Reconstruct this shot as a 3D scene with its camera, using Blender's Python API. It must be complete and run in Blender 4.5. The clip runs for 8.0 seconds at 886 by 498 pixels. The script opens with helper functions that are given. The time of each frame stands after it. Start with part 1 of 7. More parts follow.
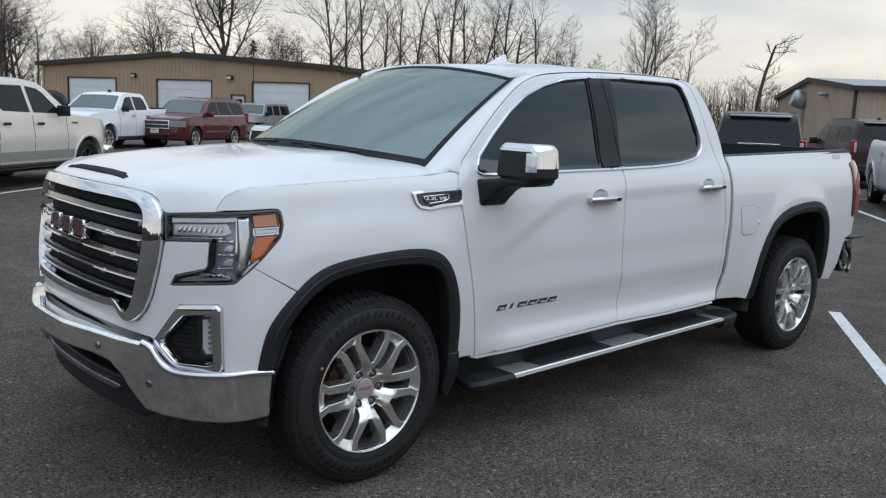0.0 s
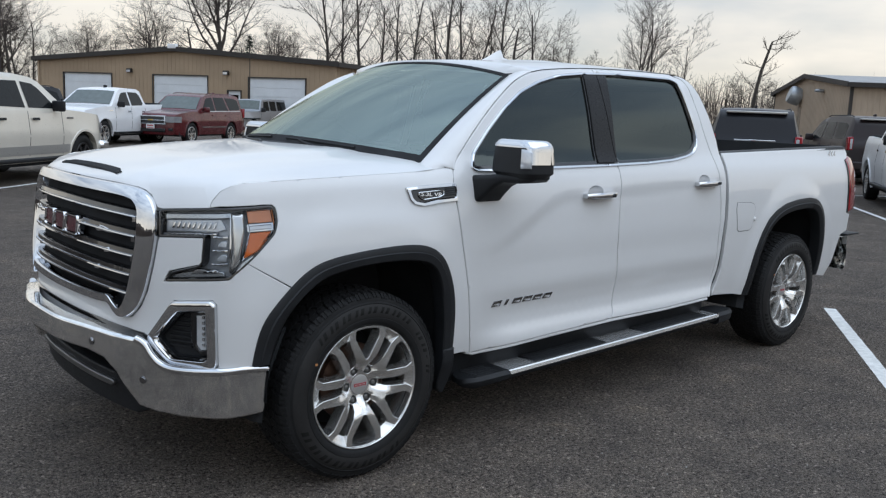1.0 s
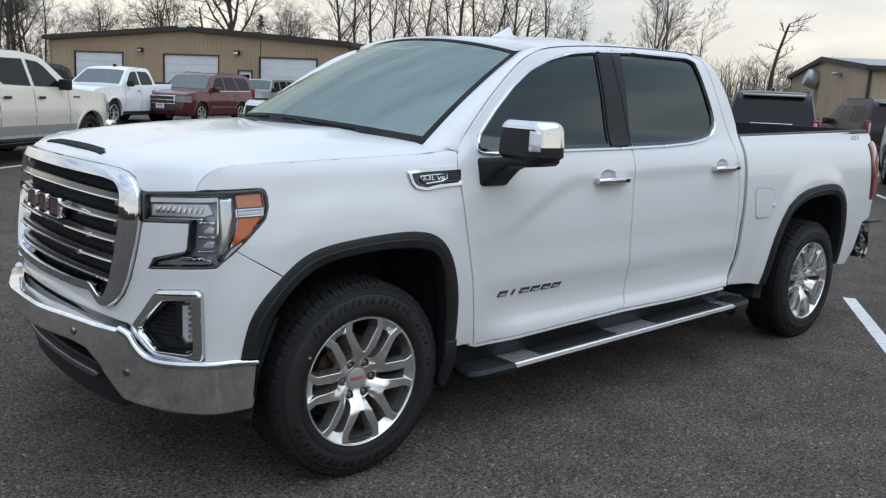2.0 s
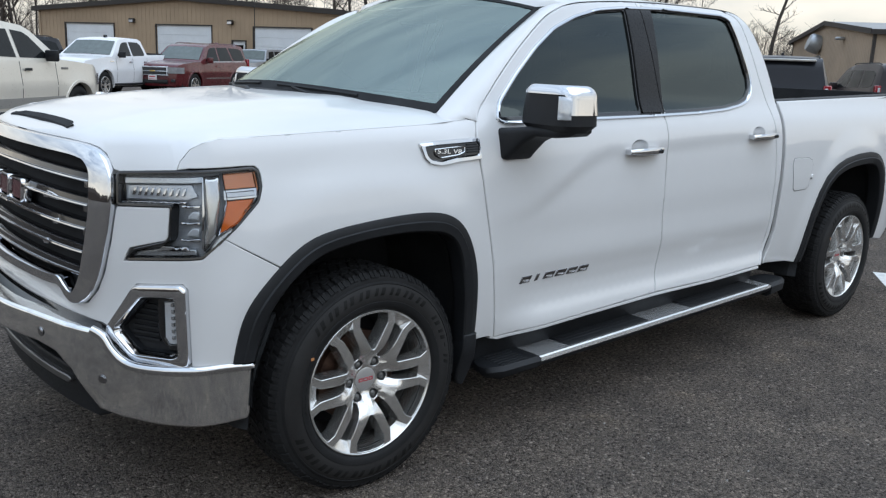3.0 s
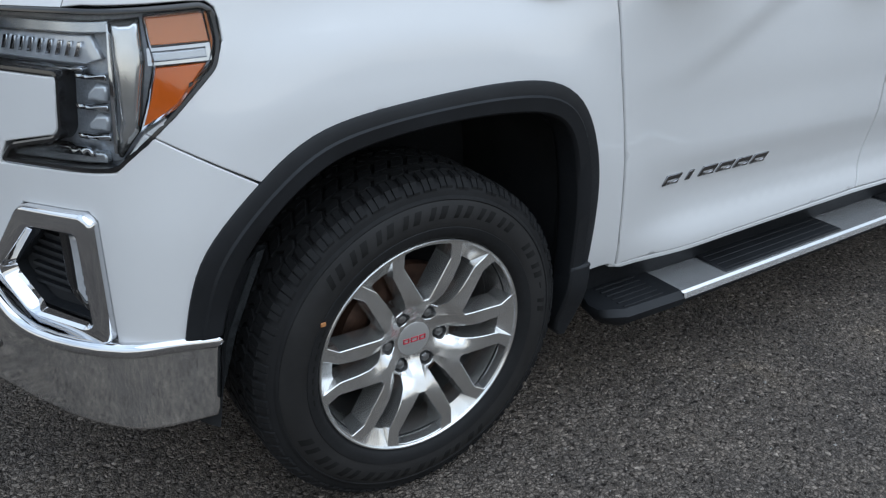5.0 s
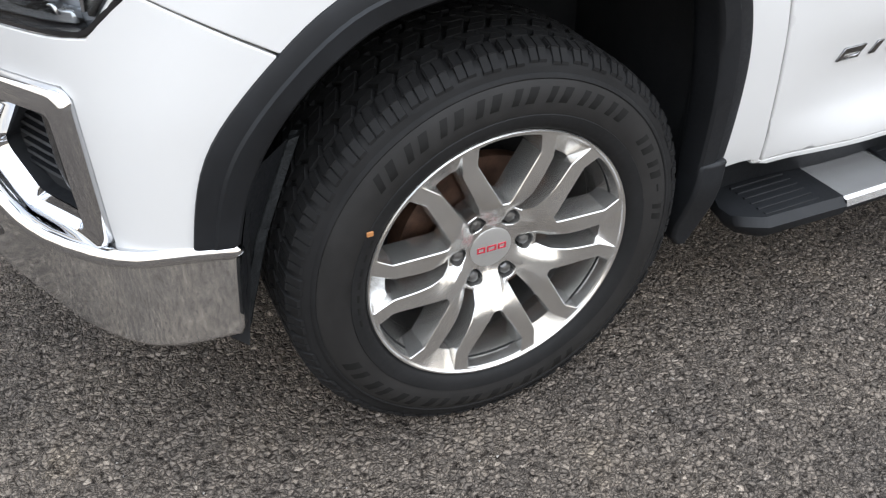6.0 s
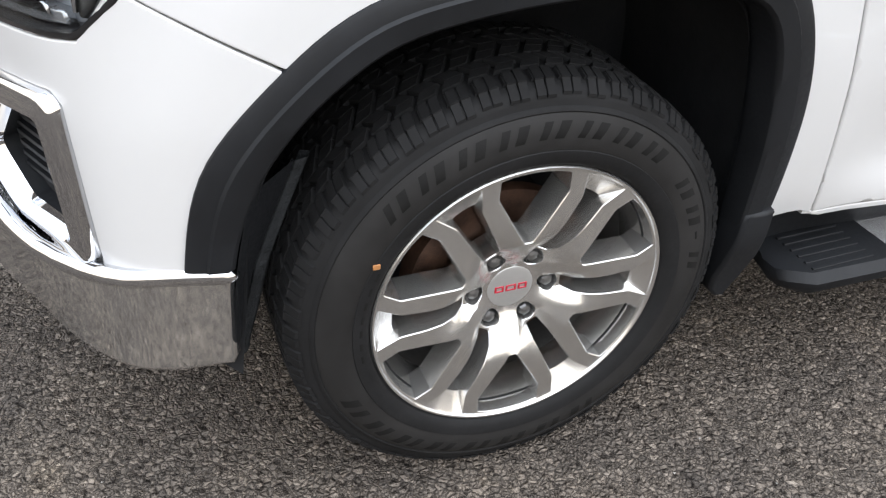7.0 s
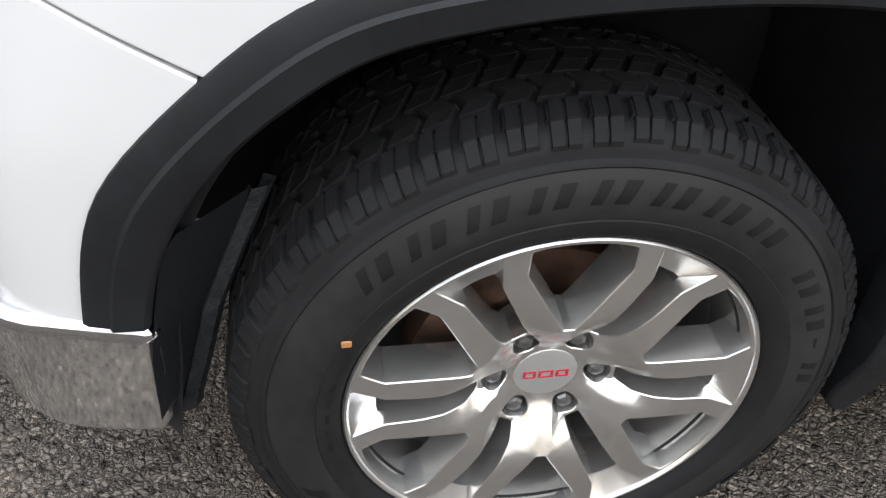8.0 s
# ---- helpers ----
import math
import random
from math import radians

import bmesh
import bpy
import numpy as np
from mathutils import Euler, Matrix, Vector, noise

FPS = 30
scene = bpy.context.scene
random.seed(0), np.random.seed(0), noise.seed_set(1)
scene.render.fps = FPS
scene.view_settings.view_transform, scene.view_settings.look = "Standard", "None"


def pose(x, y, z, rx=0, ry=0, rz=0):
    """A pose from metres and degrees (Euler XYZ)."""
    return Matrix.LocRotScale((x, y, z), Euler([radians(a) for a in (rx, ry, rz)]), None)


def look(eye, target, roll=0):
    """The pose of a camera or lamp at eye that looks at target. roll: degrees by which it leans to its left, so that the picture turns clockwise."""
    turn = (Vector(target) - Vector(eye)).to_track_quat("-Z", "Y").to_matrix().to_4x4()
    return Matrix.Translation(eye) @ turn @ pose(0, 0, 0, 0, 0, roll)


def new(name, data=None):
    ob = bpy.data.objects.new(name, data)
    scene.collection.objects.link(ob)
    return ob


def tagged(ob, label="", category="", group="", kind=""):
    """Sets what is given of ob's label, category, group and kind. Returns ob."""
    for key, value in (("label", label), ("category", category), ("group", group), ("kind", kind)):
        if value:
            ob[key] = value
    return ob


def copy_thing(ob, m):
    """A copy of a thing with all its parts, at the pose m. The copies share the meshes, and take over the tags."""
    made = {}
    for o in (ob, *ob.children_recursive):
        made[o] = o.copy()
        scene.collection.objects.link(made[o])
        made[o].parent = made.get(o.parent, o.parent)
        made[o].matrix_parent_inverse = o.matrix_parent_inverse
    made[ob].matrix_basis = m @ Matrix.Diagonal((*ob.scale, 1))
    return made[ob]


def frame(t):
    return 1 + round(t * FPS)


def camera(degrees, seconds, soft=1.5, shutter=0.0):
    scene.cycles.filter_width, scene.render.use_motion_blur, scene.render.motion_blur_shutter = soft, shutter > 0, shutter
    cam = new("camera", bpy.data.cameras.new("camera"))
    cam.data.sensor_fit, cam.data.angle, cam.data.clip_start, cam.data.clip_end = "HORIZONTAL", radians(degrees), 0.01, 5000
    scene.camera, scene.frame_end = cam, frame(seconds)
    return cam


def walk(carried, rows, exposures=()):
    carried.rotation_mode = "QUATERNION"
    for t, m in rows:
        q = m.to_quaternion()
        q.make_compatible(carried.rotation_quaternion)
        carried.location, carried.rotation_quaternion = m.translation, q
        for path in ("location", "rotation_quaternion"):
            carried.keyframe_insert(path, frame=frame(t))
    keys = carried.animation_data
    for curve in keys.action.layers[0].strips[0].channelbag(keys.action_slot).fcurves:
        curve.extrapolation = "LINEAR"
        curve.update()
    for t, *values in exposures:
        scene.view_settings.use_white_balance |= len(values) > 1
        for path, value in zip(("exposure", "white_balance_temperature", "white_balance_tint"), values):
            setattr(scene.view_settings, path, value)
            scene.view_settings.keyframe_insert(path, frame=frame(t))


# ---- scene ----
cam = camera(55.3, 8.0, 1.25)
PATH = [
    (0, (-2.081, -3.742, 1.563), (-0.763, -2.271, 1.253), 2.3),
    (0.5, (-2.077, -3.739, 1.561), (-0.76, -2.267, 1.246), 2.0),
    (1, (-2.073, -3.744, 1.563), (-0.749, -2.279, 1.244), 2.4),
    (1.5, (-2.018, -3.724, 1.564), (-0.7, -2.258, 1.23), 3.0),
    (2.8, (-1.739, -3.339, 1.525), (-0.465, -1.854, 1.109), 2.0),
    (3, (-1.699, -3.262, 1.521), (-0.402, -1.802, 1.091), 2.2),
    (3.5, (-1.465, -2.991, 1.496), (-0.156, -1.574, 0.97), 2.7),
    (4, (-1.285, -2.766, 1.465), (-0.019, -1.346, 0.849), 1.4),
    (4.2, (-1.234, -2.686, 1.447), (0.024, -1.269, 0.808), 1.2),
    (5.3, (-0.794, -2.241, 1.436), (0.118, -0.747, 0.468), 2.7),
    (5.5, (-0.726, -2.168, 1.406), (0.103, -0.673, 0.369), 2.3),
    (6, (-0.63, -2.069, 1.351), (0.062, -0.621, 0.157), 0.8),
    (6.5, (-0.597, -2.056, 1.338), (0.058, -0.597, 0.139), 1.3),
    (7, (-0.544, -1.982, 1.325), (0.063, -0.485, 0.145), 2.9),
    (7.5, (-0.442, -1.812, 1.278), (0.079, -0.3, 0.076), 3.2),
    (8, (-0.283, -1.66, 1.238), (0.011, -0.162, -0.054), 3.8),
]
EXPOSURES = [(0.0, 0.02, 5850, 7), (1.5, 0.08, 5850, 7), (3.0, 0.21, 5830, 6), (4.2, 0.22, 5740, 5), (5.5, 0.60, 5700, 5), (6.0, 1.20, 6350, 9), (6.5, 1.26, 6500, 10), (7.0, 1.2, 6500, 10), (8.0, 1.15, 6500, 10)]
walk(cam, [(t, look(eye, target, roll)) for t, eye, target, roll in PATH], EXPOSURES)

# ---- sky and sun: thin bright overcast with a few gaps
SUN_UP, SUN_TURN = 63.0, 288.0  # degrees above the horizon; bearing from +x towards +y, where the light comes from


def make_world():
    world = bpy.data.worlds.new("overcast_sky")
    scene.world = world
    world.use_nodes = True
    nt = world.node_tree
    nt.nodes.clear()
    out, bg = nt.nodes.new("ShaderNodeOutputWorld"), nt.nodes.new("ShaderNodeBackground")
    sky = nt.nodes.new("ShaderNodeTexSky")
    sky.sky_type, sky.sun_disc = "NISHITA", False
    sky.sun_elevation, sky.sun_rotation = radians(SUN_UP), radians(90 - SUN_TURN)
    sky.air_density, sky.dust_density = 1.0, 2.0
    co, mp = nt.nodes.new("ShaderNodeTexCoord"), nt.nodes.new("ShaderNodeMapping")
    mp.inputs["Scale"].default_value = (1.0, 1.0, 3.2)
    n1, r1 = nt.nodes.new("ShaderNodeTexNoise"), nt.nodes.new("ShaderNodeValToRGB")
    n1.inputs["Scale"].default_value, n1.inputs["Detail"].default_value, n1.inputs["Roughness"].default_value = 1.9, 6.0, 0.52
    r1.color_ramp.elements[0].position, r1.color_ramp.elements[0].color = 0.30, (0.35, 0.35, 0.35, 1)
    r1.color_ramp.elements[1].position, r1.color_ramp.elements[1].color = 0.50, (0.96, 0.96, 0.96, 1)
    n2, r2 = nt.nodes.new("ShaderNodeTexNoise"), nt.nodes.new("ShaderNodeValToRGB")
    n2.inputs["Scale"].default_value, n2.inputs["Detail"].default_value = 2.6, 5.0
    r2.color_ramp.elements[0].position, r2.color_ramp.elements[0].color = 0.35, (6.9, 6.9, 7.0, 1)
    r2.color_ramp.elements[1].position, r2.color_ramp.elements[1].color = 0.66, (9.6, 9.3, 8.8, 1)
    mix, warm = nt.nodes.new("ShaderNodeMix"), nt.nodes.new("ShaderNodeMix")
    mix.data_type = warm.data_type = "RGBA"
    warm.blend_type = "MULTIPLY"
    warm.inputs["Factor"].default_value = 1.0
    li = nt.links.new
    xyz, r3 = nt.nodes.new("ShaderNodeSeparateXYZ"), nt.nodes.new("ShaderNodeValToRGB")
    r3.color_ramp.elements.new(0.20).color = (0.99, 0.945, 0.88, 1)
    r3.color_ramp.elements[0].position, r3.color_ramp.elements[0].color = 0.02, (1.14, 0.99, 0.81, 1)  # low cloud is creamy,
    r3.color_ramp.elements[2].position, r3.color_ramp.elements[2].color = 0.45, (0.99, 1.06, 1.16, 1)  # high cloud cooler
    r3.color_ramp.elements.new(0.9).color = (1.00, 1.14, 1.36, 1)  # and brightest overhead, as under any thin overcast
    li(co.outputs["Generated"], xyz.inputs["Vector"])
    li(xyz.outputs["Z"], r3.inputs["Fac"])
    li(r2.outputs["Color"], warm.inputs["A"])
    li(r3.outputs["Color"], warm.inputs["B"])
    li(co.outputs["Generated"], mp.inputs["Vector"])
    li(mp.outputs["Vector"], n1.inputs["Vector"])
    li(mp.outputs["Vector"], n2.inputs["Vector"])
    li(n1.outputs["Fac"], r1.inputs["Fac"])
    li(n2.outputs["Fac"], r2.inputs["Fac"])
    li(r1.outputs["Color"], mix.inputs["Factor"])
    li(sky.outputs["Color"], mix.inputs["A"])
    li(warm.outputs["Result"], mix.inputs["B"])
    li(mix.outputs["Result"], bg.inputs["Color"])
    bg.inputs["Strength"].default_value = 0.109
    li(bg.outputs["Background"], out.inputs["Surface"])


make_world()
sun = new("sun", bpy.data.lights.new("sun", "SUN"))
sun.data.energy, sun.data.angle, sun.data.color = 0.92, radians(80), (1.0, 0.985, 0.97)
a, e = radians(SUN_TURN), radians(SUN_UP)
sun.matrix_world = look((math.cos(a) * math.cos(e) * 50, math.sin(a) * math.cos(e) * 50, math.sin(e) * 50), (0, 0, 0))


# ---- materials
def nodes_of(name):
    m = bpy.data.materials.new(name)
    m.use_nodes = True
    nt = m.node_tree
    return m, nt, nt.nodes["Principled BSDF"]


def setp(b, **k):
    for key, v in k.items():
        b.inputs[key.replace("_", " ")].default_value = v


def noise_node(nt, scale, detail=4.0, rough=0.55, coord="Object", stretch=None):
    co, n = nt.nodes.new("ShaderNodeTexCoord"), nt.nodes.new("ShaderNodeTexNoise")
    n.inputs["Scale"].default_value, n.inputs["Detail"].default_value, n.inputs["Roughness"].default_value = scale, detail, rough
    if stretch:
        mp = nt.nodes.new("ShaderNodeMapping")
        mp.inputs["Scale"].default_value = stretch
        nt.links.new(co.outputs[coord], mp.inputs["Vector"])
        nt.links.new(mp.outputs["Vector"], n.inputs["Vector"])
    else:
        nt.links.new(co.outputs[coord], n.inputs["Vector"])
    return n


def ramp(nt, src, *stops):
    r = nt.nodes.new("ShaderNodeValToRGB")
    while len(r.color_ramp.elements) < len(stops):
        r.color_ramp.elements.new(0.5)
    for el, (p, c) in zip(r.color_ramp.elements, stops):
        el.position, el.color = p, (*c, 1) if len(c) == 3 else c
    nt.links.new(src, r.inputs["Fac"])
    return r.outputs["Color"]


def bump(nt, b, src, strength, dist):
    bm = nt.nodes.new("ShaderNodeBump")
    bm.inputs["Strength"].default_value, bm.inputs["Distance"].default_value = strength, dist
    nt.links.new(src, bm.inputs["Height"])
    nt.links.new(bm.outputs["Normal"], b.inputs["Normal"])
    return bm


def mat(name, color, rough=0.5, metal=0.0, vary=0.12, scale=6.0, bumps=None, coat=0.0, rough_vary=0.06, spec=0.5, stretch=None):
    """A surface with colour that drifts at two scales, uneven gloss, and fine relief."""
    m, nt, b = nodes_of(name)
    setp(b, Metallic=metal, Roughness=rough, Coat_Weight=coat, Coat_Roughness=0.03, Specular_IOR_Level=spec)
    big, fine = noise_node(nt, scale, stretch=stretch), noise_node(nt, scale * 14, 3.0, stretch=stretch)
    add = nt.nodes.new("ShaderNodeMath")
    add.operation = "MULTIPLY_ADD"
    add.inputs[1].default_value = 0.45
    nt.links.new(fine.outputs["Fac"], add.inputs[0])
    nt.links.new(big.outputs["Fac"], add.inputs[2])
    lo, hi = [max(c * (1 - vary), 0) for c in color], [min(c * (1 + vary), 1) for c in color]
    nt.links.new(ramp(nt, add.outputs[0], (0.5, lo), (0.95, hi)), b.inputs["Base Color"])
    if rough_vary:
        mr = nt.nodes.new("ShaderNodeMapRange")
        mr.inputs["From Min"].default_value, mr.inputs["From Max"].default_value = 0.3, 0.7
        mr.inputs["To Min"].default_value, mr.inputs["To Max"].default_value = max(rough - rough_vary, 0.0), min(rough + rough_vary, 1)
        nt.links.new(fine.outputs["Fac"], mr.inputs["Value"])
        nt.links.new(mr.outputs["Result"], b.inputs["Roughness"])
    if bumps:
        n = noise_node(nt, bumps[0], 3.0)
        bump(nt, b, n.outputs["Fac"], bumps[1], bumps[2])
    return m


def glass(name, tint, gloss=0.02, ior=1.6, sheen=(1.0, 1.0, 1.0)):
    """A pane: tinted see-through with a mirror's gloss that grows towards grazing."""
    m, nt, b = nodes_of(name)
    nt.nodes.remove(b)
    tr, gl, fr, mx = (nt.nodes.new("ShaderNode" + k) for k in ("BsdfTransparent", "BsdfGlossy", "Fresnel", "MixShader"))
    tr.inputs["Color"].default_value = (*tint, 1)
    gl.inputs["Roughness"].default_value = gloss
    fr.inputs["IOR"].default_value = ior
    gl.inputs["Color"].default_value = (*sheen, 1)
    nt.links.new(fr.outputs["Fac"], mx.inputs["Fac"])
    nt.links.new(tr.outputs["BSDF"], mx.inputs[1])
    nt.links.new(gl.outputs["BSDF"], mx.inputs[2])
    nt.links.new(mx.outputs["Shader"], nt.nodes["Material Output"].inputs["Surface"])
    return m


def asphalt_mat():
    """Worn asphalt: flat-topped stones of two sizes in dark binder, dusty in patches."""
    m, nt, b = nodes_of("asphalt")
    li = nt.links.new

    def node(kind, **k):
        n = nt.nodes.new("ShaderNode" + kind)
        for key, v in k.items():
            n.inputs[key.replace("_", " ")].default_value = v
        return n

    def calc(op, a, c):
        n = nt.nodes.new("ShaderNodeMath")
        n.operation = op
        for i, v in enumerate((a, c)):
            if isinstance(v, float):
                n.inputs[i].default_value = v
            else:
                li(v, n.inputs[i])
        return n.outputs[0]

    co = nt.nodes.new("ShaderNodeTexCoord").outputs["Object"]
    for scale, amount in ((42.0, 0.013), (170.0, 0.0035)):  # the stones' outlines wander
        wob, sub_v, mul_v, add_v = noise_node(nt, scale, 2.0), *(nt.nodes.new("ShaderNodeVectorMath") for _ in range(3))
        sub_v.operation, mul_v.operation, add_v.operation = "SUBTRACT", "SCALE", "ADD"
        sub_v.inputs[1].default_value, mul_v.inputs["Scale"].default_value = (0.5, 0.5, 0.5), amount
        li(wob.outputs["Color"], sub_v.inputs[0])
        li(sub_v.outputs["Vector"], mul_v.inputs[0])
        li(co, add_v.inputs[0])
        li(mul_v.outputs["Vector"], add_v.inputs[1])
        co = add_v.outputs["Vector"]
    sizes = []
    for scale in (74.0, 128.0):
        edge, cell = node("TexVoronoi", Scale=scale), node("TexVoronoi", Scale=scale)
        edge.feature = "DISTANCE_TO_EDGE"
        li(co, edge.inputs["Vector"])
        li(co, cell.inputs["Vector"])
        bw = nt.nodes.new("ShaderNodeSeparateColor")
        li(cell.outputs["Color"], bw.inputs["Color"])
        top = nt.nodes.new("ShaderNodeMapRange")
        top.interpolation_type = "SMOOTHSTEP"
        top.inputs["From Max"].default_value = 0.30
        li(edge.outputs["Distance"], top.inputs["Value"])
        sizes.append((top.outputs["Result"], bw.outputs["Red"], bw.outputs["Green"]))
    pick = calc("GREATER_THAN", noise_node(nt, 26.0, 3.0).outputs["Fac"], 0.53)  # where the small stones lie

    def either(a, c):
        n = nt.nodes.new("ShaderNodeMix")
        li(pick, n.inputs["Factor"])
        li(a, n.inputs["A"])
        li(c, n.inputs["B"])
        return n.outputs["Result"]

    top, tone, rise = (either(p, q) for p, q in zip(*sizes))
    fine = noise_node(nt, 420.0, 3.0).outputs["Fac"]
    pits = noise_node(nt, 58.0, 3.0, 0.6).outputs["Fac"]  # where stones have broken out
    stone = ramp(nt, tone, (0.0, (0.150, 0.134, 0.121)), (0.5, (0.214, 0.189, 0.168)), (0.93, (0.285, 0.249, 0.218)), (1.0, (0.42, 0.37, 0.325)))
    big, mid = noise_node(nt, 0.35, 6.0), noise_node(nt, 3.2, 5.0, 0.6)
    colour = stone
    for layer in (ramp(nt, big.outputs["Fac"], (0.3, (0.80, 0.80, 0.81)), (0.7, (1.15, 1.13, 1.10))),
                  ramp(nt, mid.outputs["Fac"], (0.34, (0.80, 0.80, 0.81)), (0.62, (1.10, 1.08, 1.05)), (0.78, (1.42, 1.34, 1.18))),
                  ramp(nt, pits, (0.36, (0.36, 0.35, 0.35)), (0.47, (1.19, 1.19, 1.18)), (0.7, (1.38, 1.36, 1.33))),
                  ramp(nt, fine, (0.3, (0.78, 0.78, 0.78)), (0.7, (1.22, 1.22, 1.22))),
                  ramp(nt, top, (0.0, (0.34, 0.34, 0.35)), (0.22, (1.0, 1.0, 1.0)))):
        mm = nt.nodes.new("ShaderNodeMix")
        mm.data_type, mm.blend_type = "RGBA", "MULTIPLY"
        mm.inputs["Factor"].default_value = 1.0
        li(colour, mm.inputs["A"])
        li(layer, mm.inputs["B"])
        colour = mm.outputs["Result"]
    li(colour, b.inputs["Base Color"])
    setp(b, Roughness=0.85, Specular_IOR_Level=0.10)
    height = calc("ADD", calc("MULTIPLY", top, calc("ADD", calc("MULTIPLY", rise, 0.7), 0.5)), calc("MULTIPLY", fine, 0.35))
    height = calc("ADD", height, calc("MULTIPLY", pits, 1.6))
    bump(nt, b, height, 1.0, 0.016)
    return m


PAINT_WHITE = mat("white_paint", (0.69, 0.69, 0.69), 0.32, vary=0.012, scale=1.2, coat=0.7, rough_vary=0.0)
CHROME = mat("chrome", (0.68, 0.69, 0.71), 0.035, 1.0, vary=0.02, rough_vary=0.0, scale=4)
CHROME_DIRTY = mat("bumper_chrome", (0.82, 0.82, 0.81), 0.07, 0.97, vary=0.10, rough_vary=0.05, scale=22, bumps=(300, 0.03, 0.0008))
DARK_CHROME = mat("dark_chrome", (0.30, 0.30, 0.31), 0.18, 1.0)
BLACK_PLASTIC = mat("black_plastic", (0.011, 0.012, 0.014), 0.55, vary=0.25, scale=9, bumps=(900, 0.25, 0.0006), rough_vary=0.06, spec=0.32)
GLOSS_BLACK = mat("gloss_black", (0.010, 0.010, 0.011), 0.16, vary=0.2, coat=0.5)
PILLAR_BLACK = mat("pillar_black", (0.010, 0.010, 0.011), 0.30, vary=0.2, spec=0.22)
# also the flat black that replaces shade in wheel pockets and the cab gap
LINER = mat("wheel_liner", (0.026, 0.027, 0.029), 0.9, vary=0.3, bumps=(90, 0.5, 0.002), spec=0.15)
RUBBER = mat("tyre_rubber", (0.013, 0.013, 0.0135), 0.70, vary=0.35, scale=7, bumps=(500, 0.3, 0.0006), rough_vary=0.1, spec=0.22)
SIDE_WALL = mat("side_wall_rubber", (0.020, 0.0193, 0.019), 0.62, vary=0.35, scale=5, bumps=(700, 0.25, 0.0005), rough_vary=0.08, spec=0.25)
RUBBER_LETTER = mat("raised_rubber", (0.013, 0.0128, 0.0125), 0.7, vary=0.3, spec=0.12)
ALLOY = mat("machined_alloy", (0.77, 0.765, 0.75), 0.25, 0.93, vary=0.06, scale=5, rough_vary=0.0)
ALLOY_GREY = mat("painted_alloy", (0.62, 0.62, 0.61), 0.34, 0.7, vary=0.05, scale=6, rough_vary=0.0)
RUST = mat("rusty_disc", (0.080, 0.043, 0.028), 0.55, 0.5, vary=0.5, scale=22)
STEEL = mat("dull_steel", (0.22, 0.22, 0.22), 0.42, 0.9, vary=0.2)
AMBER = mat("amber_lens", (0.62, 0.13, 0.012), 0.12, vary=0.08, coat=0.8)
AMBER_PALE = mat("pale_amber_lens", (0.56, 0.21, 0.08), 0.12, vary=0.08, coat=0.8)
RED_LENS = mat("red_lens", (0.25, 0.010, 0.016), 0.1, vary=0.15, coat=0.8)
CLEAR_PLASTIC = mat("clear_lens", (0.60, 0.62, 0.65), 0.12, 0.35, vary=0.12, coat=0.8, scale=9, rough_vary=0.0)
LAMP_GREY = mat("lamp_reflector", (0.52, 0.54, 0.56), 0.14, 0.8, vary=0.15, scale=9, rough_vary=0.0)
LAMP_BLADE = mat("lamp_blade_silver", (0.66, 0.65, 0.63), 0.16, 0.9, vary=0.08, rough_vary=0.0)
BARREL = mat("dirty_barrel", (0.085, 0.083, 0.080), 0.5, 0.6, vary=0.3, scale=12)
STEP_METAL = mat("step_metal", (0.72, 0.72, 0.72), 0.24, 0.75, vary=0.06, scale=3, rough_vary=0.0)
LAMP_INSIDE = mat("lamp_inside", (0.32, 0.335, 0.36), 0.30, 0.4, vary=0.35, scale=16, rough_vary=0.0)
RED_ENAMEL = mat("red_enamel", (0.42, 0.015, 0.035), 0.25, vary=0.1, coat=0.4)
DARK_RED = mat("dark_red_enamel", (0.075, 0.010, 0.018), 0.22, vary=0.15, coat=0.5)
FELT = mat("liner_felt", (0.030, 0.032, 0.034), 0.95, vary=0.5, scale=30, bumps=(160, 1.0, 0.004), spec=0.1)
GLASS_SIDE = glass("tinted_glass", (0.045, 0.050, 0.050), ior=1.62, sheen=(0.90, 1.0, 0.96))
GLASS_WIND = glass("windscreen_glass", (0.42, 0.52, 0.48), ior=3.3, sheen=(0.80, 0.93, 0.87))
GLASS_LENS = glass("lamp_cover", (0.90, 0.92, 0.94), ior=1.28)
GLASS_DARK = glass("dark_glass", (0.012, 0.014, 0.016))
CABIN = mat("cabin_trim", (0.045, 0.045, 0.045), 0.8)
ASPHALT = asphalt_mat()
LINE_PAINT = mat("line_paint", (0.68, 0.68, 0.66), 0.7, vary=0.18, scale=18, bumps=(160, 0.7, 0.004))


# ---- building tools
from mathutils.geometry import delaunay_2d_cdt


def part(name, bm, material, parent=None, label="", smooth=True, crease=38):
    me = bpy.data.meshes.new(name)
    bm.to_mesh(me)
    bm.free()
    me.materials.append(material)
    if smooth:
        me.shade_smooth()
        me.set_sharp_from_angle(angle=radians(crease))
        told = me.attributes.get("told_normal")
        if told:
            flat = np.zeros(3 * len(me.vertices), np.float32)
            told.data.foreach_get("vector", flat)
            me.normals_split_custom_set_from_vertices([tuple(v) for v in flat.reshape(-1, 3)])
    ob = new(name, me)
    if parent:
        ob.parent = parent
    if label:
        tagged(ob, label)
    return ob


def empty(name, m=None, **tags):
    ob = new(name)
    ob.empty_display_size = 0.1
    if m is not None:
        ob.matrix_basis = m
    return tagged(ob, **tags)


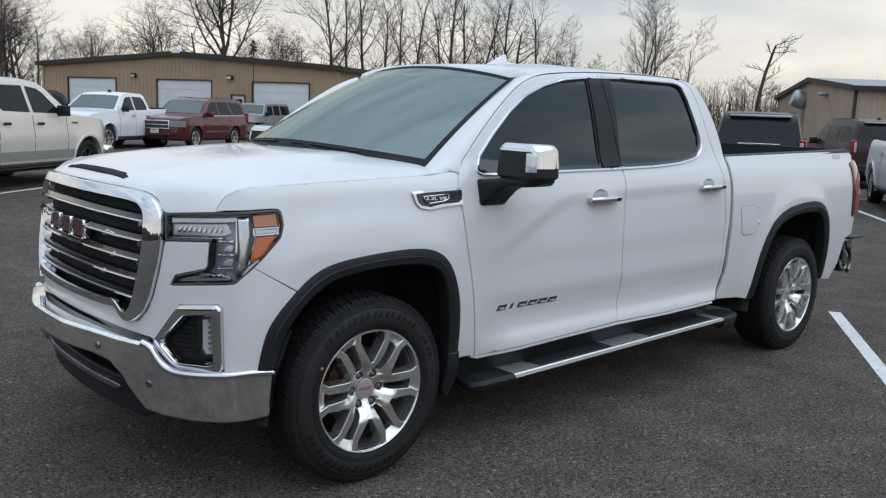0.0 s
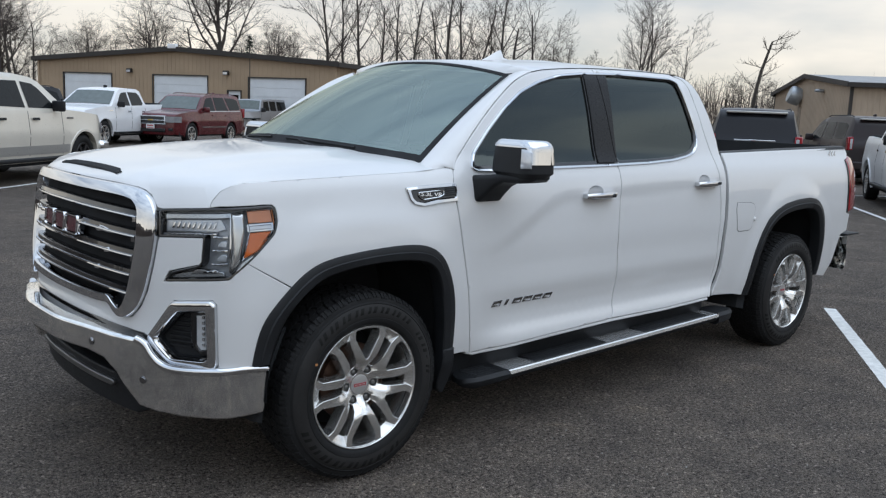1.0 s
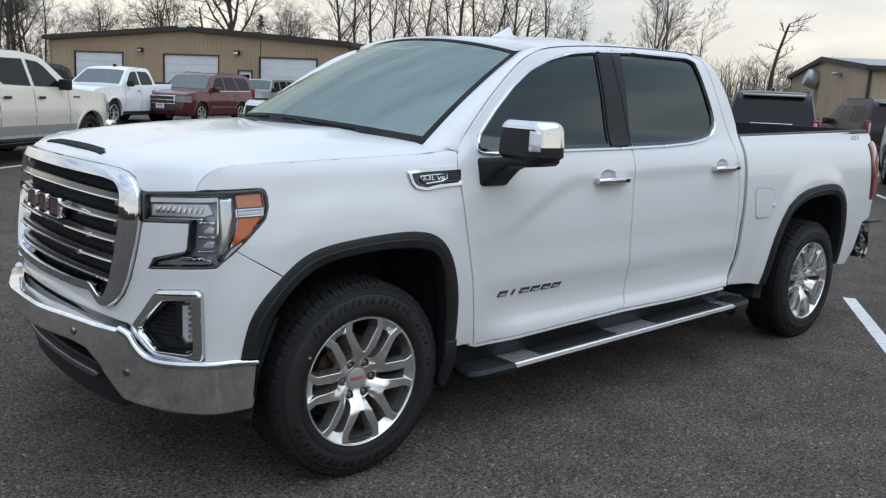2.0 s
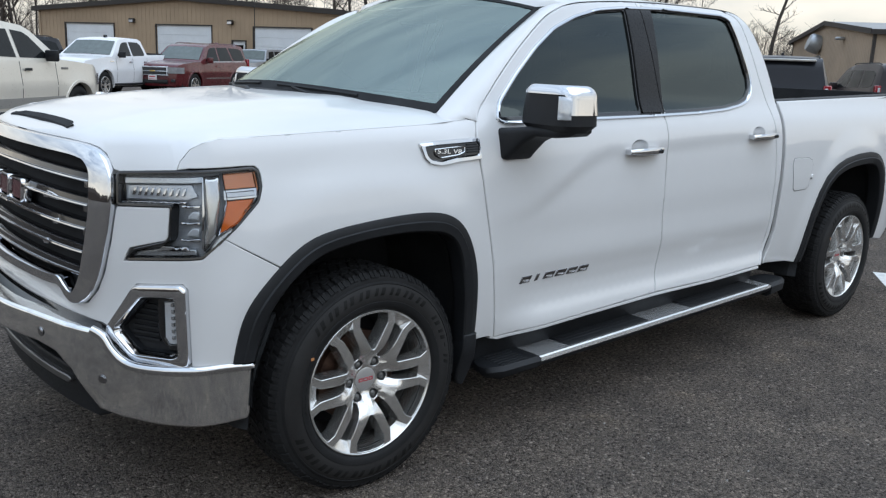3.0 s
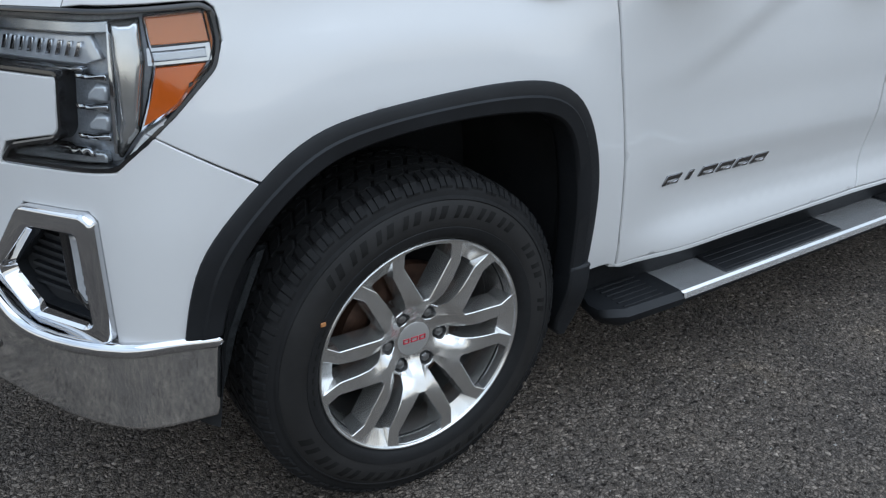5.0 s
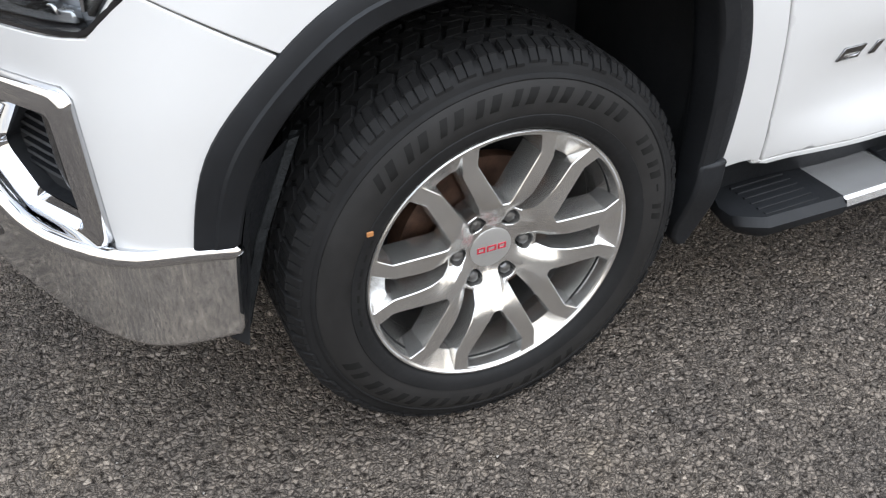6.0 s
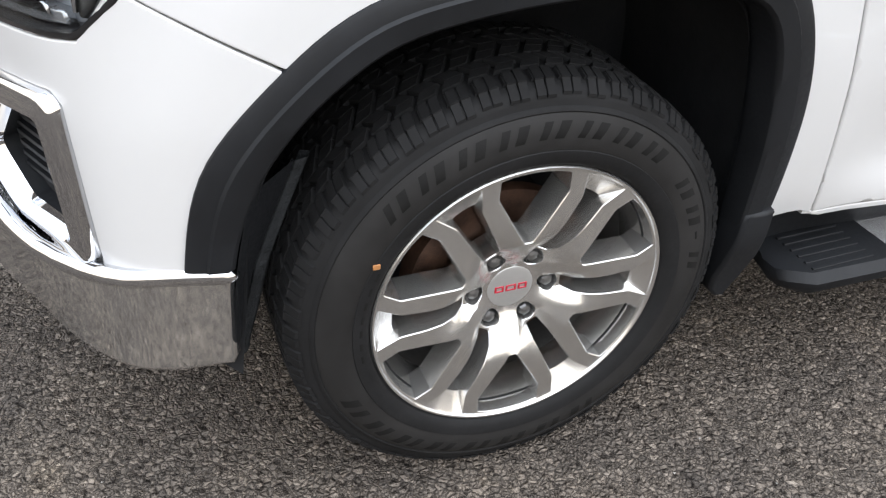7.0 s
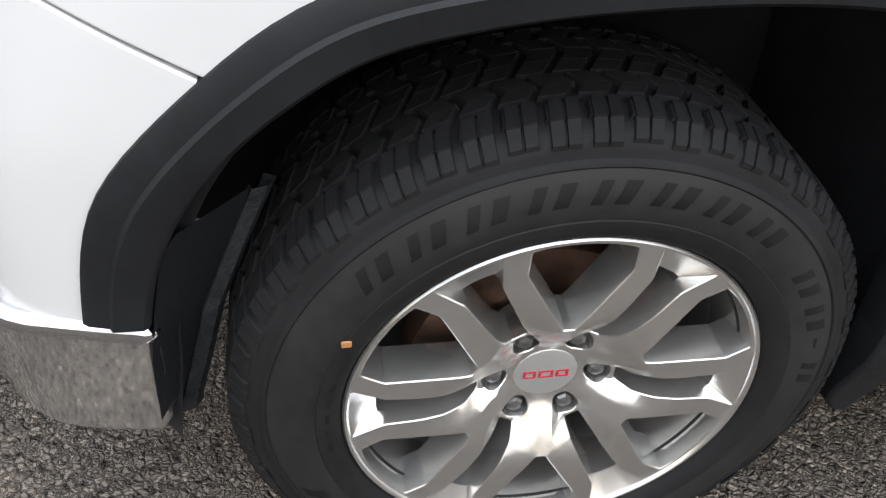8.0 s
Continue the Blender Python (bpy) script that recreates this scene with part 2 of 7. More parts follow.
def box(bm, lo, hi, bevel=0.0, seg=2):
    """A box between two corners, its edges rounded."""
    c = [(x, y, z) for x in (lo[0], hi[0]) for y in (lo[1], hi[1]) for z in (lo[2], hi[2])]
    v = [bm.verts.new(p) for p in c]
    fs = [bm.faces.new([v[i] for i in q]) for q in ((0, 1, 3, 2), (4, 6, 7, 5), (0, 4, 5, 1), (2, 3, 7, 6), (0, 2, 6, 4), (1, 5, 7, 3))]
    bmesh.ops.recalc_face_normals(bm, faces=fs)
    if bevel:
        es = list({e for f in fs for e in f.edges})
        bmesh.ops.bevel(bm, geom=es, offset=bevel, segments=seg, affect="EDGES", profile=0.5)
    return v


def boxed(lo, hi, bevel=0.0, seg=2):
    bm = bmesh.new()
    box(bm, lo, hi, bevel, seg)
    return bm


def grid_mesh(rows, close=False, bm=None):
    """A sheet over rows of points."""
    bm = bm or bmesh.new()
    vs = [[bm.verts.new(p) for p in r] for r in rows]
    n = len(rows[0])
    for a, b in zip(vs, vs[1:]):
        for i in range(n if close else n - 1):
            j = (i + 1) % n
            bm.faces.new((a[i], a[j], b[j], b[i]))
    return bm


def tube(pts, radii, sides=8, bm=None, caps=True):
    """A tapered round bar along points."""
    bm = bm or bmesh.new()
    pts = [Vector(p) for p in pts]
    if not isinstance(radii, (list, tuple)):
        radii = [radii] * len(pts)
    rings, side = [], None
    for i, p in enumerate(pts):
        d = (pts[min(i + 1, len(pts) - 1)] - pts[max(i - 1, 0)]).normalized()
        if side is None:
            side = d.orthogonal().normalized()
        side = (side - d * side.dot(d)).normalized()
        up = d.cross(side)
        rings.append([bm.verts.new(p + radii[i] * (math.cos(t) * side + math.sin(t) * up)) for t in (2 * math.pi * k / sides for k in range(sides))])
    for a, b in zip(rings, rings[1:]):
        for k in range(sides):
            bm.faces.new((a[k], a[(k + 1) % sides], b[(k + 1) % sides], b[k]))
    if caps:
        bm.faces.new(rings[0][::-1])
        bm.faces.new(rings[-1])
    return bm


def lathe(profile, n=64, axis="y", bm=None):
    """Turns (radius, along) points round an axis."""
    bm = bm or bmesh.new()
    rows = []
    for k in range(n):
        t = 2 * math.pi * k / n
        c, s = math.cos(t), math.sin(t)
        rows.append([(r * c, a, r * s) if axis == "y" else ((a, r * c, r * s) if axis == "x" else (r * c, r * s, a)) for r, a in profile])
    rows.append(rows[0])
    grid_mesh(rows, bm=bm)
    bmesh.ops.remove_doubles(bm, verts=bm.verts[:], dist=1e-5)
    bmesh.ops.recalc_face_normals(bm, faces=bm.faces[:])
    return bm


def inside(p, poly):
    x, y = p
    hit = False
    for (x1, y1), (x2, y2) in zip(poly, poly[1:] + poly[:1]):
        if (y1 > y) != (y2 > y) and x < (x2 - x1) * (y - y1) / (y2 - y1) + x1:
            hit = not hit
    return hit


def area2(poly):
    return sum(a[0] * b[1] - b[0] * a[1] for a, b in zip(poly, poly[1:] + poly[:1]))


def dense(poly, step):
    out = []
    for a, b in zip(poly, poly[1:] + poly[:1]):
        n = max(1, round(math.dist(a, b) / step))
        out += [(a[0] + (b[0] - a[0]) * k / n, a[1] + (b[1] - a[1]) * k / n) for k in range(n)]
    return out


def grow(poly, w):
    """The outline moved outwards by w (inwards: minus)."""
    if area2(poly) < 0:
        poly = poly[::-1]
    out, n = [], len(poly)
    for i in range(n):
        p0, p1, p2 = (Vector(poly[j % n]) for j in (i - 1, i, i + 1))
        d1, d2 = (p1 - p0).normalized(), (p2 - p1).normalized()
        n1, n2 = Vector((d1.y, -d1.x)), Vector((d2.y, -d2.x))
        k = (n1 + n2)
        k = k / max(k.length_squared / 2, 0.35)
        out.append(tuple(p1 + k * w))
    return out


def smooth_line(pts, n=5, closed=False):
    """A rounder line through the points."""
    if closed:
        q = spline([pts[-1], *pts, pts[0], pts[1]], n)[n:-n - 1]
        return [tuple(p) for p in q]
    return [tuple(p) for p in spline(pts, n)]


def plate(outer, holes, place, step=0.03, skirt=0.015, lip=0.0, bm=None, shading=True, lines=()):
    """A sheet that fills a flat outline (with holes), laid on a curved surface by place(a, b, off), its rim turned in by skirt; lip rounds the rim."""
    bm = bm or bmesh.new()
    outer = outer if area2(outer) > 0 else outer[::-1]
    loops = [dense(outer, step)] + [dense(h if area2(h) < 0 else h[::-1], step) for h in holes]
    pts, edges, near = [], [], []
    for lp in loops:
        k = len(pts)
        pts += lp
        edges += [(k + i, k + (i + 1) % len(lp)) for i in range(len(lp))]
    rim = np.array(pts)
    for line in lines:  # creases that the sheet must follow
        k = len(pts)
        pts += line
        edges += [(k + i, k + i + 1) for i in range(len(line) - 1)]
    offs = {}
    if lip:
        for lp in loops:
            n = len(lp)
            for i in range(n):
                d0, d1 = (Vector(lp[i]) - Vector(lp[i - 1])).normalized(), (Vector(lp[(i + 1) % n]) - Vector(lp[i])).normalized()
                d = (d0 + d1).normalized()
                ways = [d, d0, d1] if d0.x * d1.y - d0.y * d1.x < -0.25 else [d]  # a fan of points round an inner corner
                for f, d in [(f, w) for w in ways for f in (0.35, 1.0)]:
                    q = (lp[i][0] - d.y * lip * f, lp[i][1] + d.x * lip * f)
                    dist = np.hypot(*(rim - np.array(q)).T).min()
                    if dist > lip * f * 0.8 and inside(q, loops[0]) and not any(inside(q, h) for h in loops[1:]):
                        near.append(q)
    xs, ys = zip(*loops[0])
    ex = np.array(pts + near)
    for i, a in enumerate(np.arange(min(xs) + step / 2, max(xs), step)):
        for b in np.arange(min(ys) + step / 2 * (1 + i % 2 * 0.5), max(ys), step):
            q = (float(a), float(b))
            if inside(q, loops[0]) and not any(inside(q, h) for h in loops[1:]) and np.hypot(*(ex - np.array(q)).T).min() > step * 0.55:
                near.append(q)
    v2, _, tris, *_ = delaunay_2d_cdt([Vector(p) for p in pts + near], edges, [], 0, 1e-6)
    for _ in range(2 if lip else 0):  # the rounded rim keeps its width where a triangle would reach past it
        gap_of = [np.hypot(*(rim - np.array(p)).T).min() for p in v2]
        more = {}
        for t in tris:
            for i in t:
                for j in t:
                    if gap_of[i] < 1e-4 and gap_of[j] > lip * 1.6:
                        way = (Vector(v2[j]) - Vector(v2[i])).normalized()
                        for f in (0.35, 1.0):
                            q = Vector(v2[i]) + way * lip * f
                            if np.hypot(*(rim - np.array(q)).T).min() > lip * f * 0.8 and inside(q, loops[0]) and not any(inside(q, h) for h in loops[1:]):
                                more[(round(q.x, 4), round(q.y, 4))] = tuple(q)
        if not more:
            break
        near += list(more.values())
        v2, _, tris, *_ = delaunay_2d_cdt([Vector(p) for p in pts + near], edges, [], 0, 1e-6)
    verts = []
    layer = (bm.verts.layers.float_vector.get("told_normal") or bm.verts.layers.float_vector.new("told_normal")) if shading else None
    e = 0.002
    for p in v2:
        off, bend, way = 0.0, 0.0, (0.0, 0.0)
        if lip:
            gaps = np.hypot(*(rim - np.array(p)).T)
            d = gaps.min()
            if d < lip:
                bend = min(1 - d / lip, 0.92)
                off = -lip * (1 - math.sqrt(max(0.0, 1 - (1 - d / lip) ** 2)))
                q = rim[gaps.argmin()] - np.array(p) if d > 1e-4 else None
                if q is None:
                    q = np.array((0.0, 0.0))
                    bend = 0.0
                n = np.hypot(*q)
                way = tuple(q / n) if n > 0 else (0.0, 0.0)
        v = bm.verts.new(place(p[0], p[1], off))
        c = Vector(place(p[0], p[1], 0.0))
        if shading:
            da, db = Vector(place(p[0] + e, p[1], 0.0)) - Vector(place(p[0] - e, p[1], 0.0)), Vector(place(p[0], p[1] + e, 0.0)) - Vector(place(p[0], p[1] - e, 0.0))
            n = da.cross(db)
            if n.length > 0:
                n.normalize()
                if lip and d <= 1e-4:
                    v[layer] = (0.0, 0.0, 0.0)
                else:
                    t = (Vector(place(p[0] + way[0] * e, p[1] + way[1] * e, 0.0)) - c)
                    if t.length > 0:
                        t.normalize()
                    v[layer] = (n * math.sqrt(1 - bend * bend) + t * bend).normalized()
        verts.append(v)
    for t in tris:
        c = sum((v2[i] for i in t), Vector((0, 0))) / 3
        if inside(c, loops[0]) and not any(inside(c, h) for h in loops[1:]):
            bm.faces.new([verts[i] for i in t])
    if skirt:
        base = -lip if lip else 0.0
        for lp in loops:
            a = [bm.verts.new(place(p[0], p[1], base)) for p in lp]
            b = [bm.verts.new(place(p[0], p[1], base - skirt)) for p in lp]
            n = len(lp)
            for i in range(n):
                j = (i + 1) % n
                bm.faces.new((a[i], b[i], b[j], a[j]))
    bmesh.ops.delete(bm, geom=[v for v in bm.verts if not v.link_faces], context="VERTS")
    return bm


def mirrored(bm):
    """A copy on the other side of the xz plane."""
    m = bm.copy()
    layer = m.verts.layers.float_vector.get("told_normal")
    for v in m.verts:
        v.co.y = -v.co.y
        if layer:
            v[layer] = (v[layer][0], -v[layer][1], v[layer][2])
    bmesh.ops.reverse_faces(m, faces=m.faces[:])
    return m


def word(text, size, depth, material, name, parent, m, label="", shear=0.0):
    """Raised writing in the built-in font."""
    cu = bpy.data.curves.new(name, "FONT")
    cu.body, cu.size, cu.extrude, cu.align_x, cu.align_y, cu.shear, cu.bevel_depth = text, size, depth, "CENTER", "CENTER", shear, depth * 0.3
    tmp = bpy.data.objects.new(name + "_curve", cu)
    scene.collection.objects.link(tmp)
    me = bpy.data.meshes.new_from_object(tmp.evaluated_get(bpy.context.evaluated_depsgraph_get()))
    bpy.data.objects.remove(tmp)
    me.materials.clear()
    me.materials.append(material)
    ob = new(name, me)
    ob.parent = parent
    ob.matrix_basis = m
    return tagged(ob, label)


def loft(outer, inner, profile, place, bm=None):
    """A closed band between two outlines of as many points; profile: (share of the way in, lift)."""
    rows = []
    for a, b in zip(outer + outer[:1], inner + inner[:1]):
        rows.append([place(a[0] + (b[0] - a[0]) * f, a[1] + (b[1] - a[1]) * f, h) for f, h in profile])
    bm = grid_mesh(rows, bm=bm)
    bmesh.ops.remove_doubles(bm, verts=bm.verts[:], dist=1e-5)
    bmesh.ops.recalc_face_normals(bm, faces=bm.faces[:])
    return bm


def rounded(poly, r, n=4):
    """The outline with its corners rounded off."""
    out = []
    for i in range(len(poly)):
        p0, p1, p2 = (Vector(poly[j % len(poly)]) for j in (i - 1, i, i + 1))
        d0, d1 = p0 - p1, p2 - p1
        q = min(r, d0.length * 0.45, d1.length * 0.45)
        a, b = p1 + d0.normalized() * q, p1 + d1.normalized() * q
        for k in range(n + 1):
            t = k / n
            out.append(tuple(a * (1 - t) ** 2 + p1 * 2 * t * (1 - t) + b * t * t))
    return out


# ---- the pickup's skin: one surface over (s, z); s is x along the side and the way round the nose ahead of it
NOSE = [(-0.890, 0.0), (-0.883, -0.2), (-0.860, -0.41), (-0.822, -0.575), (-0.757, -0.698), (-0.705, -0.805), (-0.638, -0.924), (-0.562, -0.976), (-0.46, -0.994), (-0.3, -0.998)]


def spline(pts, n=24):
    out = []
    for i in range(len(pts) - 1):
        p0, p1, p2, p3 = (np.array(pts[min(max(j, 0), len(pts) - 1)], float) for j in (i - 1, i, i + 1, i + 2))
        for k in range(n):
            t = k / n
            out.append(0.5 * (2 * p1 + (p2 - p0) * t + (2 * p0 - 5 * p1 + 4 * p2 - p3) * t * t + (3 * p1 - p0 - 3 * p2 + p3) * t ** 3))
    return np.array(out + [np.array(pts[-1], float)])


CURVE = spline(NOSE)
LONG = np.concatenate([[0], np.cumsum(np.hypot(*np.diff(CURVE, axis=0).T))])
S0 = -1.6175  # the middle of the nose
TRIM = [(S0, -0.3 - LONG[-1] - S0, 0.014), (-1.1, -0.022, 0.013), (-0.8, -0.021, 0.011), (-0.5, -0.015, 0.008), (-0.3, -0.009, 0.006), (0.0, -0.002, 0.006), (0.6, 0.007, 0.006), (1.2, 0.013, 0.005), (1.8, 0.016, 0.004), (2.4, 0.014, 0.002), (3.0, 0.009, 0.001), (3.6, 0.0, 0.0), (4.2, -0.012, -0.002), (4.7, -0.023, -0.003)]
TRIM_S, TRIM_X, TRIM_Z = zip(*TRIM)


def smooth_table(xs, ys, reach):
    """The table's line with its corners rounded."""
    g = np.arange(xs[0] - 0.3, xs[-1] + 0.3, 0.004)
    v = np.interp(g, xs, ys)
    k = np.exp(-0.5 * (np.arange(-60, 61) * 0.004 / reach) ** 2)
    return g, np.convolve(np.pad(v, 60, "edge"), k / k.sum(), "valid")


SIDE_Z = [0.3, 0.42, 0.5, 0.6, 0.75, 0.95, 1.1, 1.2, 1.28, 1.33, 1.37, 1.6, 1.8, 1.86, 1.95]
SIDE_D = [-0.07, -0.055, -0.035, -0.022, -0.008, 0.0, -0.008, -0.02, -0.04, -0.065, -0.09, -0.165, -0.245, -0.30, -0.45]
WING_Z = [0.3, 0.5, 0.8, 1.0, 1.1, 1.17, 1.23, 1.28, 1.32, 1.36, 1.4]
WING_D = [-0.02, -0.01, 0.0, -0.005, -0.02, -0.04, -0.052, -0.07, -0.105, -0.17, -0.3]
FRONT_Z = [0.3, 0.6, 0.9, 1.1, 1.2, 1.26]
FRONT_D = [-0.03, 0.0, 0.0, -0.015, -0.035, -0.08]


LOW = smooth_table([0.3, 0.40, 0.46, 0.50, 0.545, 0.60, 0.66, 0.74, 0.82], [0.02, 0.036, 0.032, 0.016, -0.008, -0.017, -0.014, -0.004, 0.0], 0.008)
CAB, WING, FRONT = smooth_table(SIDE_Z, SIDE_D, 0.030), smooth_table(WING_Z, WING_D, 0.022), smooth_table(FRONT_Z, FRONT_D, 0.03)


def ease(a, b, v):
    t = min(max((v - a) / (b - a), 0.0), 1.0)
    return t * t * (3 - 2 * t)


def depth(s, z):
    """How far the skin lies outside the plan's line."""
    cab = float(np.interp(z, *CAB))
    wing = float(np.interp(z, *WING))
    front = float(np.interp(z, *FRONT))
    if 0.5 < s < 2.85:  # the doors: a crease that rises to the handles, a scoop and a ledge low down
        k = ease(0.56, 0.95, s) * ease(2.82, 2.72, s)
        zc = 0.95 + 0.22 * ease(0.68, 1.30, s) + 0.035 * max(s - 1.3, 0.0)
        cab -= 0.011 * k * ease(zc + 0.035, zc - 0.05, z) * ease(0.70, 0.86, z)
        cab += k * float(np.interp(z, *LOW))
    k = ease(0.35, 0.6, s)
    d = cab * k + wing * (1 - k)
    f = ease(-0.5, -0.85, s)
    d = front * f + d * (1 - f)
    for hub in (0.0, 3.745):
        r = math.hypot(s - hub, 0.9 * (z - 0.42))
        d += (0.009 if hub == 0 else 0.014) * ease(0.74, 0.60, r) * ease(-0.8, -0.55, s)
    return d


def skin(s, z, off=0.0):
    if s < S0:
        x, y, z = skin(2 * S0 - s, z, off)
        return (x, -y, z)
    s, z = s + float(np.interp(s, TRIM_S, TRIM_X)) + (0.012 * (z - 0.8) if s > 0.4 else 0.0) * ease(0.4, 1.0, s), z + float(np.interp(s, TRIM_S, TRIM_Z))
    d = depth(s, z) + off
    if s >= -0.3:
        return (s, -0.998 - d, z)
    a = max(s + 0.3 + LONG[-1], 0.0)
    x, y = (float(np.interp(a, LONG, CURVE[:, i])) for i in (0, 1))
    e = 0.02
    tx, ty = (float(np.interp(min(a + e, LONG[-1]), LONG, CURVE[:, i]) - np.interp(max(a - e, 0), LONG, CURVE[:, i])) for i in (0, 1))
    n = math.hypot(tx, ty)
    return (x + ty / n * d, y - tx / n * d, z)


# ---- the pickup's wheel: axle along y, outer face towards -y
def polar(r, deg):
    return (r * math.sin(radians(deg)), r * math.cos(radians(deg)))


def spoke_face(r, d):
    """How far out the spokes' face lies at a radius, d degrees from the middle of a spoke: dished at the hub, level from the forks to the rim."""
    stem = float(np.interp(r, [0.0, 0.046, 0.056, 0.090, 0.123, 0.135, 0.27], [0.088, 0.088, 0.093, 0.115, 0.1330, 0.1345, 0.1345]))
    seat = float(np.interp(r, [0.0, 0.046, 0.070, 0.092, 0.11, 0.14, 0.17], [0.088, 0.088, 0.0905, 0.097, 0.116, 0.130, 0.1340]))
    k = ease(9.0, 23.0, d)
    return stem * (1 - k) + seat * k


def build_wheel(parent, m, turn):
    rim = lathe([(0.2615, -0.1345), (0.2590, -0.130), (0.2520, -0.105), (0.2460, -0.078), (0.2420, -0.050), (0.2400, -0.040)], 96)
    wheel = part("wheel", rim, ALLOY, parent, "bright alloy wheel with six split spokes")
    wheel.matrix_basis = m
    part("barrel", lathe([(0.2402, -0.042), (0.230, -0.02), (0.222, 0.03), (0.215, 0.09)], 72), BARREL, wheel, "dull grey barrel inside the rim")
    # added black disc: the darkness deep behind the spokes is put into its colour
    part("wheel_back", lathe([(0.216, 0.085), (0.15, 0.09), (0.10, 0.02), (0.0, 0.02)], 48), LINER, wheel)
    # rolled lip round the rim's edge
    lip = lathe([(0.2600, -0.1335), (0.2612, -0.1368), (0.2630, -0.1388), (0.2660, -0.1390), (0.2682, -0.1365), (0.2680, -0.126), (0.258, -0.118)], 96)
    part("rim_lip", lip, ALLOY, wheel)
    faces, walls, lugs = [], [], []
    for k in range(6):
        a = 60 * k + turn
        vee = [polar(0.1225, -3.7), polar(0.1225, 3.7), polar(0.2235, 16.2), polar(0.2570, 13.9)] + [polar(0.2585, d) for d in (9, 4.5, 0, -4.5, -9)] + [polar(0.2570, -13.9), polar(0.2235, -16.2)]
        gap = [(-0.0120, 0.0915), (0.0120, 0.0915), (0.0175, 0.1150), (0.0245, 0.2150), (0.0440, 0.2560), (0.0200, 0.2595), (-0.0200, 0.2595), (-0.0440, 0.2560), (-0.0245, 0.2150), (-0.0175, 0.1150)]
        slot = [(-0.0105, 0.0935), (0.0105, 0.0935), (0.0152, 0.1150), (0.0212, 0.2120), (0.0205, 0.2230), (0.0090, 0.2250), (-0.0090, 0.2250), (-0.0205, 0.2230), (-0.0212, 0.2120), (-0.0152, 0.1150)]
        for shape, floor, turn_by in ((vee, None, a), (gap, slot, a + 30)):
            c, s = math.cos(radians(turn_by)), math.sin(radians(turn_by))
            put = lambda q: [(x * c + z * s, -x * s + z * c) for x, z in q]
            line = dense(rounded(put(shape), 0.0035, 2), 0.012)
            faces.append(line)
            if floor is None:
                walls.append([(line, 0.0), (grow(line, -0.0014), -0.0012), (grow(line, -0.0042), -0.0200), (grow(line, -0.0060), -0.0560)])
            else:  # the recess slopes down from the rim to the slot between the arms
                low = []
                for p in line:
                    n = len(shape)
                    best = None
                    for i in range(n):
                        p0, p1 = Vector(put(shape)[i]), Vector(put(shape)[(i + 1) % n])
                        f = min(max((Vector(p) - p0).dot(p1 - p0) / (p1 - p0).length_squared, 0.0), 1.0)
                        e = (p0.lerp(p1, f) - Vector(p)).length
                        if best is None or e < best[0]:
                            best = (e, i, f)
                    e, i, f = best
                    low.append(tuple(Vector(put(slot)[i]).lerp(Vector(put(slot)[(i + 1) % n]), f)))
                walls.append([(line, 0.0), (grow(line, -0.0014), -0.0012), (low, -0.0200), (grow(low, -0.0012), -0.0560)])
        lugs.append(a + 30)
    disc = [polar(0.2608, d) for d in range(0, 360, 4)]
    for b in lugs:
        cx, cz = polar(0.070, b)
        line = [(cx + 0.0192 * math.cos(t * math.pi / 8), cz + 0.0192 * math.sin(t * math.pi / 8)) for t in range(16)]
        faces.append(line)
        walls.append([(line, 0.0), (grow(line, -0.0012), -0.0012), (grow(line, -0.0025), -0.03)])

    def on_face(a, b, off):
        d = (math.degrees(math.atan2(a, b)) - turn) % 60
        return (a, -spoke_face(math.hypot(a, b), min(d, 60 - d)) - off, b)
    bm = plate(disc, faces, on_face, 0.010, 0.0, 0.0, None, False)
    for levels in walls:
        rows = [[on_face(x, z, d) for (x, z) in line] for line, d in levels]
        top_y = [p[1] for p in rows[0]]
        for row, (line, d) in list(zip(rows, levels))[1:]:
            row[:] = [(p[0], y - d, p[2]) for p, y in zip(row, top_y)]
        grid_mesh(rows, True, bm)
    bmesh.ops.remove_doubles(bm, verts=bm.verts[:], dist=2e-5)
    bmesh.ops.recalc_face_normals(bm, faces=bm.faces[:])
    part("spokes", bm, ALLOY, wheel, "machined split spokes of the alloy wheel", crease=18)
    cap = lathe([(0.0, -0.0912), (0.036, -0.0907), (0.0425, -0.0890), (0.0450, -0.0850), (0.0450, -0.07)], 48)
    cap = part("centre_cap", cap, ALLOY_GREY, wheel, "satin centre cap with a red emblem")
    for w, wide in ((-0.0220, 0.0085), (0.0, 0.0100), (0.0220, 0.0085)):
        for x0, x1, z0, z1 in ((w - wide, w + wide, 0.0035, 0.0065), (w - wide, w + wide, -0.0065, -0.0035), (w - wide, w - wide + 0.0035, -0.0036, 0.0036), (w + wide - 0.0035, w + wide, -0.0036, 0.0036)):
            part("emblem", boxed((x0, -0.0922, z0), (x1, -0.0900, z1), 0.0004, 1), RED_ENAMEL, wheel)
    nut = None
